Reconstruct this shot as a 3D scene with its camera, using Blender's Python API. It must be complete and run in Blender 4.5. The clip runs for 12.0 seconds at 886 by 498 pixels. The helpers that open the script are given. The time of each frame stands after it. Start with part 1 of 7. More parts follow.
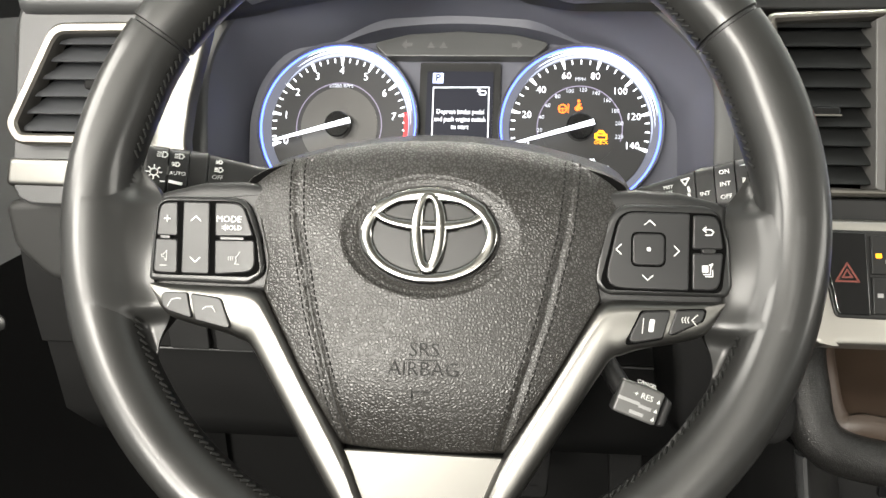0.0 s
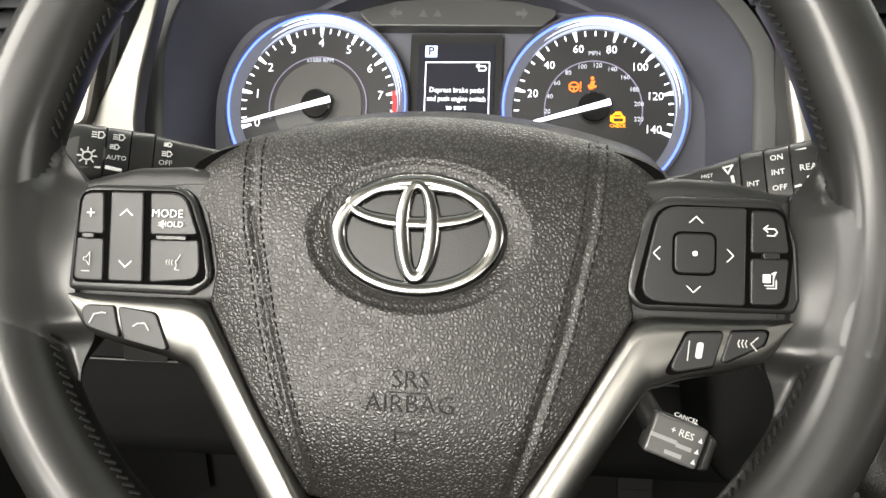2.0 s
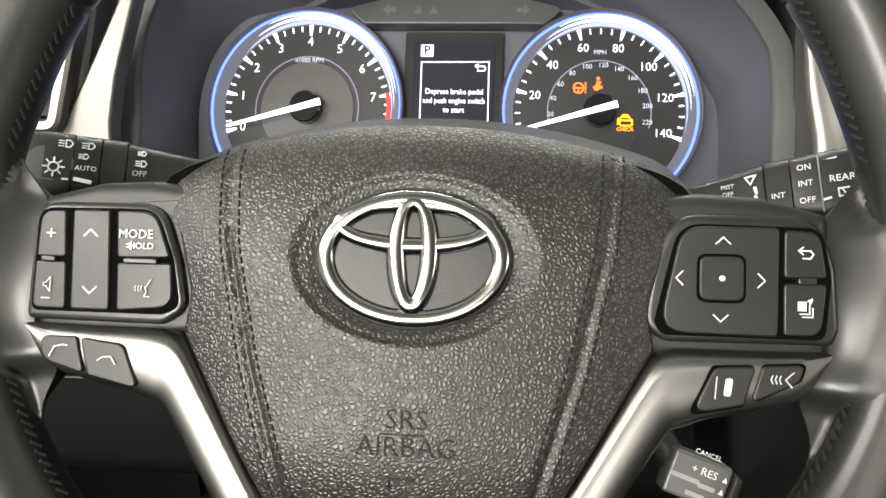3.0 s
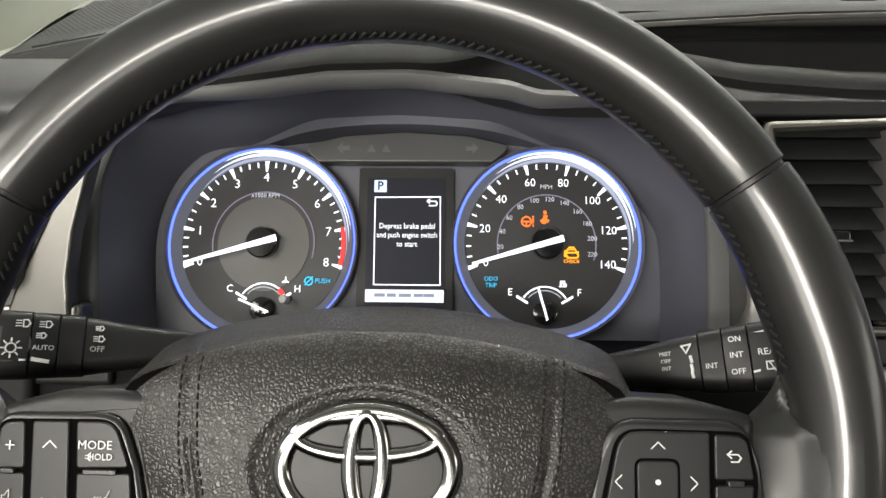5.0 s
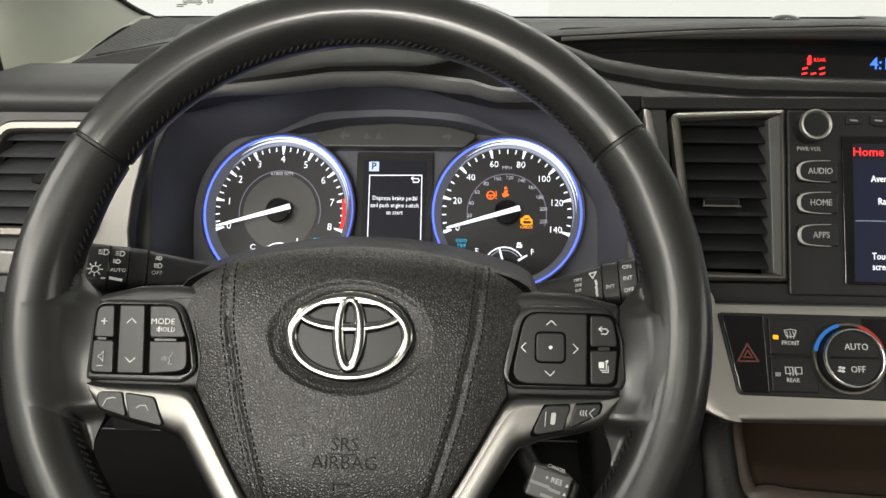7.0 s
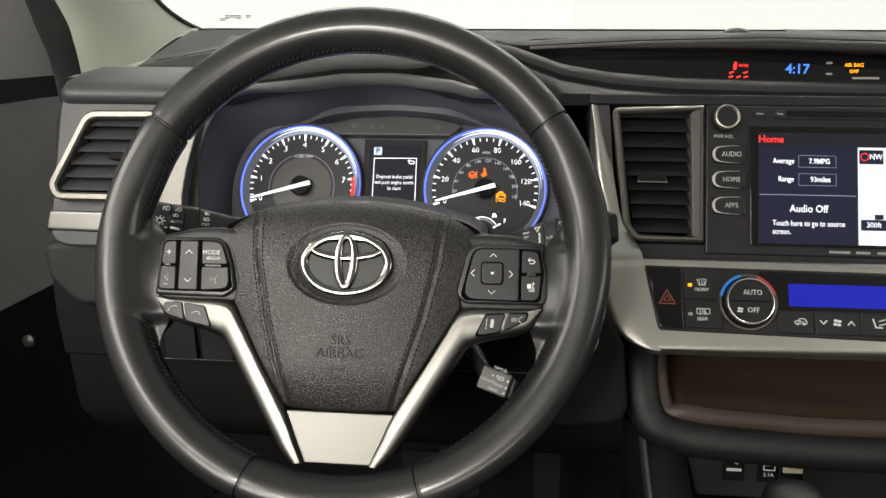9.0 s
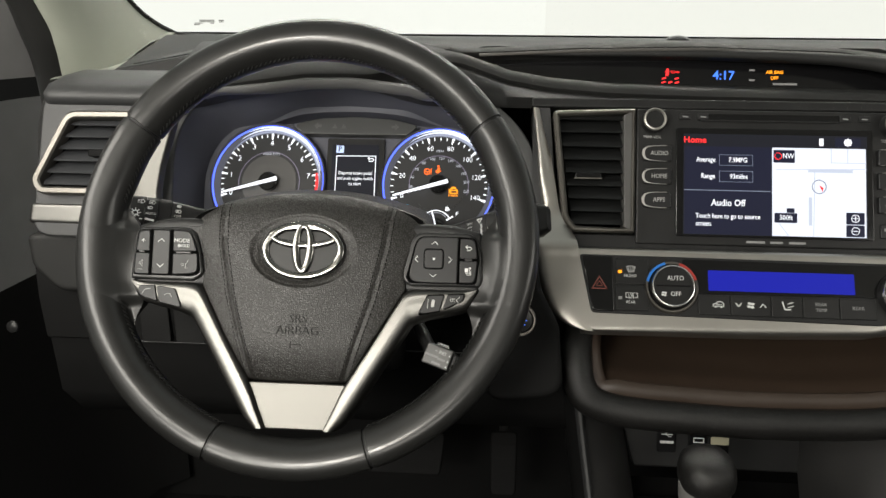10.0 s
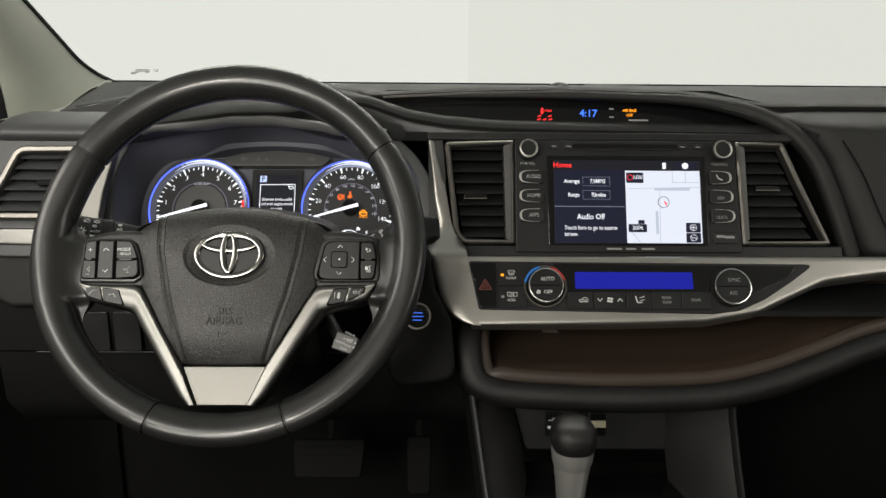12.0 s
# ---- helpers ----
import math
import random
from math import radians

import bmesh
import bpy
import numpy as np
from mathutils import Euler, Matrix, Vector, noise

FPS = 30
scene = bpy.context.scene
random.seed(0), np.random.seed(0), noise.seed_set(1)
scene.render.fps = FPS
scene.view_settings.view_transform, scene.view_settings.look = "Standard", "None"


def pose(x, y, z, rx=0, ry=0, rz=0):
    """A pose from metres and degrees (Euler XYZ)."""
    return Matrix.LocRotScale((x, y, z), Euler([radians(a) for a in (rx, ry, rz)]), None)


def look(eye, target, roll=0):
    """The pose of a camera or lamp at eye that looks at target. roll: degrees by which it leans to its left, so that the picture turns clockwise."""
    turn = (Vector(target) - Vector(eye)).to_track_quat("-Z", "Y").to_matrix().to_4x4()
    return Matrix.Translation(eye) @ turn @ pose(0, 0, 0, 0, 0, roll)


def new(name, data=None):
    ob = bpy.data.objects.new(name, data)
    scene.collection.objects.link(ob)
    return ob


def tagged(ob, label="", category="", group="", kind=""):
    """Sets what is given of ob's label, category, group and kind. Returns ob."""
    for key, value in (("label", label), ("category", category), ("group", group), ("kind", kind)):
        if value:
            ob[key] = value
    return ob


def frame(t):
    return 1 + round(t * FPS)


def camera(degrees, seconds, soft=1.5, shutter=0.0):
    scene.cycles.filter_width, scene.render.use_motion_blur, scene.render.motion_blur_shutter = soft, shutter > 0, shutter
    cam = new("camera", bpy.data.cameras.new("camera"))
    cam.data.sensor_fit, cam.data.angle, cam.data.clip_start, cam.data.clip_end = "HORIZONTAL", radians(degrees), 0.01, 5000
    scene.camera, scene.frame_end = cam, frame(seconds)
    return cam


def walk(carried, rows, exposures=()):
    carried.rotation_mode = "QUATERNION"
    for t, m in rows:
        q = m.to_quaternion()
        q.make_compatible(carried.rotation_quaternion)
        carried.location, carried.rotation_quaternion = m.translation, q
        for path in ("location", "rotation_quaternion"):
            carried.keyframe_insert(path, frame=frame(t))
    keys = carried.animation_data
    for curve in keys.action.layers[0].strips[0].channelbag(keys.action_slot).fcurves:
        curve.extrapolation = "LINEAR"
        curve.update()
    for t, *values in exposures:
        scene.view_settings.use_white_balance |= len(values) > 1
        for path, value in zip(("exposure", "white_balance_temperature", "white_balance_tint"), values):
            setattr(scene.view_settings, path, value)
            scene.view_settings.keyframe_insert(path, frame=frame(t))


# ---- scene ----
# The camera and its way
cam = camera(60.0, 12.0)
PATH = [
    (0, (0.0302, 0.0271, 0.9657), (-0.1566, 1.8827, 0.2434), -0.39),
    (0.5, (0.0308, 0.0474, 0.9558), (-0.1605, 1.9033, 0.2354), -0.34),
    (1, (0.0302, 0.0678, 0.9499), (-0.1562, 1.9215, 0.2227), -0.26),
    (1.5, (0.0263, 0.0806, 0.9454), (-0.1466, 1.9333, 0.2122), -0.15),
    (2, (0.0241, 0.1005, 0.9416), (-0.1496, 1.9501, 0.2009), -0.10),
    (2.5, (0.0187, 0.1173, 0.9348), (-0.1535, 1.9662, 0.1920), -0.11),
    (2.7, (0.0191, 0.1235, 0.9353), (-0.1498, 1.9715, 0.1893), -0.12),
    (4.3, (0.0229, 0.1517, 0.9865), (-0.0557, 1.9999, 0.2263), -0.09),
    (4.5, (0.0199, 0.1524, 0.9927), (-0.0411, 2.0037, 0.2384), -0.03),
    (5, (0.0236, 0.1405, 1.0041), (-0.0367, 2.0273, 0.3437), -0.09),
    (5.5, (0.0245, 0.1123, 1.0080), (-0.0388, 2.0176, 0.4031), -0.06),
    (6, (0.0284, 0.0841, 1.0068), (-0.0422, 1.9940, 0.4175), -0.02),
    (6.5, (0.0433, 0.0482, 1.0018), (-0.0340, 1.9538, 0.3996), 0.02),
    (7, (0.0561, 0.0077, 1.0046), (-0.0400, 1.9092, 0.3924), 0.04),
    (7.2, (0.0626, -0.0085, 1.0046), (-0.0428, 1.8949, 0.3994), 0.22),
    (8.8, (0.0994, -0.1321, 1.0082), (-0.0723, 1.7709, 0.4175), -0.02),
    (9, (0.1065, -0.1427, 1.0103), (-0.0690, 1.7605, 0.4212), 0.04),
    (9.5, (0.1275, -0.1733, 1.0198), (-0.0426, 1.7292, 0.4271), 0.20),
    (10, (0.1412, -0.2058, 1.0228), (0.0108, 1.6992, 0.4281), 0.45),
    (10.5, (0.1554, -0.2389, 1.0328), (0.0339, 1.6778, 0.4749), 0.52),
    (11, (0.1665, -0.2755, 1.0269), (0.1109, 1.6543, 0.5046), 0.21),
    (11.5, (0.1777, -0.3079, 1.0215), (0.1913, 1.6254, 0.5094), 0.42),
    (12, (0.1828, -0.3447, 1.0144), (0.2138, 1.6010, 0.5525), 0.46),
]
EXPOSURES = [(0.0, 1.86), (2.7, 1.47), (4.3, 1.54), (4.6, 1.42), (5.0, 0.78), (5.5, 0.32), (6.0, 0.32), (6.5, 0.40), (9.0, 0.62), (10.5, 0.42), (12, 0.22)]
walk(cam, [(t, look(eye, target, roll)) for t, eye, target, roll in PATH], EXPOSURES)

# ---- light: an indoor photo booth, reached through the car's openings ----
world = bpy.data.worlds.new("booth_air")
world.use_nodes = True
world.node_tree.nodes["Background"].inputs[0].default_value = (0.92, 0.95, 0.90, 1)
world.node_tree.nodes["Background"].inputs[1].default_value = 0.30
scene.world = world


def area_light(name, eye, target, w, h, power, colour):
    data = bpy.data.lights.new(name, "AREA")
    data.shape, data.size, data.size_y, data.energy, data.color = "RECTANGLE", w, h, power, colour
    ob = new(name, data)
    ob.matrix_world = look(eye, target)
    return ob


WARM = (1.0, 0.958, 0.872)
area_light("rear_door_light", (-0.55, -1.10, 1.16), (0.0, 0.4, 0.82), 0.50, 0.36, 7.2, WARM)
area_light("door_opening_light", (-0.56, -0.42, 1.34), (0.0, 0.42, 0.84), 0.5, 0.16, 3.0, WARM)
area_light("driver_window_light", (-0.60, 0.28, 1.16), (-0.15, 0.66, 0.90), 0.5, 0.22, 2.4, WARM)
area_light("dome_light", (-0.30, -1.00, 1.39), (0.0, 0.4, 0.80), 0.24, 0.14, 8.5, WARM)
area_light("rear_window_light", (0.20, -2.20, 1.22), (0.2, 0.4, 0.90), 0.9, 0.34, 5.0, WARM)
area_light("passenger_window_light", (1.30, -0.20, 1.22), (0.2, 0.45, 0.8), 0.8, 0.26, 2.0, WARM)
area_light("booth_tube_light", (0.30, 1.60, 2.35), (0.2, 0.5, 0.9), 2.6, 0.10, 12.5, WARM)

# ---- materials ----
MATS = {}


def node_mat(name, base, rough=0.5, metal=0.0, grain=0.0, grain_scale=400.0, mottle=0.25, mottle_scale=18.0,
             kind="noise", coat=0.0, rough_var=0.12, spec=0.5, coat_rough=0.08):
    """A procedural surface: large mottling, fine relief, varied gloss."""
    if name in MATS:
        return MATS[name]
    m = bpy.data.materials.new(name)
    m.use_nodes = True
    nt = m.node_tree
    b = nt.nodes["Principled BSDF"]
    b.inputs["Metallic"].default_value = metal
    b.inputs["Coat Weight"].default_value = coat
    b.inputs["Coat Roughness"].default_value = coat_rough
    b.inputs["Specular IOR Level"].default_value = spec
    co = nt.nodes.new("ShaderNodeTexCoord")
    big = nt.nodes.new("ShaderNodeTexNoise")
    big.inputs["Scale"].default_value = mottle_scale
    big.inputs["Detail"].default_value = 5.0
    nt.links.new(co.outputs["Object"], big.inputs["Vector"])
    ramp = nt.nodes.new("ShaderNodeMix")
    ramp.data_type = "RGBA"
    ramp.inputs["A"].default_value = (*[c * (1 - mottle) for c in base], 1)
    ramp.inputs["B"].default_value = (*[min(1, c * (1 + mottle)) for c in base], 1)
    nt.links.new(big.outputs["Fac"], ramp.inputs["Factor"])
    nt.links.new(ramp.outputs["Result"], b.inputs["Base Color"])
    rr = nt.nodes.new("ShaderNodeMapRange")
    rr.inputs["To Min"].default_value = max(0.02, rough - rough_var)
    rr.inputs["To Max"].default_value = min(1.0, rough + rough_var)
    nt.links.new(big.outputs["Fac"], rr.inputs["Value"])
    nt.links.new(rr.outputs["Result"], b.inputs["Roughness"])
    if grain:
        bump = nt.nodes.new("ShaderNodeBump")
        bump.inputs["Strength"].default_value = grain
        bump.inputs["Distance"].default_value = 0.0004
        if kind == "leather":
            v = nt.nodes.new("ShaderNodeTexVoronoi")
            v.feature = "DISTANCE_TO_EDGE"
            v.inputs["Scale"].default_value = grain_scale
            v.inputs["Randomness"].default_value = 0.9
            warp = nt.nodes.new("ShaderNodeTexNoise")
            warp.inputs["Scale"].default_value = grain_scale * 0.45
            warp.inputs["Detail"].default_value = 1.0
            mixv = nt.nodes.new("ShaderNodeMix")
            mixv.data_type = "VECTOR"
            mixv.inputs["Factor"].default_value = 0.0022
            nt.links.new(co.outputs["Object"], warp.inputs["Vector"])
            nt.links.new(co.outputs["Object"], mixv.inputs["A"])
            nt.links.new(warp.outputs["Color"], mixv.inputs["B"])
            nt.links.new(mixv.outputs["Result"], v.inputs["Vector"])
            flip = nt.nodes.new("ShaderNodeMapRange")      # creases drop away, pebble tops stay nearly flat
            flip.interpolation_type = "SMOOTHERSTEP"
            flip.inputs["From Min"].default_value, flip.inputs["From Max"].default_value = -0.02, 0.42
            nt.links.new(v.outputs["Distance"], flip.inputs["Value"])
            nt.links.new(flip.outputs["Result"], bump.inputs["Height"])
            if grain > 0.3:                                # lower specular paints shade into creases; pebble tops keep full gloss
                crease_shade = nt.nodes.new("ShaderNodeMapRange")
                crease_shade.inputs["From Min"].default_value, crease_shade.inputs["From Max"].default_value = 0.0, 0.45
                crease_shade.inputs["To Min"].default_value, crease_shade.inputs["To Max"].default_value = spec * 0.42, spec
                nt.links.new(flip.outputs["Result"], crease_shade.inputs["Value"])
                nt.links.new(crease_shade.outputs["Result"], b.inputs["Specular IOR Level"])
        else:
            g = nt.nodes.new("ShaderNodeTexNoise")
            g.inputs["Scale"].default_value = grain_scale
            g.inputs["Detail"].default_value = 3.0
            nt.links.new(co.outputs["Object"], g.inputs["Vector"])
            nt.links.new(g.outputs["Fac"], bump.inputs["Height"])
        nt.links.new(bump.outputs["Normal"], b.inputs["Normal"])
    MATS[name] = m
    return m


def glow_mat(name, colour, strength=1.0):
    if name in MATS:
        return MATS[name]
    m = bpy.data.materials.new(name)
    m.use_nodes = True
    b = m.node_tree.nodes["Principled BSDF"]
    b.inputs["Base Color"].default_value = (*[0.008 + 0.06 * c for c in colour], 1)
    b.inputs["Roughness"].default_value = 0.4
    b.inputs["Specular IOR Level"].default_value = 0.15
    b.inputs["Emission Color"].default_value = (*colour, 1)
    b.inputs["Emission Strength"].default_value = strength
    MATS[name] = m
    return m


LEATHER = node_mat("pebbled_leather", (0.0115, 0.0105, 0.0092), 0.41, spec=0.72, grain=0.40, grain_scale=600, kind="leather", mottle=0.15)
LEATHER_SIDE = node_mat("pebbled_side_leather", (0.010, 0.0097, 0.0092), 0.38, spec=0.55, grain=0.4, grain_scale=900, kind="leather", mottle=0.15)
RIM_LEATHER = node_mat("worn_rim_leather", (0.013, 0.013, 0.0125), 0.42, grain=0.06, grain_scale=1300, kind="leather", mottle=0.3, mottle_scale=30, rough_var=0.08, spec=0.24, coat=0.50, coat_rough=0.17)
WEB_LEATHER = node_mat("soft_web_leather", (0.013, 0.013, 0.0125), 0.42, grain=0.06, grain_scale=1300, kind="leather", mottle=0.3, mottle_scale=30, rough_var=0.08, spec=0.24, coat=0.42, coat_rough=0.27)
LOWER_BLACK = node_mat("hard_lower_plastic", (0.008, 0.008, 0.008), 0.75, grain=0.3, grain_scale=1200, mottle=0.2, spec=0.10)
THREAD = node_mat("dark_thread", (0.010, 0.0097, 0.0092), 0.8, spec=0.2)
SPOKE_SILVER = node_mat("dark_satin_silver", (0.15, 0.147, 0.138), 0.36, metal=1.0, grain=0.06, grain_scale=1800, mottle=0.06, rough_var=0.05)
RIM_THREAD = node_mat("rim_thread", (0.012, 0.012, 0.0115), 0.6, spec=0.3)
BAND_SILVER = node_mat("band_satin_silver", (0.46, 0.442, 0.408), 0.40, metal=1.0, grain=0.06, grain_scale=1800, mottle=0.06, rough_var=0.05)
LEVER_SILVER = node_mat("lever_silver_paint", (0.46, 0.45, 0.43), 0.33, metal=0.7, mottle=0.08)
VENT_SILVER = node_mat("warm_satin_metal", (0.17, 0.160, 0.144), 0.40, metal=0.9, grain=0.05, grain_scale=1500, mottle=0.08)
CHROME = node_mat("chrome", (0.86, 0.86, 0.84), 0.22, metal=1.0, mottle=0.04, rough_var=0.03)
SATIN_BLACK = node_mat("satin_black_plastic", (0.013, 0.013, 0.013), 0.40, grain=0.15, grain_scale=1400, mottle=0.2, spec=0.32)
BUTTON = node_mat("button_plastic", (0.010, 0.010, 0.0105), 0.38, grain=0.12, grain_scale=1800, mottle=0.1, spec=0.40)
SOFT_BLACK = node_mat("soft_dash_plastic", (0.014, 0.014, 0.0135), 0.58, grain=0.5, grain_scale=1300, mottle=0.2, mottle_scale=9, spec=0.35)
GREY_PANEL = node_mat("grey_dash_plastic", (0.032, 0.0325, 0.033), 0.5, grain=0.4, grain_scale=1300, mottle=0.15)
# Lit copy of the lip plastic: top light is put into the grey.
LIP_LIT = node_mat("lit_hood_lip_plastic", (0.15, 0.15, 0.148), 0.6, grain=0.4, grain_scale=1300, mottle=0.15)
GLOSS_BLACK = node_mat("gloss_black", (0.007, 0.007, 0.0075), 0.12, mottle=0.2, coat=0.25, rough_var=0.04)
# Base colour carries the blue cast of the dial rings on the plastic.
NAVY = node_mat("visor_bluecast_plastic", (0.078, 0.080, 0.100), 0.45, grain=0.2, grain_scale=1300)
DIAL = node_mat("dial_black", (0.012, 0.012, 0.013), 0.5, grain=0.1, grain_scale=1500)
DIAL_MID = node_mat("dial_centre_grey", (0.06, 0.058, 0.056), 0.4, grain=0.1, grain_scale=1500)
TRIM_GREY = node_mat("pillar_fabric_grey", (0.25, 0.26, 0.22), 0.85, grain=0.5, grain_scale=900, mottle=0.06)
BROWN = node_mat("brown_tray_rubber", (0.047, 0.031, 0.021), 0.5, grain=0.3, grain_scale=800, mottle=0.2)
# Shaded copy of the tray brown; the edge's dimness is put into colour.
BROWN_SHADED = node_mat("shaded_brown_rubber", (0.034, 0.0225, 0.0155), 0.5, grain=0.3, grain_scale=800, mottle=0.2)
CARPET = node_mat("dark_carpet", (0.008, 0.008, 0.008), 0.95, spec=0.1, grain=1.0, grain_scale=500)
CONSOLE_GREY = node_mat("console_side_grey", (0.026, 0.0255, 0.025), 0.40, grain=0.3, grain_scale=1200)
WHITE_PRINT = node_mat("white_print", (0.62, 0.63, 0.62), 0.5, mottle=0.05)
KEY_PRINT = node_mat("grey_key_print", (0.40, 0.40, 0.39), 0.5, mottle=0.05)
BLADE_GREY = node_mat("grey_blade_plastic", (0.075, 0.073, 0.070), 0.45, grain=0.2, grain_scale=1300, mottle=0.1)
DIM_PRINT = node_mat("dim_print", (0.25, 0.25, 0.25), 0.5, mottle=0.05)
# Booth walls give off their own brightness, standing in for lit white walls.
BOOTH_GLOW = glow_mat("glowing_booth_wall", (0.86, 0.857, 0.795), 0.78)
BOOTH_SIDE_GLOW = glow_mat("glowing_booth_side_wall", (0.86, 0.852, 0.785), 0.74)
KEY_EDGE = node_mat("pale_key_edge", (0.42, 0.41, 0.39), 0.35, metal=0.2, mottle=0.1)
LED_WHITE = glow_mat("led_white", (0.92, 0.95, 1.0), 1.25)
HALO_GLOW = glow_mat("halo_glow", (0.78, 0.83, 1.0), 0.90)
GLEAM_GLOW = glow_mat("gleam_glow", (0.66, 0.72, 0.95), 0.42)
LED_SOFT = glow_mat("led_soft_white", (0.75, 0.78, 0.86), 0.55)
RING_GLOW = glow_mat("glowing_bezel_ring", (0.46, 0.48, 0.60), 0.13)
LED_START = glow_mat("led_start_blue", (0.06, 0.20, 1.0), 0.6)
LED_ARC = glow_mat("led_arc", (0.45, 0.40, 0.55), 0.35)
LED_BLUE = glow_mat("led_blue", (0.07, 0.12, 1.0), 2.2)
LED_ICE = glow_mat("led_ice", (0.55, 0.66, 1.0), 1.0)
LED_AMBER = glow_mat("led_amber", (1.0, 0.32, 0.01), 1.4)
LED_ORANGE = glow_mat("led_orange", (1.0, 0.16, 0.02), 1.2)
LED_RED = glow_mat("led_red", (1.0, 0.03, 0.03), 1.3)
LED_CYAN = glow_mat("led_cyan", (0.05, 0.55, 0.9), 0.9)
LED_CLOCK = glow_mat("led_clock_blue", (0.06, 0.20, 1.0), 1.2)
LCD_NAVY = glow_mat("lcd_navy", (0.010, 0.012, 0.035), 0.6)
LCD_BLUE = glow_mat("lcd_blue", (0.008, 0.015, 0.50), 0.55)
LCD_WHITE = glow_mat("lcd_white", (0.80, 0.84, 0.95), 0.84)
LCD_TEXT = glow_mat("lcd_text", (0.9, 0.92, 0.97), 1.0)
LCD_LINE = glow_mat("lcd_line", (0.30, 0.34, 0.45), 0.6)
LCD_DARK = glow_mat("lcd_dark", (0.012, 0.013, 0.022), 0.5)
LCD_MAPLINE = glow_mat("lcd_mapline", (0.55, 0.60, 0.72), 0.8)
HAZARD_RED = node_mat("hazard_red_print", (0.15, 0.03, 0.02), 0.5)
KNOB_BLUE = glow_mat("knob_blue_mark", (0.05, 0.30, 0.9), 0.35)
KNOB_RED = glow_mat("knob_red_mark", (0.7, 0.08, 0.06), 0.3)
GLASS = bpy.data.materials.new("clear_glass")
GLASS.use_nodes = True
_b = GLASS.node_tree.nodes["Principled BSDF"]
_b.inputs["Base Color"].default_value = (0.96, 0.98, 0.97, 1)
_b.inputs["Transmission Weight"].default_value = 1.0
_b.inputs["Roughness"].default_value = 0.0
_b.inputs["IOR"].default_value = 1.02
FRIT = node_mat("black_glass_edge", (0.01, 0.01, 0.01), 0.3)

# ---- building helpers ----
def plane(p, tilt, spin=0.0):
    """A frame on a face that leans back by tilt degrees: x right, y up the face, z towards the driver."""
    t = radians(tilt)
    m = Matrix(((1, 0, 0, p[0]), (0, math.sin(t), -math.cos(t), p[1]), (0, math.cos(t), math.sin(t), p[2]), (0, 0, 0, 1)))
    return m @ Matrix.Rotation(radians(spin), 4, "Z")


def thing(name, m=None, label="", category="", group="", kind=""):
    ob = new(name)
    ob.empty_display_size = 0.02
    ob.matrix_world = m if m is not None else Matrix.Identity(4)
    return tagged(ob, label, category, group, kind)


def finish(bm, name, material, smooth=35):
    me = bpy.data.meshes.new(name)
    bmesh.ops.recalc_face_normals(bm, faces=bm.faces[:])
    bm.to_mesh(me)
    bm.free()
    me.materials.append(material)
    if smooth:
        me.shade_smooth()
        me.set_sharp_from_angle(angle=radians(smooth))
    return me


def part(name, bm, material, parent, label="", m=None, smooth=35, kind=""):
    ob = new(name, finish(bm, name, material, smooth))
    ob.parent = parent
    if m is not None:
        ob.matrix_basis = m
    return tagged(ob, label, kind=kind)


def solo(name, bm, material, label, category, m=None, kind="", smooth=35, group=""):
    ob = new(name, finish(bm, name, material, smooth))
    if m is not None:
        ob.matrix_world = m
    return tagged(ob, label, category, group, kind)


def rpoly(corners, r=0.003, seg=4):
    """A polygon with rounded corners; a corner may carry its own radius."""
    out, n = [], len(corners)
    for i in range(n):
        p = Vector(corners[i][:2])
        a, b = Vector(corners[i - 1][:2]) - p, Vector(corners[(i + 1) % n][:2]) - p
        rad = corners[i][2] if len(corners[i]) > 2 else r
        ang = a.angle(b)
        d = min(rad / math.tan(ang / 2), 0.49 * a.length, 0.49 * b.length) if 0.02 < ang < 3.12 else 0
        if d < 1e-6:
            out.append(tuple(p))
            continue
        s, e = p + a.normalized() * d, p + b.normalized() * d
        for k in range(seg + 1):
            t = k / seg
            out.append(tuple(s * (1 - t) ** 2 + p * 2 * t * (1 - t) + e * t * t))
    return out


def ellipse(cx, cy, rx, ry, n=48, a0=0, a1=360):
    closed = abs(a1 - a0) >= 360
    return [(cx + rx * math.cos(radians(a0 + (a1 - a0) * i / (n if closed else n - 1))),
             cy + ry * math.sin(radians(a0 + (a1 - a0) * i / (n if closed else n - 1)))) for i in range(n)]


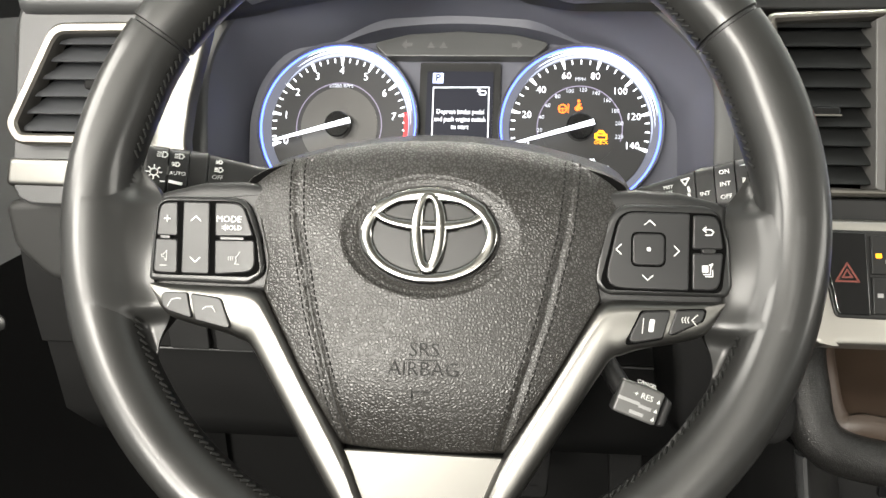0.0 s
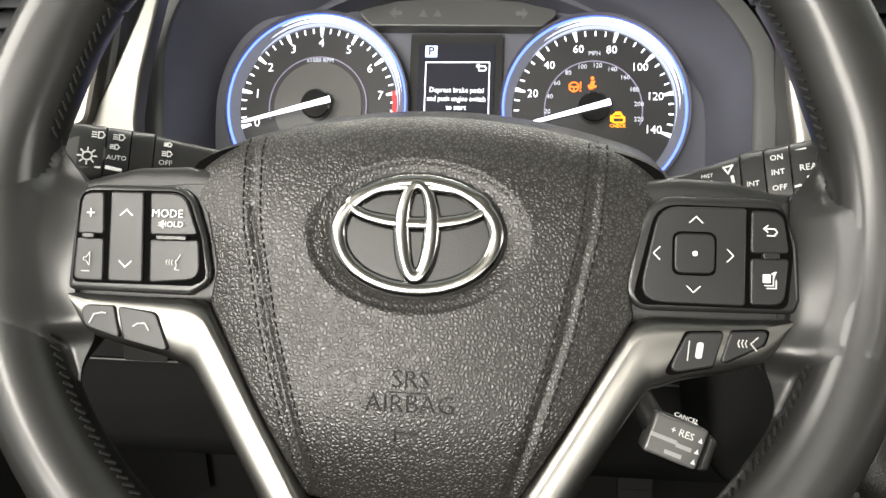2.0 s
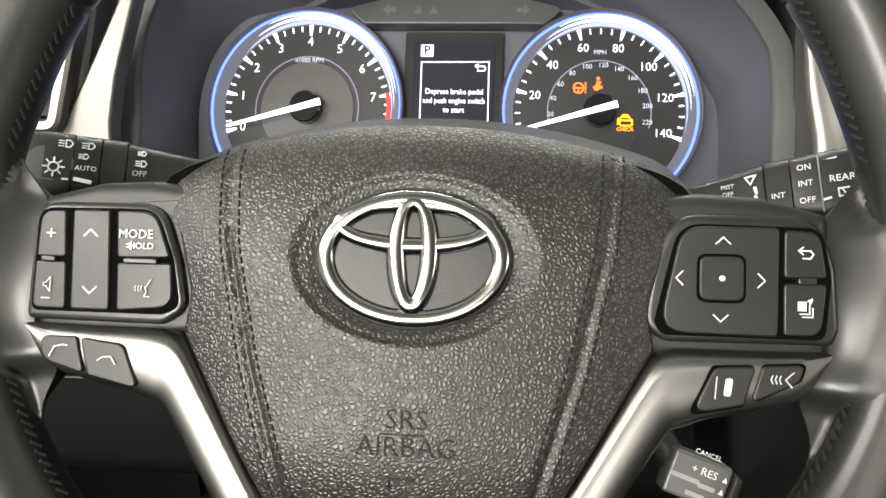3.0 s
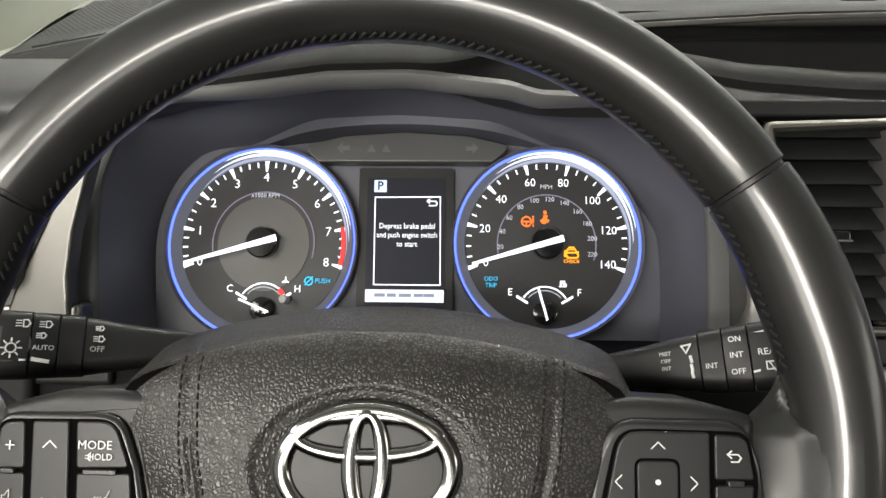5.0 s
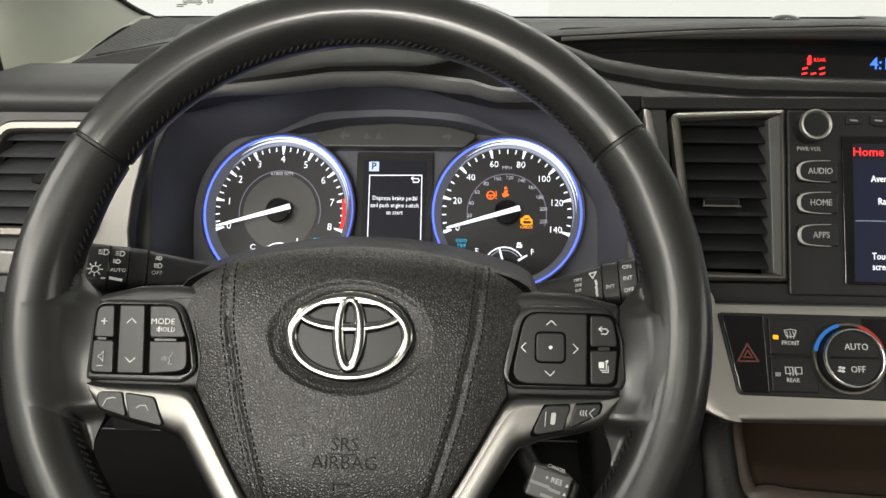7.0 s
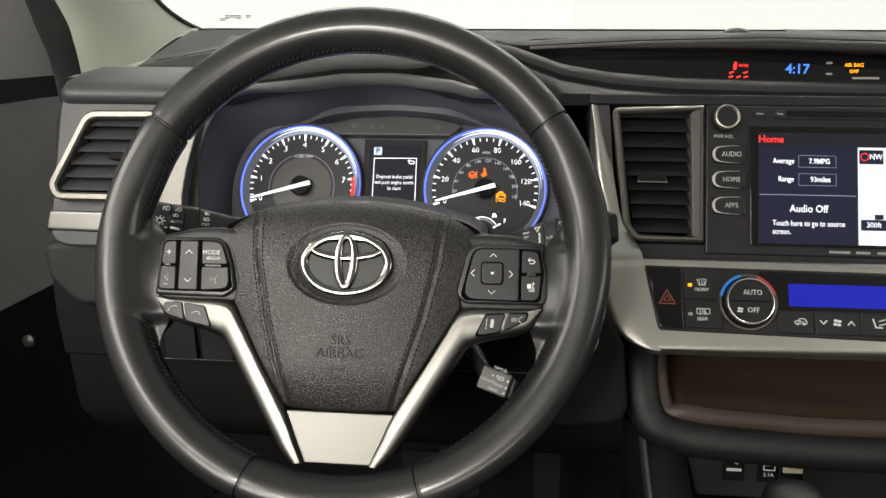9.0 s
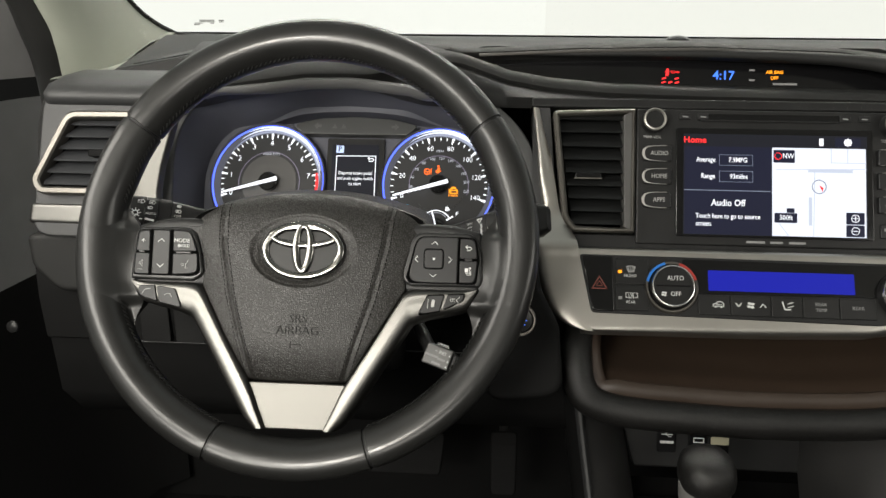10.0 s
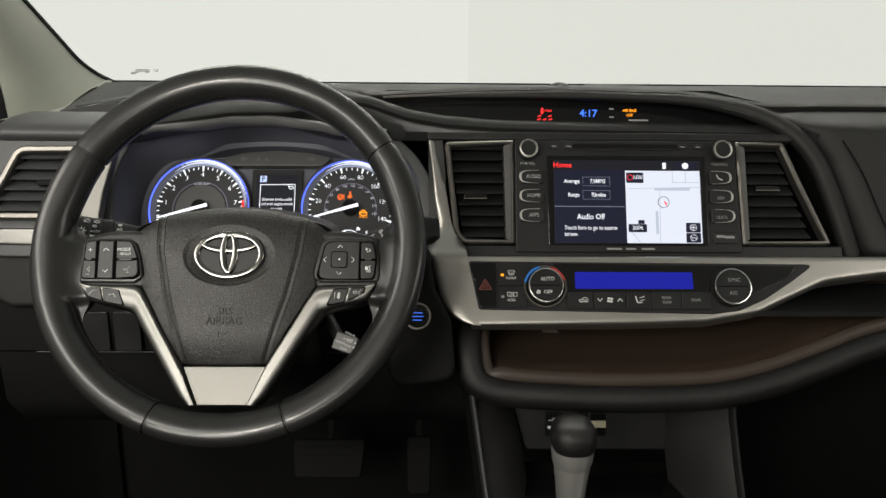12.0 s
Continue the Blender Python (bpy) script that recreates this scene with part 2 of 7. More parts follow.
def inset(poly, d):
    """The closed polygon moved inwards by d."""
    n = len(poly)
    area = sum(poly[i - 1][0] * poly[i][1] - poly[i][0] * poly[i - 1][1] for i in range(n))
    sign, out = (1 if area > 0 else -1), []
    for i in range(n):
        p = Vector(poly[i])
        e0, e1 = p - Vector(poly[i - 1]), Vector(poly[(i + 1) % n]) - p
        if e0.length < 1e-9 or e1.length < 1e-9:
            e0 = e1 = Vector(poly[(i + 1) % n]) - Vector(poly[i - 1])
        n0, n1 = Vector((-e0.y, e0.x)).normalized(), Vector((-e1.y, e1.x)).normalized()
        m = (n0 + n1)
        m = m / max(0.35, m.length_squared / 2) if m.length > 1e-6 else n0
        out.append(p + m * d * sign)
    for _ in range(6):                                   # corners tighter than d fold over: gather each fold in one place
        bad = [(out[(i + 1) % n] - out[i]).dot(Vector(poly[(i + 1) % n]) - Vector(poly[i])) < -1e-14 for i in range(n)]
        if not any(bad) or all(bad):
            break
        i0 = bad.index(False) + 1
        i = 0
        while i < n:
            a = (i0 + i) % n
            if bad[a]:
                run = [a]
                while bad[(run[-1]) % n] and len(run) < n:
                    run.append((run[-1] + 1) % n)
                c = sum((out[k] for k in run), Vector((0, 0))) / len(run)
                for k in run:
                    out[k] = c.copy()
                i += len(run)
            else:
                i += 1
    return [tuple(p) for p in out]


def loft(loops, closed=True, cap0=False, cap1=False, bm=None, ring=False):
    bm = bm or bmesh.new()
    rows = [[bm.verts.new(v) for v in loop] for loop in loops]
    n = len(rows[0])
    pairs = list(zip(rows, rows[1:])) + ([(rows[-1], rows[0])] if ring else [])
    for a, b in pairs:
        for i in range(n if closed else n - 1):
            j = (i + 1) % n
            bm.faces.new((a[i], a[j], b[j], b[i]))
    if cap0:
        bm.faces.new(rows[0][::-1])
    if cap1:
        bm.faces.new(rows[-1])
    return bm


def at(poly, z):
    return [(x, y, z) for x, y in poly]


def prism(poly, z0, z1, bev=0.0, seg=3, bm=None, dome=0.0):
    """A plate with a rounded front edge, and a slight crown if dome is given."""
    loops = [at(poly, z0)]
    if bev:
        for k in range(seg + 1):
            a = k / seg * math.pi / 2
            loops.append(at(inset(poly, bev * (1 - math.cos(a))), z1 - bev + bev * math.sin(a)))
        if not dome:
            loops.append(at(inset(poly, bev * 1.25), z1))
    else:
        loops.append(at(poly, z1))
    if dome:
        cx, cy = sum(p[0] for p in poly) / len(poly), sum(p[1] for p in poly) / len(poly)
        base = loops[-1]
        for s in (0.97, 0.9, 0.8, 0.68, 0.55, 0.4, 0.25, 0.1):
            loops.append([(cx + (x - cx) * s, cy + (y - cy) * s, z1 + dome * (1 - s * s) ** 1.5) for x, y, _ in base])
    return loft(loops, cap0=True, cap1=True, bm=bm)


def hoop(poly, width, z0, z1, bev=0.0008, bm=None):
    """A frame that follows the outline."""
    return loft([at(poly, z0), at(poly, z1 - bev), at(inset(poly, bev), z1), at(inset(poly, width - bev), z1),
                 at(inset(poly, width), z1 - bev), at(inset(poly, width), z0)], bm=bm, ring=True)


def lathe(profile, seg=40, bm=None, caps=True):
    return loft([[(r * math.cos(2 * math.pi * i / seg), r * math.sin(2 * math.pi * i / seg), z) for i in range(seg)]
                 for r, z in profile], cap0=caps, cap1=caps, bm=bm)


def sweep(path, rx, ry, seg=12, closed=False, bm=None, up=(0, 0, 1), caps=True):
    """A tube of oval section along a line of points; rx, ry may be functions of 0..1."""
    pts, loops, n = [Vector(p) for p in path], [], len(path)
    for i, p in enumerate(pts):
        a = pts[i - 1] if (i or closed) else p
        b = pts[(i + 1) % n] if (i < n - 1 or closed) else p
        t = (b - a).normalized()
        side = t.cross(Vector(up)).normalized()
        top = side.cross(t)
        fx = rx(i / (n - 1)) if callable(rx) else rx
        fy = ry(i / (n - 1)) if callable(ry) else ry
        loops.append([tuple(p + side * fx * math.cos(2 * math.pi * k / seg) + top * fy * math.sin(2 * math.pi * k / seg)) for k in range(seg)])
    return loft(loops, cap0=caps and not closed, cap1=caps and not closed, bm=bm, ring=closed)


def spline(pts, per=8, closed=False):
    """A smooth line through the points."""
    out, n = [], len(pts)
    v = [Vector(p) for p in pts]
    for i in range(n if closed else n - 1):
        p0 = v[i - 1] if (i or closed) else v[i]
        p1, p2 = v[i], v[(i + 1) % n]
        p3 = v[(i + 2) % n] if (i < n - 2 or closed) else p2
        for k in range(per):
            t = k / per
            out.append(0.5 * (2 * p1 + (p2 - p0) * t + (2 * p0 - 5 * p1 + 4 * p2 - p3) * t * t + (3 * p1 - p0 - 3 * p2 + p3) * t ** 3))
    if not closed:
        out.append(v[-1])
    return [tuple(p) for p in out]


def box(x0, x1, y0, y1, z0, z1, r=0.001, bev=0.0, bm=None):
    return prism(rpoly([(x0, y0), (x1, y0), (x1, y1), (x0, y1)], r, 3), z0, z1, bev, bm=bm)


def radial(poly, c, n):
    """The outline's points on n even rays from c."""
    out, m = [], len(poly)
    for k in range(n):
        d = Vector((math.cos(2 * math.pi * k / n), math.sin(2 * math.pi * k / n)))
        best = 0.0
        for i in range(m):
            a, e = Vector(poly[i]) - Vector(c), Vector(poly[(i + 1) % m]) - Vector(poly[i])
            den = d.x * e.y - d.y * e.x
            if abs(den) < 1e-12:
                continue
            t, u = (a.x * e.y - a.y * e.x) / den, (a.x * d.y - a.y * d.x) / den
            if -1e-6 <= u <= 1 + 1e-6:
                best = max(best, t)
        out.append((c[0] + d.x * best, c[1] + d.y * best))
    return out


def stroke(pts, w, z0, z1, bm=None):
    """A thin raised line, such as a printed mark."""
    bm = bm or bmesh.new()
    for a, b in zip(pts, pts[1:]):
        a, b = Vector(a), Vector(b)
        if (b - a).length < 1e-7:
            continue
        t = (b - a).normalized() * (w / 2)
        s = Vector((-t.y, t.x))
        quad = [a - t - s, b + t - s, b + t + s, a - t + s]
        loft([[(q.x, q.y, z0) for q in quad], [(q.x, q.y, z1) for q in quad]], cap0=True, cap1=True, bm=bm)
    return bm


def words(text, size, material, parent, x, y, z, name="lettering", align="CENTER", spin=0.0, thick=0.00012, squeeze=1.0, heavy=0.0):
    cu = bpy.data.curves.new(name, "FONT")
    cu.body, cu.size, cu.align_x, cu.align_y = text, size, align, "CENTER"
    cu.resolution_u, cu.extrude, cu.offset = 2, thick, heavy * size
    tmp = bpy.data.objects.new("tmp", cu)
    scene.collection.objects.link(tmp)
    me = bpy.data.meshes.new_from_object(tmp.evaluated_get(bpy.context.evaluated_depsgraph_get()))
    bpy.data.objects.remove(tmp)
    bpy.data.curves.remove(cu)
    me.name = name
    me.materials.clear()
    me.materials.append(material)
    ob = new(name, me)
    ob.parent = parent
    ob.matrix_basis = Matrix.Translation((x, y, z)) @ Matrix.Rotation(radians(spin), 4, "Z") @ Matrix.Diagonal((squeeze, 1, 1, 1))
    return ob


def smooth01(x):
    x = max(0.0, min(1.0, x))
    return x * x * (3 - 2 * x)

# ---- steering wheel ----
# Near-black without gloss: paints the shade in key gaps and vent throats.
GAP_SHADE = node_mat("gap_shade_black", (0.003, 0.003, 0.003), 0.8, spec=0.0)
WHEEL_AT = plane((-0.0118, 0.4037, 0.8383), 25.67) @ Matrix.Rotation(radians(-0.53), 4, "Y")
HUB_WIDE = 1.017                                       # the hub's parts are drawn this much narrower
WHEEL_R = 0.1746
# the rim stands proud of the hub and leans back a little more
RIM_AT = Matrix.Diagonal((1 / HUB_WIDE, 1, 1, 1)) @ Matrix.Translation((-0.0013, -0.0031, 0.0137)) @ Matrix.Rotation(radians(-1.7), 4, "X")
wheel = thing("steering_wheel", WHEEL_AT @ Matrix.Diagonal((HUB_WIDE, 1, 1, 1)), "black leather steering wheel with satin silver spokes and chrome emblem", "steering wheel")


def thumb(deg):
    """How far the rim swells for the thumbs, 0 to 1."""
    d = min(abs(deg % 360 - a) for a in (18.5, 161.5))
    return math.exp(-((d / 7.5) ** 2))


def rim_loop(deg, grow=0.0, seg=28):
    """The rim's section at an angle; it thickens inwards where the thumbs rest."""
    bump = thumb(deg)
    c, s, out = math.cos(radians(deg)), math.sin(radians(deg)), []
    for k in range(seg):
        f = 2 * math.pi * k / seg
        cx, cz = math.cos(f), math.sin(f)
        r = (0.0168 if cx > 0 else 0.0155 + 0.0015 * bump) + grow
        z = (0.0148 if cz > 0 else 0.0165) + grow
        dr = r * math.copysign(abs(cx) ** 0.92, cx)
        dz = z * math.copysign(abs(cz) ** 0.92, cz) + 0.0035 * cx
        out.append(((WHEEL_R + dr) * c, (WHEEL_R + dr) * s, dz))
    return out


def rim_piece(a0, a1):
    n = max(8, int(abs(a1 - a0) / 2.5))
    loops = []
    for i in range(n + 1):
        t = i / n
        a = a0 + (a1 - a0) * t
        edge = min(i, n - i)
        loops.append(rim_loop(a, -0.0012 if edge == 0 else 0.0))
    loops.insert(1, rim_loop(a0 + 0.18 * (1 if a1 > a0 else -1), -0.0003))
    loops.insert(-1, rim_loop(a1 - 0.18 * (1 if a1 > a0 else -1), -0.0003))
    return loft(loops, cap0=True, cap1=True)


part("rim_core", loft([rim_loop(a, -0.0016) for a in range(0, 360, 5)], ring=True), SATIN_BLACK, wheel, m=RIM_AT)
for name, a0, a1, text in (("rim_leather", 34.3, 147.2, "smooth black leather over the top of the rim"),
                           ("rim_leather", 147.8, 249.0, "worn black leather grip with stitched inner edge"),
                           ("rim_leather", 291.0, 393.7, "worn black leather grip with stitched inner edge"),
                           ("rim_leather", 249.6, 290.4, "glossy black lower rim section")):
    part(name, rim_piece(a0, a1), RIM_LEATHER, wheel, text, m=RIM_AT)


def rim_stitching(a0, a1, step):
    bm, a, rng = bmesh.new(), a0, random.Random(5)
    while a < a1:
        pts = []
        for da, f in ((0, 2.76), (0.50, 2.86), (1.05, 2.98)):
            r = WHEEL_R + (0.0162 + 0.0015 * thumb(a + da)) * math.cos(f + rng.uniform(-0.03, 0.03))
            q = radians(a + da)
            pts.append((r * math.cos(q), r * math.sin(q), 0.0152 * math.sin(f) - 0.0026))
        sweep(pts, 0.0007, 0.0006, 6, bm=bm)
        a += step
    return bm


for a0, a1 in ((35, 146.5), (148.5, 170), (199, 248.5), (292, 341), (10, 33)):
    part("stitching", rim_stitching(a0, a1, 1.45), RIM_THREAD, wheel, "cross stitches in dark thread", m=RIM_AT, kind="stuff")

# hub arms behind the switch packs
for s in (-1, 1):
    arm = [(s * 0.1415, 0.0065, 0.004), (s * 0.134, 0.0085, 0.02), (s * 0.118, 0.0125, 0.02), (s * 0.098, 0.0135), (s * 0.078, 0.012), (s * 0.076, -0.044), (s * 0.100, -0.046), (s * 0.1415, -0.046)]
    part("spoke_arm", prism(rpoly(arm, 0.006, 5), -0.012, 0.0145, 0.005, 5), SATIN_BLACK, wheel, "satin black plastic arm of the wheel")
    rows = []
    for b in np.linspace(0.052, -0.098, 60):
        crest = math.sqrt((WHEEL_R + 0.002) ** 2 - (b + 0.0031) ** 2)
        low = math.sqrt((WHEEL_R - 0.0158) ** 2 - (b + 0.0031) ** 2)
        reach = smooth01((0.026 - b) / 0.026) * smooth01((b + 0.086) / 0.034)
        inner = low + (0.1425 - 0.0095 * smooth01((-0.040 - b) / 0.018) - low) * reach
        row = []
        for t in np.linspace(0, 1, 18):
            x = crest + (inner - crest) * t
            into = WHEEL_R - math.hypot(x, b + 0.0031)
            c = max(-1.0, min(1.0, -into / (0.0155 + 0.0015 * thumb(math.degrees(math.atan2(b + 0.0031, x))))))
            tube = 0.0137 + 0.0148 * (1 - c * c) ** 0.46 + 0.0035 * c - 0.0297 * b
            edge = 0.0165 - 0.009 * smooth01((b + 0.030) / 0.058) - 0.008 * smooth01((-0.052 - b) / 0.016)
            sheet = 0.0268 - 0.0297 * b + (edge - 0.0268 + 0.0297 * b) * smooth01(t) - 0.03 * (1 - reach)
            hi, lo = max(tube, sheet), min(tube, sheet)
            z = hi + 0.0028 * math.log(1 + math.exp((lo - hi) / 0.0028)) - 0.0012 * (1 - reach) - 0.0012
            row.append(((s * x - 0.0013 * (1 - t * reach)) / HUB_WIDE, b, z))
        row.append((s * (inner - 0.0012 * reach + 0.003 * (1 - reach)) / HUB_WIDE, b, row[-1][2] - 0.003))
        row.append((s * (inner + 0.002 + 0.006 * (1 - reach)) / HUB_WIDE, b, -0.004 + 0.006 * (1 - reach)))
        rows.append(row)
    part("spoke_web", loft(rows, closed=False), WEB_LEATHER, wheel, "leather web between rim and spoke", smooth=60)
part("hub_shell", prism(rpoly([(-0.085, 0.030), (0.085, 0.030), (0.085, -0.05), (0.042, -0.128), (-0.042, -0.128), (-0.085, -0.05)], 0.02, 6), -0.045, 0.004, 0.004), SATIN_BLACK, wheel, "black hub shell behind the airbag")


def pad_height(x, y):
    c = 0.0265 - 0.0060 * (x / 0.085) ** 2
    if y > -0.02:
        c -= 0.010 * ((y + 0.02) / 0.056) ** 2
    c -= 0.0065 * math.exp(-max(0.0, 0.0375 - 1.98 * x * x - y) / 0.0065)
    if y < -0.075:
        c -= 0.0105 * ((-0.075 - y) / 0.044) ** 2
    d = math.sqrt((x / 0.0425) ** 2 + ((y + 0.0137) / 0.0298) ** 2)
    c -= 0.0016 * smooth01((1.01 - d) / 0.05) + 0.0024 * smooth01((0.97 - d) / 0.22)
    c -= 0.0022 * (max(0.0, abs(x) - seam_x(y)) / 0.018) ** 1.5
    for sx in (-1, 1):                                  # sewn seams pull the cover in
        e = abs(x - sx * seam_x(y))
        c -= 0.0015 * math.exp(-((e / 0.0012) ** 2))
    return c


def seam_x(y):
    """Half distance between the two long seams at a height on the pad."""
    ys, xs = (-0.125, -0.112, -0.052, -0.010, 0.020, 0.04), (0.0350, 0.0380, 0.0562, 0.0653, 0.0682, 0.0690)
    return float(np.interp(y, ys, xs))


half = [(x, 0.0375 - 1.98 * x * x) for x in (0.01, 0.02, 0.03, 0.04, 0.05, 0.06, 0.07, 0.08, 0.088)] + [(0.0950, 0.0178, 0.006), (0.0998, 0.0110, 0.004), (0.0955, 0.0050, 0.006), (0.0868, -0.0062, 0.01),
        (0.0805, -0.0280, 0.02), (0.0832, -0.0426, 0.006), (0.0400, -0.1178, 0.004), (0.018, -0.1192)]
pad_line = rpoly(half + [(-p[0], *p[1:]) for p in half[::-1]], 0.03, 6)
dense = []
for i, p in enumerate(pad_line):
    q = pad_line[(i + 1) % len(pad_line)]
    k = max(1, int((Vector(q) - Vector(p)).length / 0.0022))
    dense += [(p[0] + (q[0] - p[0]) * j / k, p[1] + (q[1] - p[1]) * j / k) for j in range(k)]
mid = Vector((0.0, -0.036))
loops = [[(x, y + (0.010 if y > 0.012 else 0), -0.024) for x, y in dense], [(x, y + (0.0035 if y > 0.012 else 0), pad_height(x, y) - 0.0125) for x, y in dense],
         [(x, y + (0.0012 if y > 0.012 else 0), pad_height(x, y) - 0.0060) for x, y in dense], [(x, y, pad_height(x, y) - 0.0030) for x, y in dense],
         [(x, y, pad_height(x, y) - 0.0012) for x, y in inset(dense, 0.0005)]]
for s in np.linspace(0.985, 0.03, 64):
    loops.append([(mid.x + (x - mid.x) * s, mid.y + (y - mid.y) * s, pad_height(mid.x + (x - mid.x) * s, mid.y + (y - mid.y) * s)) for x, y in dense])
# Solid black plate carries the shade of the recess round the pad.
gap_line = [g if d[1] < 0.010 else i for g, d, i in zip(inset(dense, -0.0032), dense, inset(dense, 0.003))]
part("pad_gap", prism(gap_line, -0.02, 0.0115), GAP_SHADE, wheel, "black plate painting the shaded gap round the airbag cover")
pad = part("airbag_pad", loft(loops, cap1=True), LEATHER, wheel, "pebbled black airbag cover with twin stitched seams", smooth=60)


def seam_stitches(sign, off):
    bm, y = bmesh.new(), 0.026
    while y > -0.115:
        pts = []
        for dy in (0, -0.0011, -0.0022):
            x = sign * (seam_x(y + dy) + off)
            pts.append((x, y + dy, pad_height(x, y + dy) + (0.0003 if dy == -0.0011 else -0.0001)))
        sweep(pts, 0.00042, 0.00042, 6, bm=bm)
        y -= 0.0034
    return bm


for sign in (-1, 1):
    for off in (-0.0036, 0.0036):
        part("stitching", seam_stitches(sign, off), THREAD, pad, "row of dark stitches", kind="stuff")
    bm = bmesh.new()
    pts = [(sign * seam_x(y), y, pad_height(sign * seam_x(y), y) + 0.00005) for y in np.linspace(0.028, -0.116, 40)]
    part("seam", sweep(pts, 0.00045, 0.0002, 6, bm=bm), SATIN_BLACK, pad)
# Darker than the pad: relief shade of raised marks put into colour.
EMBOSS_DARK = node_mat("darkened_emboss_leather", (0.006, 0.006, 0.0056), 0.6, mottle=0.1, spec=0.2)
words("SRS", 0.0098, EMBOSS_DARK, pad, 0.0003, -0.0690, pad_height(0, -0.069) + 0.0003, heavy=-0.016, thick=0.0003)
words("AIRBAG", 0.0098, EMBOSS_DARK, pad, 0.0003, -0.0782, pad_height(0, -0.078) + 0.0003, heavy=-0.016, thick=0.0003)
part("emboss_line", stroke([(-0.0085, -0.0737), (0.0065, -0.0737)], 0.0005, pad_height(0, -0.0737) - 0.0003, pad_height(0, -0.0737) + 0.0003), EMBOSS_DARK, pad)
zz = pad_height(0, -0.089)
part("horn_mark", stroke([(-0.0050, -0.0862), (-0.0050, -0.0920), (-0.0050, -0.0890), (0.0030, -0.0890), (0.0046, -0.0875)], 0.0006, zz - 0.0004, zz + 0.0003), EMBOSS_DARK, pad)

EMBLEM = node_mat("emblem_chrome", (0.27, 0.267, 0.255), 0.15, metal=1.0, mottle=0.04, rough_var=0.02)
# emblem: three interlaced chrome ovals over dark inlays
emblem = part("emblem", prism(ellipse(0, -0.0137, 0.0342, 0.0248, 64), 0.0215, 0.0236, 0.0006), SATIN_BLACK, wheel, "chrome oval emblem on a dark base")


def oval_ring(cx, cy, rx, ry, w, z0, h, n=72, taper=0.0):
    loops = []
    for k in range(13):
        f = math.pi * k / 12
        loops.append([(cx + (rx - w / 2 * (1 + taper * math.sin(2 * math.pi * i / n)) * (1 - math.cos(f))) * math.cos(2 * math.pi * i / n),
                       cy + (ry - w / 2 * (1 + taper * math.sin(2 * math.pi * i / n)) * (1 - math.cos(f))) * math.sin(2 * math.pi * i / n),
                       z0 + h * math.sin(f) ** 0.55) for i in range(n)])
    return loft(loops)


part("outer_oval", oval_ring(0, -0.0137, 0.0337, 0.0243, 0.0066, 0.0226, 0.0034), EMBLEM, emblem, "polished chrome oval")
part("upright_oval", oval_ring(0, -0.0122, 0.0092, 0.0214, 0.0068, 0.0228, 0.0036, taper=-0.10), EMBLEM, emblem, "polished chrome oval")
part("cross_oval", oval_ring(0, -0.0018, 0.0288, 0.0106, 0.0064, 0.0227, 0.0032), EMBLEM, emblem, "polished chrome oval")

INSERT_SILVER = node_mat("insert_satin_silver", (0.085, 0.083, 0.077), 0.36, metal=1.0, grain=0.05, grain_scale=1800, mottle=0.08, rough_var=0.05)
# silver spokes and the lower insert
inner_edge = [(0.1388, -0.0408), (0.1280, -0.0412), (0.1120, -0.0415), (0.0960, -0.0415), (0.0880, -0.0420), (0.0825, -0.0445), (0.0770, -0.0522), (0.0600, -0.0818), (0.0390, -0.1180), (0.0300, -0.1385), (0.0228, -0.1550)]
outer_edge = [(0.1380, -0.0440), (0.1312, -0.0562), (0.1190, -0.0608), (0.1010, -0.0648), (0.0930, -0.0678), (0.0880, -0.0700), (0.0820, -0.0790), (0.0650, -0.1072), (0.0445, -0.1412), (0.0380, -0.1500), (0.0310, -0.1562)]
inner_edge, outer_edge = spline([(x, y, 0) for x, y in inner_edge], 5), spline([(x, y, 0) for x, y in outer_edge], 5)
for s in (-1, 1):
    rows = []
    for a, b in zip(inner_edge, outer_edge):
        row = [(s * a[0], a[1], -0.006)]
        for u in np.linspace(0, 1, 13):
            arch = math.sqrt(max(0.0, 1 - (2 * u - 1) ** 2))
            row.append((s * (a[0] + (b[0] - a[0]) * u), a[1] + (b[1] - a[1]) * u, 0.0170 + 0.0062 * arch ** 0.8 + 0.0012 * math.exp(-((u - 0.16) / 0.09) ** 2)))
        rows.append(row + [(s * b[0], b[1], -0.006)])
    part("spoke", loft(rows, closed=False), SPOKE_SILVER, wheel, "satin silver spoke trim", smooth=60)
low = [(-0.0405, -0.1190), (0.0405, -0.1190), (0.0245, -0.1560, 0.003), (-0.0245, -0.1560, 0.003)]
part("lower_insert", prism(rpoly(low, 0.002, 4), -0.004, 0.0165, 0.0012, 3), INSERT_SILVER, wheel, "satin silver insert between the spokes")

# switch packs
BEZEL = node_mat("switch_bezel", (0.011, 0.011, 0.011), 0.30, grain=0.08, grain_scale=1600, mottle=0.1)


def key(name, poly, z, parent, r=0.0015, dome=0.0, mat=None, lift=0.0022, label=""):
    return part(name, prism(rpoly(poly, r, 4), z - 0.004, z + lift, 0.0007, 3, dome=dome), mat or BUTTON, parent, label, smooth=50)


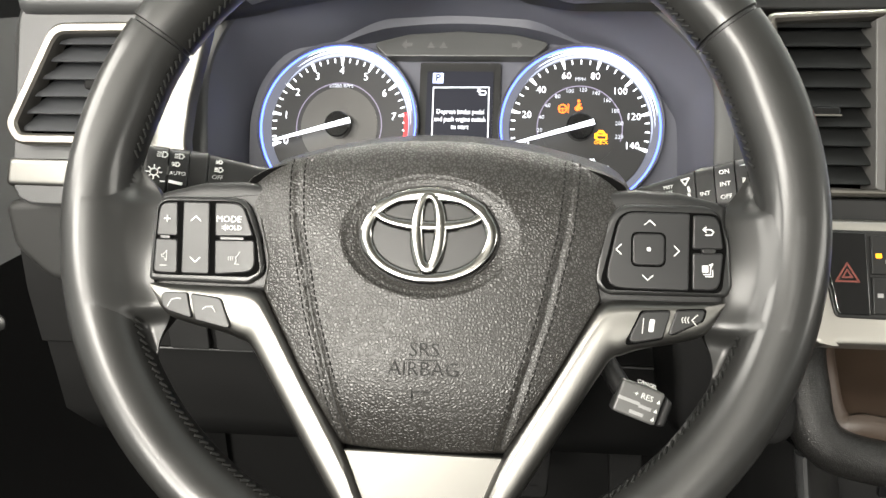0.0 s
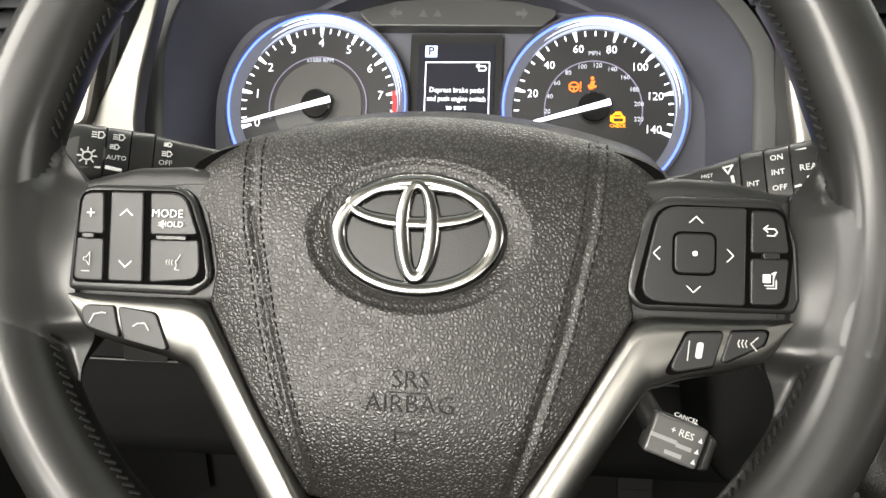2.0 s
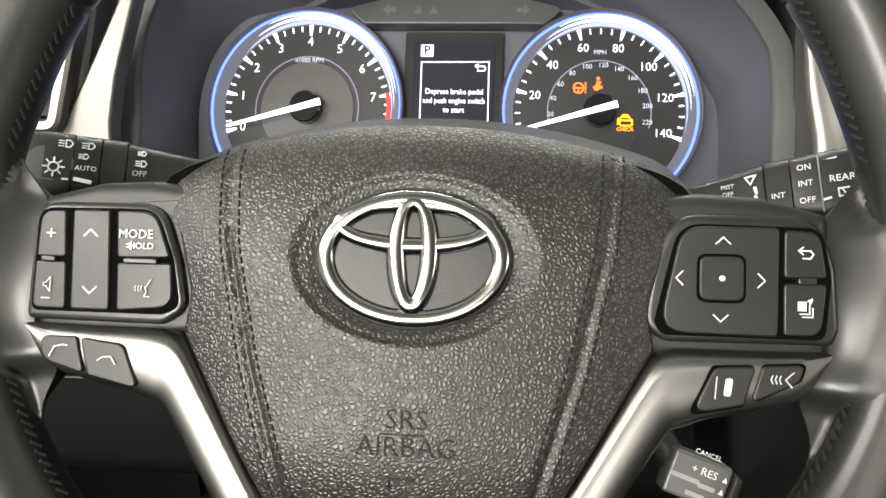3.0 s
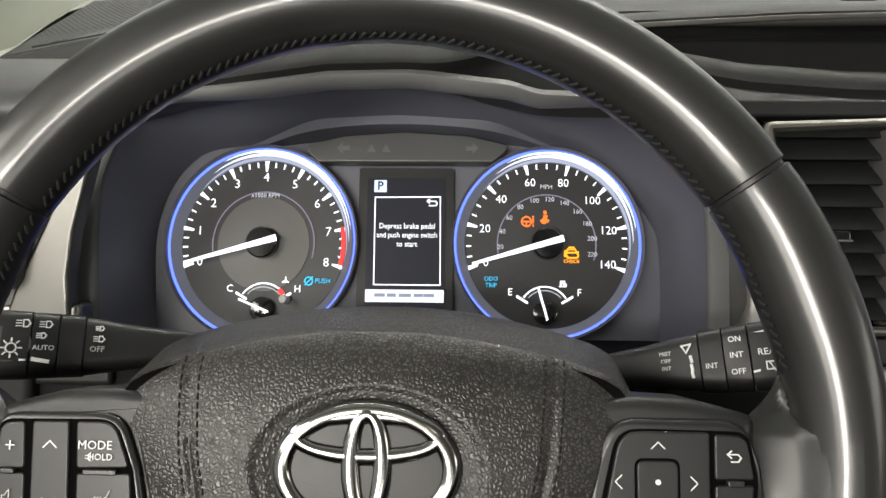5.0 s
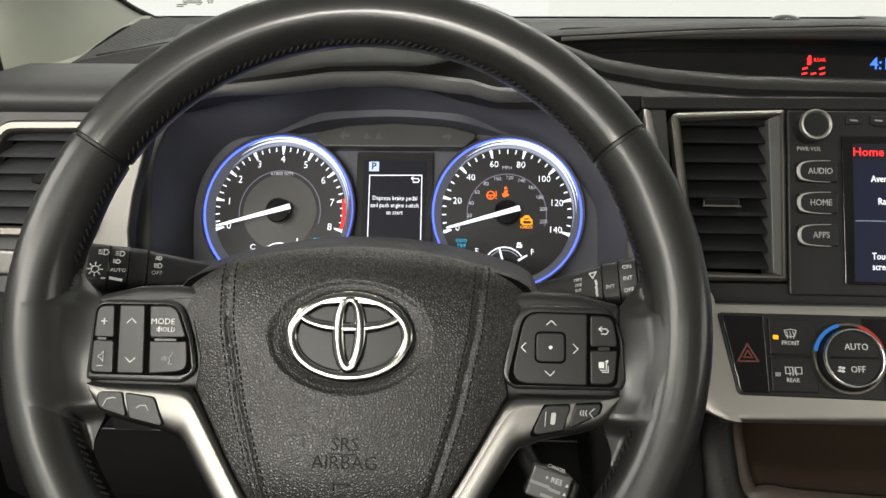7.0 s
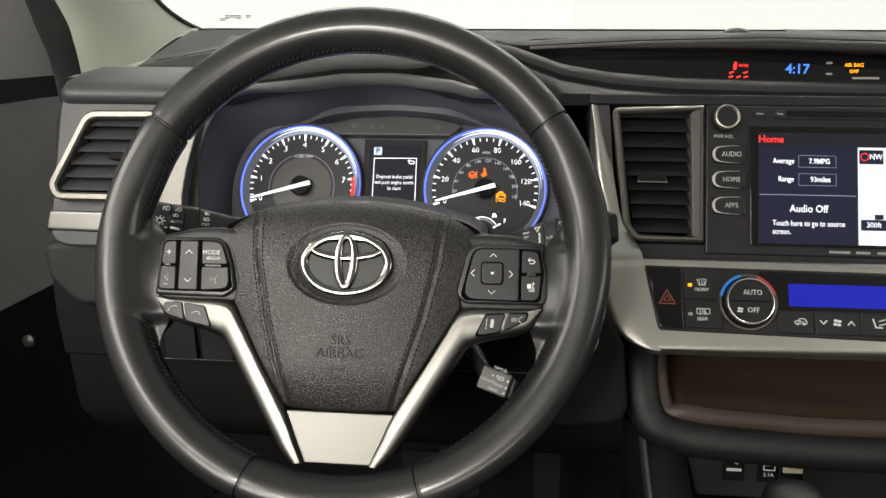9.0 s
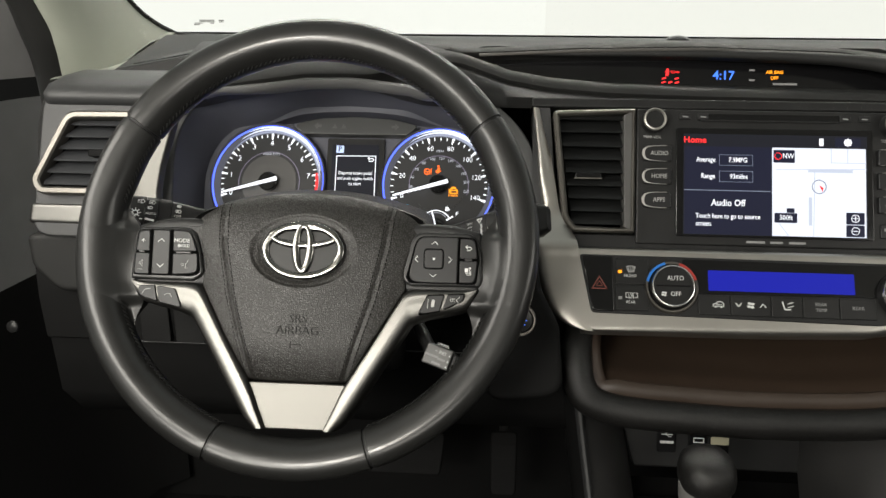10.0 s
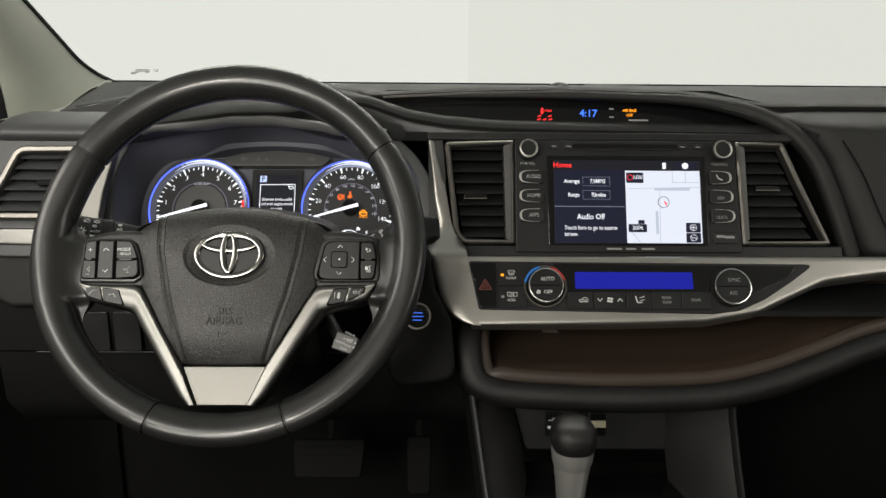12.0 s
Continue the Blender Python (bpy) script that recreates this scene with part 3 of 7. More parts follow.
def chevron(x, y, way, z, parent, size=0.0030):
    d = {"up": (0, 1), "down": (0, -1), "left": (-1, 0), "right": (1, 0)}[way]
    n = (-d[1], d[0])
    a, b = (x - d[0] * size * 0.3 + n[0] * size * 0.62, y - d[1] * size * 0.3 + n[1] * size * 0.62), (x - d[0] * size * 0.3 - n[0] * size * 0.62, y - d[1] * size * 0.3 - n[1] * size * 0.62)
    tip = (x + d[0] * size * 0.3, y + d[1] * size * 0.3)
    part("arrow_mark", stroke([a, tip, b], 0.00042, z, z + 0.00012), WHITE_PRINT, parent)


ZB = 0.0165
left_pack = part("switch_pack", prism(rpoly([(-0.1412, 0.0042, 0.010), (-0.0925, 0.0045, 0.013), (-0.0850, -0.0165, 0.02), (-0.0815, -0.0345, 0.008), (-0.0905, -0.0402, 0.008), (-0.1425, -0.0396, 0.003)], 0.005, 6), 0.0, ZB + 0.0012, 0.0022, 4), BEZEL, wheel, "black switch pack with audio and mode keys")
part("key_well", prism(rpoly([(-0.1392, 0.0018, 0.006), (-0.0945, 0.0022, 0.010), (-0.0872, -0.0165, 0.02), (-0.0842, -0.0338, 0.006), (-0.0905, -0.0365, 0.006), (-0.1402, -0.0365, 0.003)], 0.004, 5), ZB - 0.002, ZB + 0.0015), GAP_SHADE, left_pack)
k1 = key("volume_key", [(-0.1380, 0.0006, 0.005), (-0.1288, 0.0010), (-0.1278, -0.0165), (-0.1390, -0.0165)], ZB, left_pack)
k2 = key("volume_key", [(-0.1391, -0.0180), (-0.1277, -0.0180), (-0.1270, -0.0356), (-0.1396, -0.0356, 0.003)], ZB, left_pack)
k3 = key("rocker_key", [(-0.1257, 0.0012), (-0.1118, 0.0012), (-0.1102, -0.0356), (-0.1248, -0.0356)], ZB, left_pack, lift=0.0026, label="concave rocker key with up and down arrows")
k4 = key("mode_key", [(-0.1093, 0.0012), (-0.0948, 0.0012, 0.008), (-0.0884, -0.0158), (-0.1084, -0.0162)], ZB, left_pack)
k5 = key("voice_key", [(-0.1083, -0.0180), (-0.0880, -0.0176), (-0.0866, -0.0338, 0.006), (-0.1076, -0.0356)], ZB, left_pack)
for x0, x1 in ((-0.1362, -0.1308), (-0.1052, -0.0925)):
    part("ridge", box(x0, x1, -0.0183, -0.0162, ZB, ZB + 0.0040, 0.0009, 0.0005), BEZEL, left_pack)
ZP = ZB + 0.00295
part("plus_mark", stroke([(-0.1349, -0.0078), (-0.1319, -0.0078)], 0.00045, ZP, ZP + 0.0001, stroke([(-0.1334, -0.0063), (-0.1334, -0.0093)], 0.00045, ZP, ZP + 0.0001)), WHITE_PRINT, k1)
sp = stroke([(-0.1352, -0.0262), (-0.1342, -0.0262), (-0.1326, -0.0240), (-0.1326, -0.0295), (-0.1342, -0.0274), (-0.1352, -0.0274), (-0.1352, -0.0262)], 0.0003, ZP, ZP + 0.0001)
part("speaker_mark", stroke([(-0.1356, -0.0318), (-0.1325, -0.0318)], 0.0004, ZP, ZP + 0.0001, sp), KEY_PRINT, k2)
chevron(-0.1185, -0.0073, "up", ZB + 0.00262, k3, 0.0040)
chevron(-0.1178, -0.0285, "down", ZB + 0.00262, k3, 0.0040)
words("MODE", 0.0046, WHITE_PRINT, k4, -0.1013, -0.0075, ZP)
words("HOLD", 0.0034, WHITE_PRINT, k4, -0.0991, -0.0118, ZP)
part("speaker_mark", stroke([(-0.1046, -0.0112), (-0.1038, -0.0112), (-0.1028, -0.0102), (-0.1028, -0.0132), (-0.1038, -0.0122), (-0.1046, -0.0122)], 0.0003, ZP, ZP + 0.0001), WHITE_PRINT, k4)
vo = stroke([(-0.0948, -0.0240), (-0.0960, -0.0262), (-0.0968, -0.0266), (-0.0962, -0.0285), (-0.0970, -0.0300), (-0.0950, -0.0302)], 0.00035, ZP, ZP + 0.0001)
for k in range(3):
    stroke([(-0.0980 - 0.0011 * k, -0.0262), (-0.0984 - 0.0011 * k, -0.0272), (-0.0980 - 0.0011 * k, -0.0282)], 0.0003, ZP, ZP + 0.0001, vo)
part("voice_mark", vo, KEY_PRINT, k5)
phone = ([(-0.1322, -0.0452, 0.003), (-0.1185, -0.0452), (-0.1152, -0.0584), (-0.1310, -0.0538, 0.006)], [(-0.1172, -0.0454), (-0.1012, -0.0474, 0.004), (-0.0950, -0.0630, 0.002), (-0.1138, -0.0588)])
for i, poly in enumerate(phone):
    k = key("phone_key", poly, 0.0222, wheel, 0.0015, label="silver-grey phone key")
    cx, cy = ((-0.1246, -0.0502), (-0.1066, -0.0532))[i]
    part("phone_mark", stroke([(cx - 0.0032, cy - 0.0022 * (1 - i)), (cx - 0.0015, cy + 0.0012), (cx + 0.0015, cy + 0.0014 + 0.0006 * (1 - i)), (cx + 0.0032, cy - 0.0012 + 0.003 * (1 - i))], 0.0005, 0.0249, 0.0251), KEY_PRINT, k)

right_pack = part("switch_pack", prism(rpoly([(0.0890, 0.0055, 0.013), (0.1365, 0.0052, 0.012), (0.1420, -0.0120, 0.02), (0.1432, -0.0330, 0.004), (0.1412, -0.0385, 0.003), (0.0850, -0.0390, 0.010), (0.0785, -0.0330, 0.010), (0.0815, -0.0120, 0.02)], 0.005, 6), 0.0, ZB + 0.0012, 0.0022, 4), BEZEL, wheel, "black switch pack with a four-way pad and enter key")
part("key_well", prism(rpoly([(0.0902, 0.0020, 0.010), (0.1370, 0.0014, 0.006), (0.1402, -0.0160, 0.02), (0.1382, -0.0368, 0.004), (0.0850, -0.0368, 0.008), (0.0822, -0.0330, 0.010)], 0.004, 5), ZB - 0.002, ZB + 0.0015), GAP_SHADE, right_pack)
dpad = key("direction_pad", [(0.0912, 0.0011, 0.009), (0.1230, 0.0011), (0.1228, -0.0361), (0.0835, -0.0358, 0.008)], ZB, right_pack, lift=0.0026, label="four-way key with white arrows")
part("enter_gap", hoop(rpoly([(0.0960, -0.0084), (0.1122, -0.0084), (0.1122, -0.0252), (0.0960, -0.0252)], 0.0035, 5), 0.0010, ZB, ZB + 0.0028, 0.0002), GAP_SHADE, dpad)
part("enter_key", prism(rpoly([(0.0968, -0.0092), (0.1114, -0.0092), (0.1114, -0.0244), (0.0968, -0.0244)], 0.003, 5), ZB, ZB + 0.0034, 0.0006), BUTTON, dpad, "square enter key with a white dot")
part("dot_mark", prism(ellipse(0.1042, -0.0168, 0.0010, 0.0010, 16), ZB + 0.003, ZB + 0.00345), WHITE_PRINT, dpad)
for x, y, way in ((0.1046, -0.0038, "up"), (0.1040, -0.0304, "down"), (0.0903, -0.0170, "left"), (0.1172, -0.0172, "right")):
    chevron(x, y, way, ZB + 0.00264, dpad, 0.0038)
kb = key("back_key", [(0.1248, 0.0004), (0.1362, 0.0000, 0.005), (0.1386, -0.0158), (0.1246, -0.0160)], ZB, right_pack)
kp = key("page_key", [(0.1246, -0.0178), (0.1386, -0.0176), (0.1368, -0.0355, 0.005), (0.1246, -0.0355)], ZB, right_pack)
part("ridge", box(0.1286, 0.1346, -0.0182, -0.0156, ZB, ZB + 0.0040, 0.0009, 0.0005), BEZEL, right_pack)
part("back_mark", stroke([(0.1294, -0.0066), (0.1328, -0.0066), (0.1338, -0.0078), (0.1328, -0.0092), (0.1304, -0.0092)], 0.0005, ZP, ZP + 0.0001, stroke([(0.1304, -0.0054), (0.1290, -0.0066), (0.1304, -0.0078)], 0.0005, ZP, ZP + 0.0001)), WHITE_PRINT, kb)
pg = box(0.1288, 0.1316, -0.0270, -0.0238, ZP, ZP + 0.0001, 0.0002)
stroke([(0.1296, -0.0280), (0.1326, -0.0280), (0.1326, -0.0250)], 0.0004, ZP, ZP + 0.0001, pg)
stroke([(0.1304, -0.0290), (0.1336, -0.0290), (0.1336, -0.0260)], 0.0004, ZP, ZP + 0.0001, pg)
stroke([(0.1322, -0.0236), (0.1334, -0.0230), (0.1328, -0.0244)], 0.0006, ZP, ZP + 0.0001, pg)
part("page_mark", pg, WHITE_PRINT, kp)
lane = ([(0.1011, -0.0466, 0.004), (0.1144, -0.0459), (0.1105, -0.0588), (0.0936, -0.0624, 0.003)], [(0.1163, -0.0457), (0.1299, -0.0448, 0.002), (0.1280, -0.0505, 0.004), (0.1124, -0.0583)])
for poly in lane:
    part("key_border", prism(rpoly([(x + (x - 0.1120) * 0.05, y + (y + 0.0525) * 0.09) for x, y, *_ in poly], 0.002, 4), 0.0185, 0.02365), GAP_SHADE, wheel, "black plate painting the shaded gap round the key")
lk = [key("assist_key", poly, 0.0222, wheel, 0.0015, mat=SATIN_BLACK, label="black driver-assist key") for poly in lane]
ln = stroke([(0.1010, -0.0568), (0.1016, -0.0498)], 0.0004, 0.0249, 0.0251)
part("lane_mark", loft([at(rpoly([(0.1036, -0.0560), (0.1060, -0.0560), (0.1068, -0.0500), (0.1044, -0.0500)], 0.001), z) for z in (0.0249, 0.0251)], cap1=True, bm=ln), KEY_PRINT, lk[0])
cm = stroke([(0.1258, -0.0474), (0.1232, -0.0498), (0.1252, -0.0522)], 0.0004, 0.0249, 0.0251)
for k in range(3):
    stroke([(0.1218 - 0.0013 * k, -0.0486), (0.1213 - 0.0013 * k, -0.0498), (0.1218 - 0.0013 * k, -0.0511)], 0.0004, 0.0249, 0.0251, cm)
part("distance_mark", cm, KEY_PRINT, lk[1])

# ---- steering column ----
column = thing("steering_column", WHEEL_AT, "black plastic steering column shroud behind the wheel", "steering column")
part("upper_shroud", loft([at(rpoly([(-w, -0.06), (w, -0.06), (w, h), (-w, h)], 0.02, 5), z) for w, h, z in ((0.050, 0.020, -0.030), (0.062, 0.030, -0.06), (0.066, 0.034, -0.11), (0.070, 0.036, -0.20))], cap0=True, cap1=True), SATIN_BLACK, column)
part("lower_shroud", loft([at(rpoly([(-w, h), (w, h), (w, -0.055), (-w, -0.055)], 0.02, 5), z) for w, h, z in ((0.050, -0.088, -0.034), (0.060, -0.100, -0.07), (0.060, -0.110, -0.20))], cap0=True, cap1=True), SOFT_BLACK, column)

# ---- instrument cluster ----
CLUSTER_AT = plane((-0.0204, 0.636, 0.8425), 27.7)
cluster = thing("instrument_cluster", CLUSTER_AT @ Matrix.Diagonal((1.0056, 1.034, 1, 1)), "lit instrument cluster with two blue-rimmed round dials", "instrument cluster")
part("face_panel", box(-0.176, 0.178, -0.085, 0.068, -0.020, -0.0065, 0.01), NAVY, cluster, "dark panel round the dials")


def dial(cx, cy, r, first, last, majors, minors, numbers, num_r, num_size, mat_mid):
    d = part("dial", prism(ellipse(cx, cy, r * 0.885, r * 0.885, 72), -0.012, -0.004), DIAL, cluster, "black round dial with white markings")
    # Faint emission on the silver ring stands in for light falling on it.
    part("dial_ring", loft([[(cx + rr * math.cos(radians(a)), cy + rr * math.sin(radians(a)), z) for rr, z in ((r * 0.985, 0.0), (r * 0.970, 0.0030), (r * 0.89, -0.0035), (r * 0.89, -0.006))] for a in range(-90, 271, 4)], closed=False), RING_GLOW, d, "silver bezel ring with painted glow")
    glow = part("light_ring", loft([[(cx + rr * math.cos(radians(a)), cy + rr * math.sin(radians(a)), z) for rr, z in ((r * 1.010, -0.001), (r * 1.004, 0.0022), (r * 0.983, 0.0022), (r * 0.980, -0.001))] for a in range(-90, 271, 4)], closed=False), LED_BLUE, d, "thin blue light ring")
    # Three emission steps paint the white gleam fading inwards over the bezel.
    for mat, lo, hi, a0, a1 in ((LED_WHITE, 0.958, 0.980, 8, 118), (HALO_GLOW, 0.925, 0.958, 0, 128), (GLEAM_GLOW, 0.892, 0.925, -14, 142)):
        part("glow_arc", loft([[(cx + r * (lo + (hi - lo) * u * math.sin(math.pi * (a - a0) / (a1 - a0)) ** 0.8) * math.cos(radians(a)), cy + r * (lo + (hi - lo) * u * math.sin(math.pi * (a - a0) / (a1 - a0)) ** 0.8) * math.sin(radians(a)), -0.0029 + 0.081 * (lo + (hi - lo) * u * math.sin(math.pi * (a - a0) / (a1 - a0)) ** 0.8 - 0.89)) for u in (0, 1)] for a in np.linspace(a0, a1, 45)], closed=False), mat, d, "painted glow on the bezel inside the ring")
    part("dial_wall", loft([[(cx + rr * math.cos(radians(a)), cy + rr * math.sin(radians(a)), z) for rr, z in ((r * 1.03, -0.005), (r * 1.03, 0.006), (r * 1.005, 0.004), (r * 1.005, -0.005))] for a in range(0, 361, 6)]), NAVY, d)
    part("dial_centre", prism(ellipse(cx, cy, num_r * 0.70, num_r * 0.70, 56), -0.006, -0.0032), mat_mid, d)
    part("thin_arc", loft([[(cx + rr * math.cos(radians(a)), cy + rr * math.sin(radians(a)), -0.0028) for rr in (num_r * 0.765, num_r * 0.785)] for a in np.linspace(last, first, 60)], closed=False), LED_ARC, d)
    n = majors * minors
    for i in range(n + 1):
        a = radians(first + (last - first) * i / n)
        big = i % minors == 0
        r0, r1, w0, w1 = (r * 0.775, r * 0.885, 0.0006, 0.0014) if big else (r * 0.818, r * 0.872, 0.00045, 0.00045)
        u, v = Vector((math.cos(a), math.sin(a))), Vector((-math.sin(a), math.cos(a)))
        c = Vector((cx, cy))
        quad = [c + u * r0 - v * w0, c + u * r1 - v * w1, c + u * r1 + v * w1, c + u * r0 + v * w0]
        part("tick", loft([[(q.x, q.y, z) for q in quad] for z in (-0.0036, -0.0030)], cap0=True, cap1=True), LED_WHITE, d, smooth=0)
    for i, txt in enumerate(numbers):
        if txt:
            a = radians(first + (last - first) * i / (len(numbers) - 1))
            words(txt, num_size, LED_WHITE, d, cx + num_r * math.cos(a), cy + num_r * math.sin(a), -0.0034, "numeral", heavy=-0.010)
    return d


def needle(d, cx, cy, deg, length, tail, hub):
    a = radians(deg)
    u, v, c = Vector((math.cos(a), math.sin(a))), Vector((-math.sin(a), math.cos(a))), Vector((cx, cy))
    part("needle_hub", lathe([(hub, -0.0030), (hub, 0.0035), (hub * 0.9, 0.0045), (hub * 0.2, 0.0047)], 32), GLOSS_BLACK, d, m=Matrix.Translation((cx, cy, 0)))
    quad = [c - u * tail - v * 0.0021, c + u * length - v * 0.0008, c + u * length + v * 0.0008, c - u * tail + v * 0.0021]
    part("needle", loft([[(q.x, q.y, z) for q in quad] for z in (0.0048, 0.0060)], cap0=True, cap1=True), LED_WHITE, d, "glowing white needle")


TX, TY, SX, SY = -0.0946, -0.0079, 0.0980, -0.0068
tach = dial(TX, TY, 0.0636, 196, -16, 8, 4, list("012345678"), 0.0450, 0.0086, DIAL_MID)
spd = dial(SX, SY, 0.0622, 197, -18, 7, 4, ["0", "20", "40", "60", "80", "100", "120", "140"], 0.0428, 0.0078, DIAL)
needle(tach, TX, TY, 195.5, 0.0530, 0.0110, 0.0105)
needle(spd, SX, SY, 196.0, 0.0520, 0.0110, 0.0105)
part("red_band", loft([[(TX + rr * math.cos(radians(a)), TY + rr * math.sin(radians(a)), -0.0029) for rr in (0.0535, 0.0562)] for a in np.linspace(-15, 12, 14)], closed=False), LED_RED, tach, "red band at the end of the scale")
words("x1000 RPM", 0.0042, LED_SOFT, tach, TX, TY + 0.0325, -0.0028)
words("MPH", 0.0042, LED_SOFT, spd, SX, SY + 0.0385, -0.0028)
for i, txt in enumerate(("20", "40", "60", "80", "100", "120", "140", "160", "180", "200", "220")):
    a = radians(182 - 19.2 * i)
    words(txt, 0.0044, LED_SOFT, spd, SX + 0.0312 * math.cos(a), SY + 0.0312 * math.sin(a) - 0.001, -0.0028, "small_numeral")


def small_gauge(d, cx, cy, r, a, lo, hi, red):
    part("gauge_arc", loft([[(cx + rr * math.cos(radians(q)), cy + rr * math.sin(radians(q)), -0.0028) for rr in (r * 0.97, r * 1.03)] for q in np.linspace(35, 145, 24)], closed=False), LED_WHITE, d)
    part("gauge_arc", loft([[(cx + rr * math.cos(radians(q)), cy + rr * math.sin(radians(q)), -0.0028) for rr in (r * 0.84, r * 0.87)] for q in np.linspace(42, 138, 24)], closed=False), LED_SOFT, d)
    for q in (30, 150):
        c, s = math.cos(radians(q)), math.sin(radians(q))
        part("gauge_tick", stroke([(cx + r * 0.80 * c, cy + r * 0.80 * s), (cx + r * 1.22 * c, cy + r * 1.22 * s)], 0.0015, -0.0029, -0.0025), LED_WHITE, d)
    if red:
        part("hot_band", loft([[(cx + rr * math.cos(radians(q)), cy + rr * math.sin(radians(q)), -0.0026) for rr in (r * 0.88, r * 1.06)] for q in np.linspace(36, 52, 6)], closed=False), LED_RED, d)
    part("gauge_hub", lathe([(0.0080, -0.003), (0.0080, 0.0005), (0.007, 0.001)], 24), GLOSS_BLACK, d, m=Matrix.Translation((cx, cy, 0)))
    c, s = math.cos(radians(a)), math.sin(radians(a))
    part("gauge_needle", stroke([(cx - r * 0.25 * c, cy - r * 0.25 * s), (cx + r * 0.92 * c, cy + r * 0.92 * s)], 0.0014, 0.0010, 0.0022), LED_WHITE, d, "small white needle")
    words(lo, 0.0066, LED_WHITE, d, cx - r * 1.34, cy + r * 0.78, -0.0028)
    words(hi, 0.0066, LED_WHITE, d, cx + r * 1.34, cy + r * 0.78, -0.0028)


small_gauge(tach, -0.0930, -0.0515, 0.0172, 158, "C", "H", True)
small_gauge(spd, 0.0965, -0.0520, 0.0172, 106, "E", "F", False)


def icon(name, d, lines, w, mat, discs=()):
    bm = bmesh.new()
    for line in lines:
        stroke(line, w, -0.0028, -0.0024, bm)
    for x, y, r in discs:
        prism(ellipse(x, y, r, r, 14), -0.0028, -0.0024, bm=bm)
    return part(name, bm, mat, d)


def ring_line(x, y, r, n=16, ry=None):
    return ellipse(x, y, r, ry or r, n) + [(x + r, y)]


icon("steering_lamp", spd, [ring_line(0.0845, 0.0083, 0.0032), [(0.0818, 0.0083), (0.0872, 0.0083)], [(0.0845, 0.0083), (0.0845, 0.0055)], [(0.0890, 0.0055), (0.0890, 0.0058)], [(0.0890, 0.0075), (0.0890, 0.0115)]], 0.0009, LED_ORANGE)
icon("seat_belt_lamp", spd, [[(0.0968, 0.0118), (0.0952, 0.0085), (0.0945, 0.0090)], [(0.0968, 0.0118), (0.0984, 0.0085), (0.0992, 0.0090)], [(0.0955, 0.0075), (0.0982, 0.0120)], [(0.0950, 0.0085), (0.0988, 0.0085)], [(0.0968, 0.0120), (0.0968, 0.0075)]], 0.0013, LED_ORANGE, [(0.0970, 0.0145, 0.0012)])
icon("engine_lamp", spd, [[(0.1112, -0.0118), (0.1122, -0.0100), (0.1170, -0.0100), (0.1180, -0.0118), (0.1190, -0.0118), (0.1190, -0.0150), (0.1178, -0.0156), (0.1120, -0.0156), (0.1112, -0.0140), (0.1112, -0.0118)], [(0.1132, -0.0088), (0.1162, -0.0088)], [(0.1102, -0.0112), (0.1102, -0.0146)], [(0.1120, -0.0122), (0.1180, -0.0122)]], 0.0010, LED_AMBER)
words("CHECK", 0.0033, LED_AMBER, spd, 0.1147, -0.0180, -0.0026)
words("ODO", 0.0040, LED_CYAN, spd, 0.0606, -0.0300, -0.0026)
words("TRIP", 0.0040, LED_CYAN, spd, 0.0606, -0.0342, -0.0026)
words("PUSH", 0.0044, LED_CYAN, tach, -0.0530, -0.0326, -0.0026)
icon("drive_lamp", tach, [ring_line(-0.0625, -0.0326, 0.0026), [(-0.0648, -0.0350), (-0.0600, -0.0300)]], 0.0008, LED_CYAN)
icon("pump_mark", spd, [[(0.1072, -0.0345), (0.1072, -0.0312), (0.1096, -0.0312), (0.1096, -0.0345), (0.1066, -0.0345)], [(0.1096, -0.0325), (0.1106, -0.0330), (0.1106, -0.0345)], [(0.1074, -0.0326), (0.1094, -0.0326)]], 0.0008, LED_WHITE)
icon("coolant_mark", tach, [[(-0.0782, -0.0330), (-0.0782, -0.0302)], [(-0.0802, -0.0336), (-0.0792, -0.0330), (-0.0782, -0.0336), (-0.0772, -0.0330), (-0.0762, -0.0336)]], 0.0008, LED_WHITE, [(-0.0782, -0.0330, 0.0010)])
part("reset_knob", lathe([(0.0028, -0.004), (0.0028, 0.006), (0.0022, 0.007)], 20), node_mat("grey_knob", (0.35, 0.34, 0.33), 0.5), tach, "small grey trip knob", m=Matrix.Translation((-0.0775, -0.0452, 0)))

# centre display
disp = part("display", box(-0.0240, 0.0292, -0.0660, 0.0368, -0.006, -0.0015, 0.0015), LCD_DARK, cluster, "narrow lit information display")
part("display_frame", hoop(rpoly([(-0.0190, 0.0240), (0.0262, 0.0245), (0.0268, -0.0350), (-0.0186, -0.0350)], 0.0003, 2), 0.0009, -0.0014, -0.0010, 0.0001), LED_WHITE, disp, smooth=0)
part("gear_badge", box(-0.0194, -0.0110, 0.0272, 0.0352, -0.0014, -0.0008, 0.0006), LED_ICE, disp, "pale blue gear indicator square")
words("P", 0.0082, LCD_DARK, disp, -0.0152, 0.0311, -0.0006, heavy=0.02)
words("Depress brake pedal", 0.0051, LCD_TEXT, disp, 0.0036, 0.0042, -0.0008, squeeze=0.90, heavy=0.006)
words("and push engine switch", 0.0051, LCD_TEXT, disp, 0.0036, -0.0018, -0.0008, squeeze=0.86, heavy=0.006)
words("to start", 0.0051, LCD_TEXT, disp, 0.0036, -0.0078, -0.0008, squeeze=0.90, heavy=0.006)
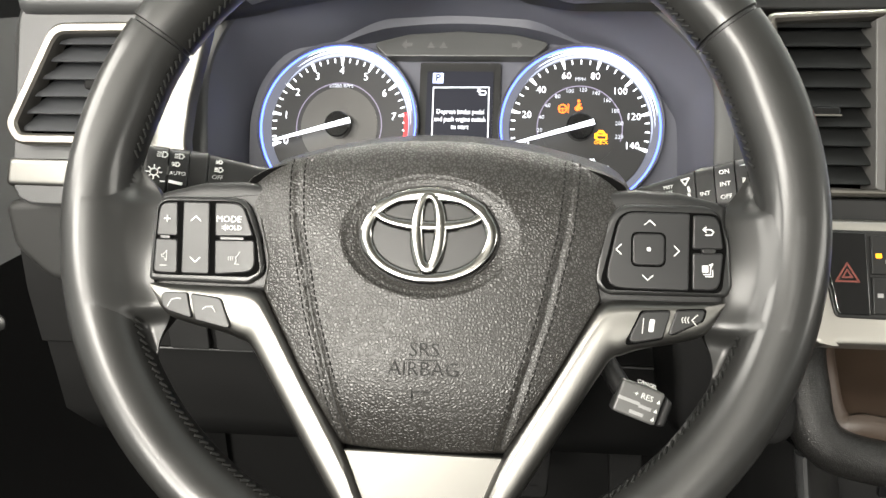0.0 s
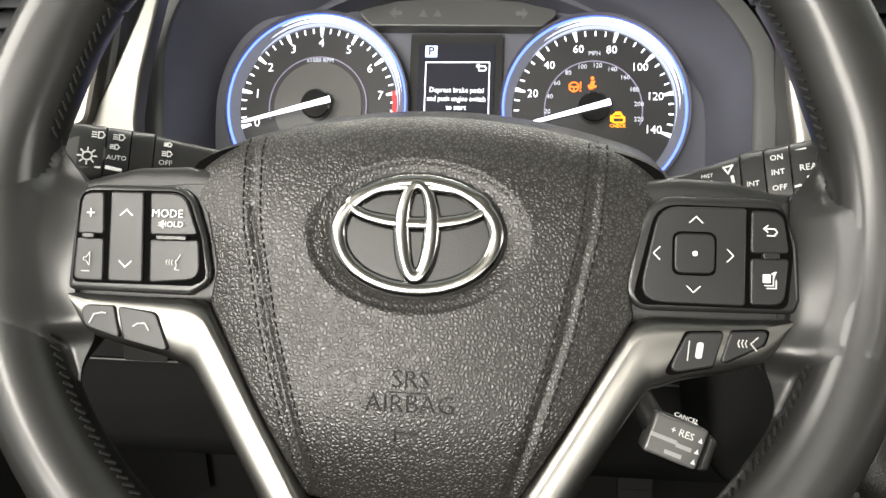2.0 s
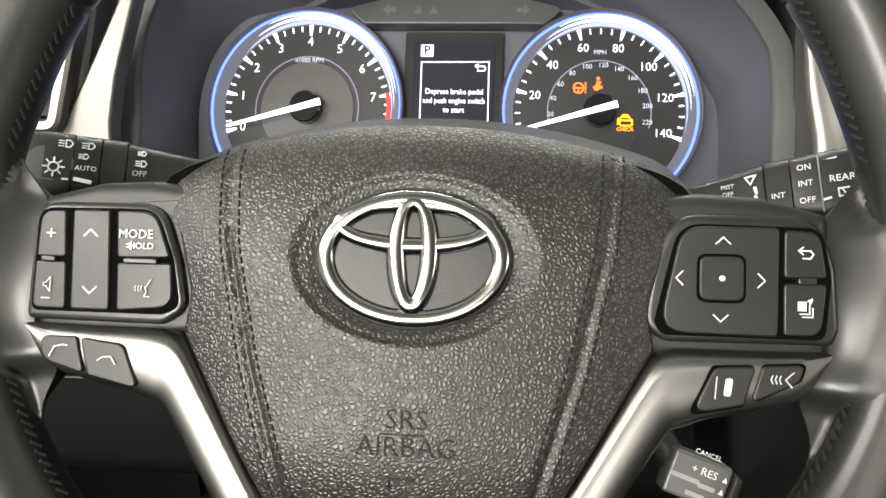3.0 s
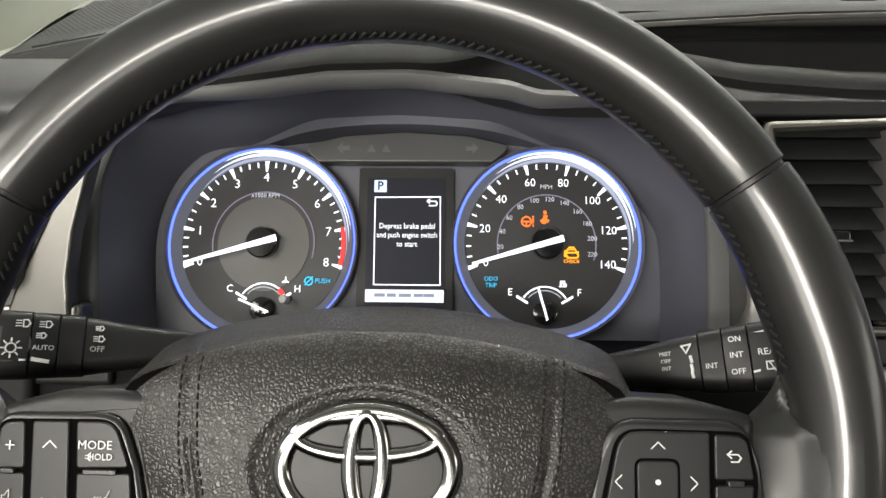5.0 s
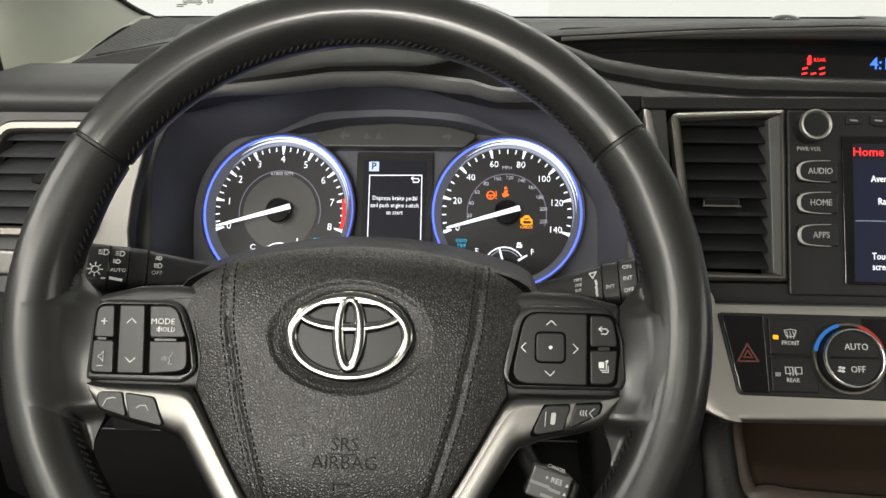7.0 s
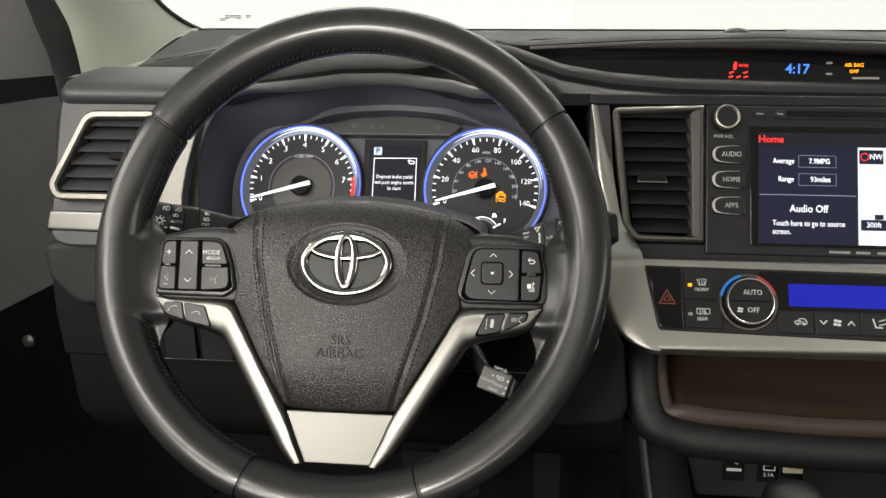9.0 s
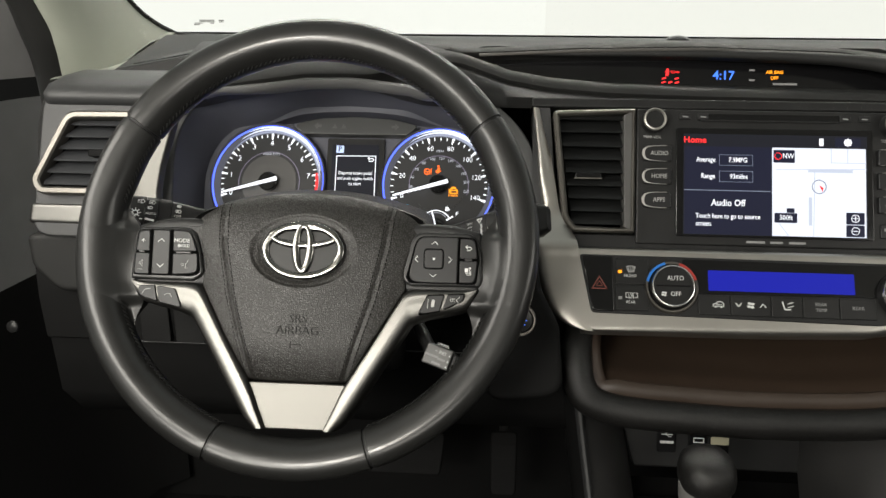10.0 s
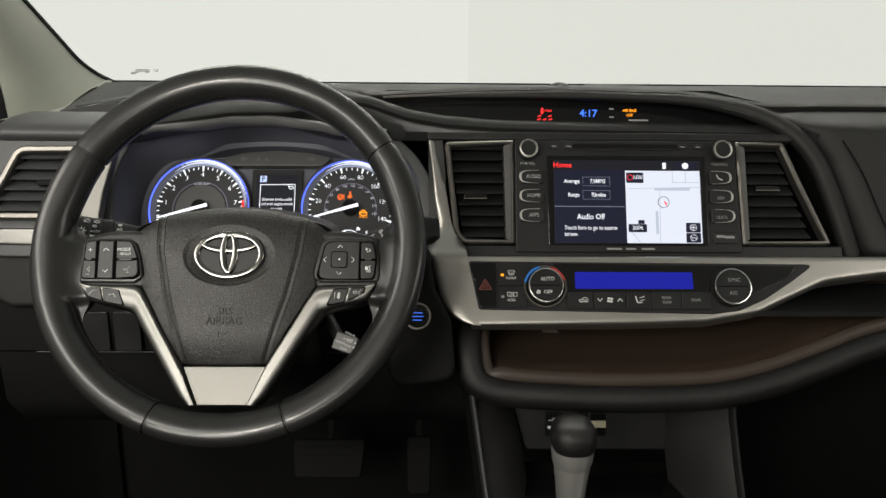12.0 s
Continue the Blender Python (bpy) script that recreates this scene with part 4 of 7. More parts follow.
bar = part("message_bar", box(-0.0238, 0.0290, -0.0460, -0.0378, -0.0014, -0.0010, 0.0004), LCD_WHITE, disp, "white message bar along the foot of the display")
for x, w in ((-0.014, 0.005), (-0.006, 0.004), (0.003, 0.006), (0.012, 0.004), (0.019, 0.005)):
    part("message_text", stroke([(x - w / 2, -0.0415), (x + w / 2, -0.0415)], 0.0022, -0.0009, -0.0007), LCD_LINE, bar)
part("return_mark", stroke([(0.0172, 0.0212), (0.0228, 0.0212), (0.0238, 0.0196), (0.0228, 0.0182), (0.0186, 0.0182)], 0.0007, -0.0012, -0.0008, stroke([(0.0186, 0.0226), (0.0170, 0.0212), (0.0186, 0.0198)], 0.0007, -0.0012, -0.0008)), LED_WHITE, disp)

# telltale strip above the dials
warn = part("telltale_strip", prism(rpoly([(-0.0690, 0.0560), (-0.0570, 0.0455), (0.0610, 0.0458), (0.0745, 0.0568), (0.045, 0.0635), (0.002, 0.0660), (-0.040, 0.0632)], 0.004, 4), -0.004, 0.0080, 0.001), node_mat("smoked_grey_panel", (0.055, 0.056, 0.056), 0.35, mottle=0.1), cluster, "smoked grey strip of unlit warning lamps")
DARK_MARK = node_mat("unlit_mark", (0.085, 0.085, 0.085), 0.5)
for x, s in ((-0.0400, -1), (0.0470, 1)):
    part("arrow_mark", prism([(x + s * 0.0045, 0.0548), (x + s * 0.0005, 0.0588), (x + s * 0.0005, 0.0562), (x - s * 0.004, 0.0562), (x - s * 0.004, 0.0534), (x + s * 0.0005, 0.0534), (x + s * 0.0005, 0.0508)], 0.0078, 0.0083), DARK_MARK, warn)
for x in (-0.021, -0.011):
    part("warning_mark", prism([(x - 0.003, 0.0522), (x + 0.003, 0.0522), (x, 0.0575)], 0.0078, 0.0083), DARK_MARK, warn)
rows = []
for x in np.linspace(-0.125, 0.125, 40):
    w = 1 - smooth01((abs(x) - 0.05) / 0.075)
    y = 0.0775 - 0.012 * (x / 0.10) ** 2 - 0.006 * (1 - w)
    rows.append([(x, y + 0.004, -0.010), (x, y + 0.002, -0.009 + 0.025 * w), (x, y - 0.001 * w, -0.009 + 0.027 * w), (x, y - 0.007 * w - 0.001, -0.009 + 0.023 * w), (x, y - 0.009 * w - 0.002, -0.010)])
part("ledge", loft(rows, closed=False), NAVY, cluster, "rounded ledge over the telltale strip", smooth=50)
part("lower_panel", box(-0.17, 0.17, -0.12, -0.0765, -0.004, 0.010, 0.004, 0.003), SATIN_BLACK, cluster)
part("display_surround", box(-0.0300, 0.0350, -0.0700, 0.0440, -0.010, -0.0024, 0.002), SATIN_BLACK, cluster)

# ---- dashboard ----
dash = thing("dashboard", Matrix.Identity(4), "black soft-touch dashboard with silver trim and a long open tray", "dashboard")


def lip_z(x):
    return float(np.interp(x, (-0.21, -0.156, -0.103, -0.058, -0.010, 0.048, 0.066, 0.102, 0.16), (0.925, 0.941, 0.949, 0.955, 0.956, 0.949, 0.943, 0.939, 0.934)))


def top_z(x):
    return float(np.interp(x, (-0.42, -0.30, -0.20, -0.08, 0.03, 0.105, 0.231, 0.356, 0.503, 0.578, 0.62, 0.70, 1.1), (0.940, 0.949, 0.968, 0.982, 0.986, 0.980, 0.9865, 0.9895, 0.9855, 0.975, 0.969, 0.970, 0.968)))


# top cover, from the front edge back to the windscreen
rows = []
for x in np.linspace(-0.29, 1.10, 90):
    z = top_z(x)
    y0 = 0.665 if x > 0.09 else 0.70
    rows.append([(x, y, zz) for y, zz in ((y0 + 0.03, z - 0.022), (y0 + 0.012, z - 0.014), (y0 + 0.002, z - 0.006), (y0, z - 0.002), (y0 + 0.004, z + 0.0006), (y0 + 0.03, z + 0.0020), (0.80, z * 0.5 + 0.4935), (0.88, 0.986), (0.985, 0.984), (0.985, 0.90))])
part("top_cover", loft(rows, closed=False), SOFT_BLACK, dash, "soft black top cover running to the windscreen", smooth=50)
part("lip_trim", sweep([(x, 0.6630, top_z(x) - 0.005) for x in np.linspace(0.12, 0.60, 60)], 0.0012, 0.0018, 8), node_mat("bronze_edge", (0.045, 0.041, 0.036), 0.5), dash, "thin bronze edge over the clock recess")
part("defroster_strip", sweep([(x, 0.925, 0.9850) for x in np.linspace(-0.30, 1.02, 30)], 0.016, 0.0022, 8), GREY_PANEL, dash, "raised defroster strip along the glass")
part("sensor_dome", lathe([(0.016, 0.0), (0.015, 0.003), (0.010, 0.006), (0.002, 0.0072)], 24), GLOSS_BLACK, dash, "small black light sensor dome", m=Matrix.Translation((0.385, 0.90, 0.985)))

# padded brow: the hood over the dials flowing into the stitched lip under the clock recess
def brow_top(x):
    return float(np.interp(x, (0.02, 0.06, 0.105, 0.118, 0.152, 0.197, 0.26, 0.35, 0.46, 0.62), (0.989, 0.9865, 0.978, 0.9735, 0.962, 0.9545, 0.950, 0.948, 0.947, 0.945)))


rows = []
for x in np.linspace(-0.205, 0.70, 130):
    w = smooth01((x + 0.01) / 0.11)
    ty, tz = (1 - w) * 0.70 + w * 0.642, (1 - w) * 0.986 + w * brow_top(x)
    fy, fz = (1 - w) * 0.590 + w * 0.627, (1 - w) * (lip_z(x) + 0.004) + w * (brow_top(x) - 0.0095)
    my, mz = (ty + fy) / 2 - 0.004 * (1 - w) - 0.003 * w, (tz + fz) / 2 + 0.010 * (1 - w) + 0.002 * w
    low = [((1 - w) * y0 + w * y1, (1 - w) * z0 + w * z1) for y0, z0, y1, z1 in
           ((0.606, min(fz - 0.012, lip_z(x) + 0.001), 0.621, fz - 0.006), (0.612, lip_z(x) - 0.012, 0.609, 0.9365), (0.66, lip_z(x) - 0.02, 0.612, 0.925))]
    rows.append([(x, ty + 0.05, tz - 0.012), (x, ty + 0.008, tz - 0.001), (x, ty, tz), (x, my, mz), (x, fy + 0.002, fz + 0.003), (x, fy, fz), (x, fy + 0.003, fz - 0.004)] + [(x, *p) for p in low])
part("brow", loft(rows, closed=False), SOFT_BLACK, dash, "padded brow over the dials and under the clock recess", smooth=60)
rows = []
for x in np.linspace(-0.168, 0.128, 60):
    fz, w = lip_z(x) + 0.004, smooth01((x - 0.02) / 0.11)
    fy = (1 - w) * 0.590 + w * 0.600
    h = 0.0165 - 0.0055 * smooth01((abs(x + 0.02) - 0.07) / 0.07)
    top = 0.0058 - 0.0030 * smooth01((abs(x + 0.02) - 0.07) / 0.07)
    rows.append([(x, fy + 0.005, fz - top + 0.002), (x, fy - 0.0014, fz - top), (x, fy - 0.0012, fz - top - 0.002), (x, fy + 0.003, fz - h + 0.003), (x, fy + 0.012, fz - h), (x, fy + 0.03, fz - h - 0.002)])
part("brow_lip", loft(rows, closed=False), LIP_LIT, dash, "grained lip along the front of the brow, painted as lit grey", smooth=60)
for off in (0.0, 0.45):
    line = []
    for x in np.linspace(0.12, 0.66, 70):
        tz, fz = brow_top(x), brow_top(x) - 0.0095
        line.append((x, 0.6300 + 0.002 * off, fz + (tz - fz) * (0.28 + 0.30 * off)))
    part("seam", sweep(line, 0.0007, 0.0007, 6), GREY_PANEL, dash, "raised sewn seam")

# clock recess
recess = thing("clock_panel", plane((0.357, 0.6808, 0.9581), 18) @ Matrix.Diagonal((0.9875, 1, 1, 1)), "gloss black clock panel with red, blue and amber lights", "clock panel")
part("lens", prism(rpoly([(-0.26, 0.028), (-0.20, -0.006), (-0.05, -0.022), (0.26, -0.022), (0.31, 0.004), (0.20, 0.030)], 0.02, 5), -0.012, 0.0, 0.001), GLOSS_BLACK, recess)
bm = stroke([(-0.0288, 0.0012), (-0.0292, -0.0018)], 0.0030, 0.0002, 0.0006)
prism(ellipse(-0.0287, 0.0034, 0.0014, 0.0014, 14), 0.0002, 0.0006, bm=bm)
stroke([(-0.0308, 0.0016), (-0.0272, -0.0012)], 0.0008, 0.0002, 0.0006, bm)
part("seat_belt_lamp", bm, LED_RED, recess, "red seat belt reminder lamp")
words("REAR", 0.0042, LED_RED, recess, -0.0205, 0.0008, 0.0003)
for x, y in ((-0.0325, -0.0062), (-0.0185, -0.0062), (-0.0330, -0.0106), (-0.0255, -0.0106), (-0.0180, -0.0106)):
    part("seat_lamp", stroke([(x - 0.0014, y - 0.0004), (x + 0.0014, y + 0.0004)], 0.0016, 0.0002, 0.0006), LED_RED, recess, "small red seat lamp")
words("4:17", 0.0138, LED_CLOCK, recess, 0.0330, -0.0025, 0.0003, "clock_digits", heavy=0.012, spin=-1)
words("AIR BAG", 0.0050, LED_AMBER, recess, 0.0885, 0.0020, 0.0003, heavy=0.02)
words("OFF", 0.0050, LED_AMBER, recess, 0.0885, -0.0045, 0.0003, heavy=0.02)
part("caption_bar", stroke([(0.088, -0.0110), (0.112, -0.0110)], 0.0022, 0.0002, 0.0005), DIM_PRINT, recess)
for y in (0.004, -0.007):
    part("caption_bar", stroke([(0.062, y), (0.066, y)], 0.0020, 0.0002, 0.0005), DIM_PRINT, recess)

# visor round the dials
# Shaded copy of the lip plastic for the sides of the hood.
LIP_SHADED = node_mat("shaded_hood_lip_plastic", (0.080, 0.080, 0.080), 0.6, grain=0.4, grain_scale=1300, mottle=0.15, spec=0.3)
lip = [(-0.176, -0.085), (-0.1801, -0.048), (-0.1835, -0.003), (-0.1818, 0.0228), (-0.1743, 0.0459), (-0.1604, 0.0656), (-0.1408, 0.0764), (-0.0972, 0.0808), (-0.0467, 0.0852), (-0.0018, 0.0874), (0.042, 0.0852), (0.0863, 0.0812), (0.1275, 0.0740), (0.1600, 0.0508), (0.1810, 0.0241), (0.1880, -0.0023), (0.186, -0.085)]
line = spline(lip, 8)


def scaled(s, dy=0.0, c=0.0, wide=0.0):
    return [(x * (s + wide), (y + 0.03) * s - 0.03 + dy, c) for x, y in line]


hood = thing("instrument_hood", CLUSTER_AT, "dark plastic hood round the instrument dials", "instrument hood")
part("inner_visor", loft([scaled(0.93, -0.010, -0.006), scaled(0.945, -0.008, 0.006), scaled(0.972, -0.003, 0.028), scaled(1.0, 0, 0.052)], closed=False), NAVY, hood, "smooth dark inner visor", smooth=60)
part("hood_lip", loft([scaled(1.0, 0, 0.050), scaled(1.004, 0, 0.0548), scaled(1.016, 0.0005, 0.0562), scaled(1.062, 0.001, 0.0555, 0.006), scaled(1.075, 0.001, 0.050, 0.006), scaled(1.075, 0.001, 0.0, 0.006), scaled(1.09, 0.001, -0.06, 0.006)], closed=False), LIP_SHADED, hood, "grained lip of the hood, painted darker as shaded", smooth=50)

# silver strips beside the hood
strip = [(-0.187, 0.074, 0.002), (-0.194, 0.074, 0.002), (-0.204, 0.046, 0.03), (-0.218, 0.014), (-0.235, -0.022), (-0.250, -0.066), (-0.203, -0.066), (-0.206, -0.020, 0.03), (-0.203, 0.006, 0.03), (-0.196, 0.036)]
part("side_strip", prism(rpoly(strip, 0.006, 5), -0.012, 0.0, 0.0020, 3), INSERT_SILVER, dash, "satin silver strip beside the dials", m=plane((0, 0.552, 0.862), 20))

# ---- driver's outer end of the dash ----
part("end_roll", sweep(spline([(-0.333, 0.605, 0.928), (-0.334, 0.588, 0.90), (-0.337, 0.577, 0.84), (-0.340, 0.568, 0.79), (-0.342, 0.568, 0.70)], 6), 0.014, 0.012, 14, up=(0, 1, 0)), SOFT_BLACK, dash, "rounded outer end of the dash")
vent_centre = (-0.283, -0.003)
frame_l = rpoly([(-0.026, 0.0425, 0.020), (0.060, 0.0435, 0.01), (0.045, -0.0445, 0.01), (-0.052, -0.0445, 0.016), (-0.060, -0.0300, 0.014)], 0.01, 7)
face_out = radial(rpoly([(-0.336, 0.050, 0.01), (-0.214, 0.055), (-0.232, -0.095), (-0.340, -0.095, 0.02)], 0.004), vent_centre, 72)
face_in = radial([(x - 0.2775, y - 0.003) for x, y in inset(frame_l, 0.003)], vent_centre, 72)
part("outer_fascia", loft([at(face_out, -0.03), at(face_out, -0.006), at(inset(face_out, 0.002), -0.004), at(face_in, -0.004), at(face_in, -0.012)]), GREY_PANEL, dash, "grey panel round the outer vent", m=plane((0.0, 0.56, 0.885), 20))
rows = []
for x in np.linspace(-0.350, -0.196, 24):
    e = smooth01((x + 0.350) / 0.022)
    rows.append([(x, y, z) for y, z in ((0.690, 0.950), (0.66, 0.955 * e + 0.943 * (1 - e)), (0.615 + 0.012 * (1 - e), 0.952 * e + 0.938 * (1 - e)), (0.585 + 0.03 * (1 - e), 0.946 - 0.010 * (1 - e)), (0.572 + 0.04 * (1 - e), 0.938 - 0.004 * (1 - e)), (0.572 + 0.04 * (1 - e), 0.930), (0.580 + 0.03 * (1 - e), 0.924), (0.60, 0.918))])
part("outer_top_pad", loft(rows, closed=False), GREY_PANEL, dash, "rounded pad above the outer vent", smooth=60)
part("outer_silver_band", prism(rpoly([(-0.343, 0.0, 0.006), (-0.20, 0.0), (-0.20, -0.024), (-0.345, -0.022, 0.006)], 0.003, 4), -0.01, 0.006, 0.004, 4), SPOKE_SILVER, dash, "satin silver band under the outer vent", m=plane((0, 0.548, 0.826), 20))
part("outer_dark_band", prism(rpoly([(-0.342, 0.0), (-0.19, 0.0), (-0.19, -0.03), (-0.342, -0.03)], 0.003, 4), -0.02, 0.0, 0.003), SATIN_BLACK, dash, m=plane((0, 0.552, 0.802), 15))


def slat_set(v, outline_x, z_list, depth, lean, mat):
    for yy in z_list:
        x0, x1 = outline_x(yy)
        sec = [(-0.0012, -depth), (0.0012, -depth), (0.0016, -0.001), (0.0, 0.0005), (-0.0016, -0.001)]
        part("slat", loft([[(x, yy + dy + lean * dz, dz - 0.004) for dy, dz in sec] for x in (x0, x1)], cap0=True, cap1=True), mat, v)


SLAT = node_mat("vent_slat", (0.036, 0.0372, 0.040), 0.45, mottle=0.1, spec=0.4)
# Shaded copy of the slat plastic for the centre vents.
SHADED_SLAT = node_mat("shaded_vent_slat", (0.0125, 0.0130, 0.0130), 0.5, mottle=0.1, spec=0.28)
vent_l = thing("air_vent", plane((-0.2775, 0.5525, 0.880), 20), "outer air vent with satin metal frame and dark slats", "air vent", group="dashboard vents")
part("frame", hoop(frame_l, 0.0080, -0.012, 0.0035, 0.0018), VENT_SILVER, vent_l, "satin metal frame")
# Well and throat have deep shade put into their colour.
part("well", prism(inset(frame_l, 0.004), -0.045, -0.040), GAP_SHADE, vent_l)
part("throat", loft([at(inset(frame_l, 0.0052), 0.0), at(inset(frame_l, 0.009), -0.042)]), GAP_SHADE, vent_l)
slat_set(vent_l, lambda y: (-0.0555 + 0.34 * (y + 0.04), 0.046), (0.029, 0.0165, 0.004, -0.0085, -0.021, -0.0335), 0.017, -0.85, SLAT)
part("tab", box(0.000, 0.018, -0.0045, 0.002, -0.006, 0.003, 0.002, 0.001), LOWER_BLACK, vent_l, "dark vent tab")

# ---- centre stack ----
HEAD_AT = plane((0.42, 0.5833, 0.8754), 22)
CLIM_AT = plane((0.3025, 0.5207, 0.7709), 30)
part("fascia_side", prism(rpoly([(-0.241, 0.062), (-0.224, 0.062), (-0.212, -0.095), (-0.240, -0.11)], 0.004), -0.06, -0.004), GREY_PANEL, dash, m=HEAD_AT)
part("unit_backing", prism(rpoly([(-0.134, 0.066), (0.134, 0.066), (0.136, -0.092), (-0.134, -0.092)], 0.004), -0.053, -0.006), SATIN_BLACK, dash, m=HEAD_AT)
part("deep_backing", prism(rpoly([(-0.228, 0.066), (0.215, 0.066), (0.262, -0.092), (-0.215, -0.092)], 0.004), -0.066, -0.056), LOWER_BLACK, dash, m=HEAD_AT)
part("fascia_brow", prism(rpoly([(-0.243, 0.0665), (0.21, 0.0665), (0.21, 0.0562), (-0.243, 0.0562)], 0.002), -0.03, 0.000, 0.002), SATIN_BLACK, dash, "dark shelf above the screen", m=HEAD_AT)
part("fascia_sill", prism(rpoly([(-0.205, -0.0745), (0.262, -0.0745), (0.262, -0.0915), (-0.200, -0.0915)], 0.001), -0.03, 0.0, 0.002), SATIN_BLACK, dash, m=HEAD_AT)
# the trim widens downwards from the vent's side into the band below
arm = [(HEAD_AT @ Vector((lx, y, 0.003)), HEAD_AT @ Vector((rx, y, 0.003 - 0.11 * (y + 0.058)))) for lx, rx, y in
       ((-0.2420, -0.2290, 0.0555), (-0.2375, -0.2235, 0.020), (-0.2345, -0.2175, -0.020), (-0.2300, -0.2100, -0.058))]
arm += [(CLIM_AT @ Vector((lx, y, 0.0049)), CLIM_AT @ Vector((rx, y, 0.0049))) for lx, rx, y in
        ((-0.1235, -0.0780, 0.0345), (-0.1205, -0.0775, 0.018), (-0.1170, -0.0740, 0.0), (-0.1120, -0.0705, -0.018), (-0.1060, -0.0680, -0.033), (-0.0970, -0.0660, -0.0445), (-0.0840, -0.0640, -0.0515), (-0.0680, -0.0620, -0.0540))]
left_line, right_line = spline([tuple(a) for a, _ in arm], 6), spline([tuple(b) for _, b in arm], 6)
rows = []
for a, b in zip(left_line, right_line):
    a, b = Vector(a), Vector(b)
    e = min(0.012, 0.4 * (b - a).length)
    u = (b - a).normalized()
    rows.append([tuple(p) for p in (a + Vector((0, 0.045, 0)), a + Vector((0, 0.012, 0)), a + u * 0.15 * e + Vector((0, 0.0045, 0)), a + u * 0.5 * e + Vector((0, 0.0015, 0)), a + u * e, a.lerp(b, 0.7), b, b + Vector((0, 0.012, 0)))])
part("trim_arm", loft(rows, closed=False), BAND_SILVER, dash, "warm satin metal trim sweeping down beside the vent", smooth=60)
band = [(-0.0880, 0.0305, 0.001), (0.30, 0.0316), (0.38, 0.0318, 0.05), (0.50, 0.0320, 0.1), (0.78, 0.0300), (0.78, 0.0060), (0.50, 0.0085, 0.1), (0.411, 0.0070, 0.06), (0.3427, -0.0025, 0.05), (0.2617, -0.0395, 0.05), (0.2000, -0.0505, 0.05), (0.1000, -0.0535, 0.05), (-0.0720, -0.0545, 0.001), (-0.0850, -0.010, 0.02)]
part("trim_band", prism(rpoly(band, 0.004, 7), -0.020, 0.0045, 0.007, 6), BAND_SILVER, dash, "satin silver band round the climate panel", m=CLIM_AT)


def centre_vent(outline, slats, xs, tab, blade):
    v = thing("air_vent", HEAD_AT, "centre air vent with satin metal frame and dark slats", "air vent", group="dashboard vents")
    part("frame", hoop(outline, 0.0064, -0.010, 0.0050, 0.0022), VENT_SILVER, v, "satin metal frame")
    # Well and throat are coloured as deep shade.
    part("well", prism(inset(outline, 0.004), -0.050, -0.045), GAP_SHADE, v)
    part("throat", loft([at(inset(outline, 0.0048), 0.001), at(inset(outline, 0.008), -0.047)]), GAP_SHADE, v)
    slat_set(v, xs, slats, 0.019, -0.88, SHADED_SLAT)
    part("tab", box(*tab, -0.006, 0.0015, 0.0018, 0.001), GLOSS_BLACK, v, "gloss black vent tab")
    part("tab_edge", stroke([(tab[0], tab[2] + 0.0006), (tab[1], tab[2] + 0.0006)], 0.0012, 0.0012, 0.0022), VENT_SILVER, v, "bright lower edge of the tab")
    part("blade", prism(rpoly(blade, 0.001), -0.02, 0.0035, 0.001), BLADE_GREY, v, "plain grey upright blade beside the screen")


ys = [0.0450, 0.0316, 0.0167, 0.0032, -0.0105, -0.0242, -0.0375, -0.0507, -0.0640]
centre_vent(rpoly([(-0.2215, 0.0522, 0.006), (-0.1365, 0.0552, 0.002), (-0.1365, -0.0735, 0.002), (-0.1990, -0.0738, 0.012), (-0.2095, -0.0600, 0.02)], 0.004, 5), ys, lambda y: (-0.2145 + 0.14 * (0.0475 - y), -0.1395), (-0.197, -0.170, -0.0185, -0.0120), [(-0.1490, 0.0480), (-0.1370, 0.0540), (-0.1370, -0.0725), (-0.1470, -0.0675)])
centre_vent(rpoly([(0.1368, 0.0547, 0.002), (0.1961, 0.0545, 0.008), (0.2164, 0.0024, 0.05), (0.2476, -0.0737, 0.004), (0.1395, -0.0740, 0.002)], 0.004, 5), ys, lambda y: (0.1405, 0.1885 + 0.336 * (0.0464 - y)), (0.160, 0.189, -0.0065, -0.0005), [(0.1374, 0.0535), (0.1482, 0.0470), (0.1485, -0.0672), (0.1400, -0.0728)])

# head unit
unit = thing("head_unit", HEAD_AT, "black touchscreen head unit showing a home page and map", "head unit")
part("body", prism(rpoly([(-0.1355, 0.0548), (0.1352, 0.0548), (0.1385, -0.0838), (-0.1355, -0.0838)], 0.003, 4), -0.05, 0.0040, 0.0015), SATIN_BLACK, unit)
part("disc_slot", box(-0.074, 0.066, 0.0435, 0.0505, -0.002, 0.0044, 0.001), GLOSS_BLACK, unit, "dark disc slot")
part("slot_edge", box(-0.072, 0.064, 0.0425, 0.0440, 0.003, 0.0062, 0.0006, 0.0004), SATIN_BLACK, unit)
for x in (-0.0874, -0.0694, 0.0706, 0.0895):
    part("slot_key", box(x - 0.0055, x + 0.0055, 0.0440, 0.0505, 0.003, 0.0055, 0.001, 0.0005), BUTTON, unit)
    part("key_mark", stroke([(x - 0.0022, 0.0472), (x + 0.0022, 0.0468)], 0.0012, 0.0055, 0.0057), DIM_PRINT, unit)
glass = part("screen_bezel", prism(rpoly([(-0.0965, 0.0355), (0.0965, 0.0360), (0.0975, -0.0755), (-0.0960, -0.0755)], 0.002, 3), 0.002, 0.0062, 0.0008), GLOSS_BLACK, unit, "gloss black screen border")
Z = 0.0064


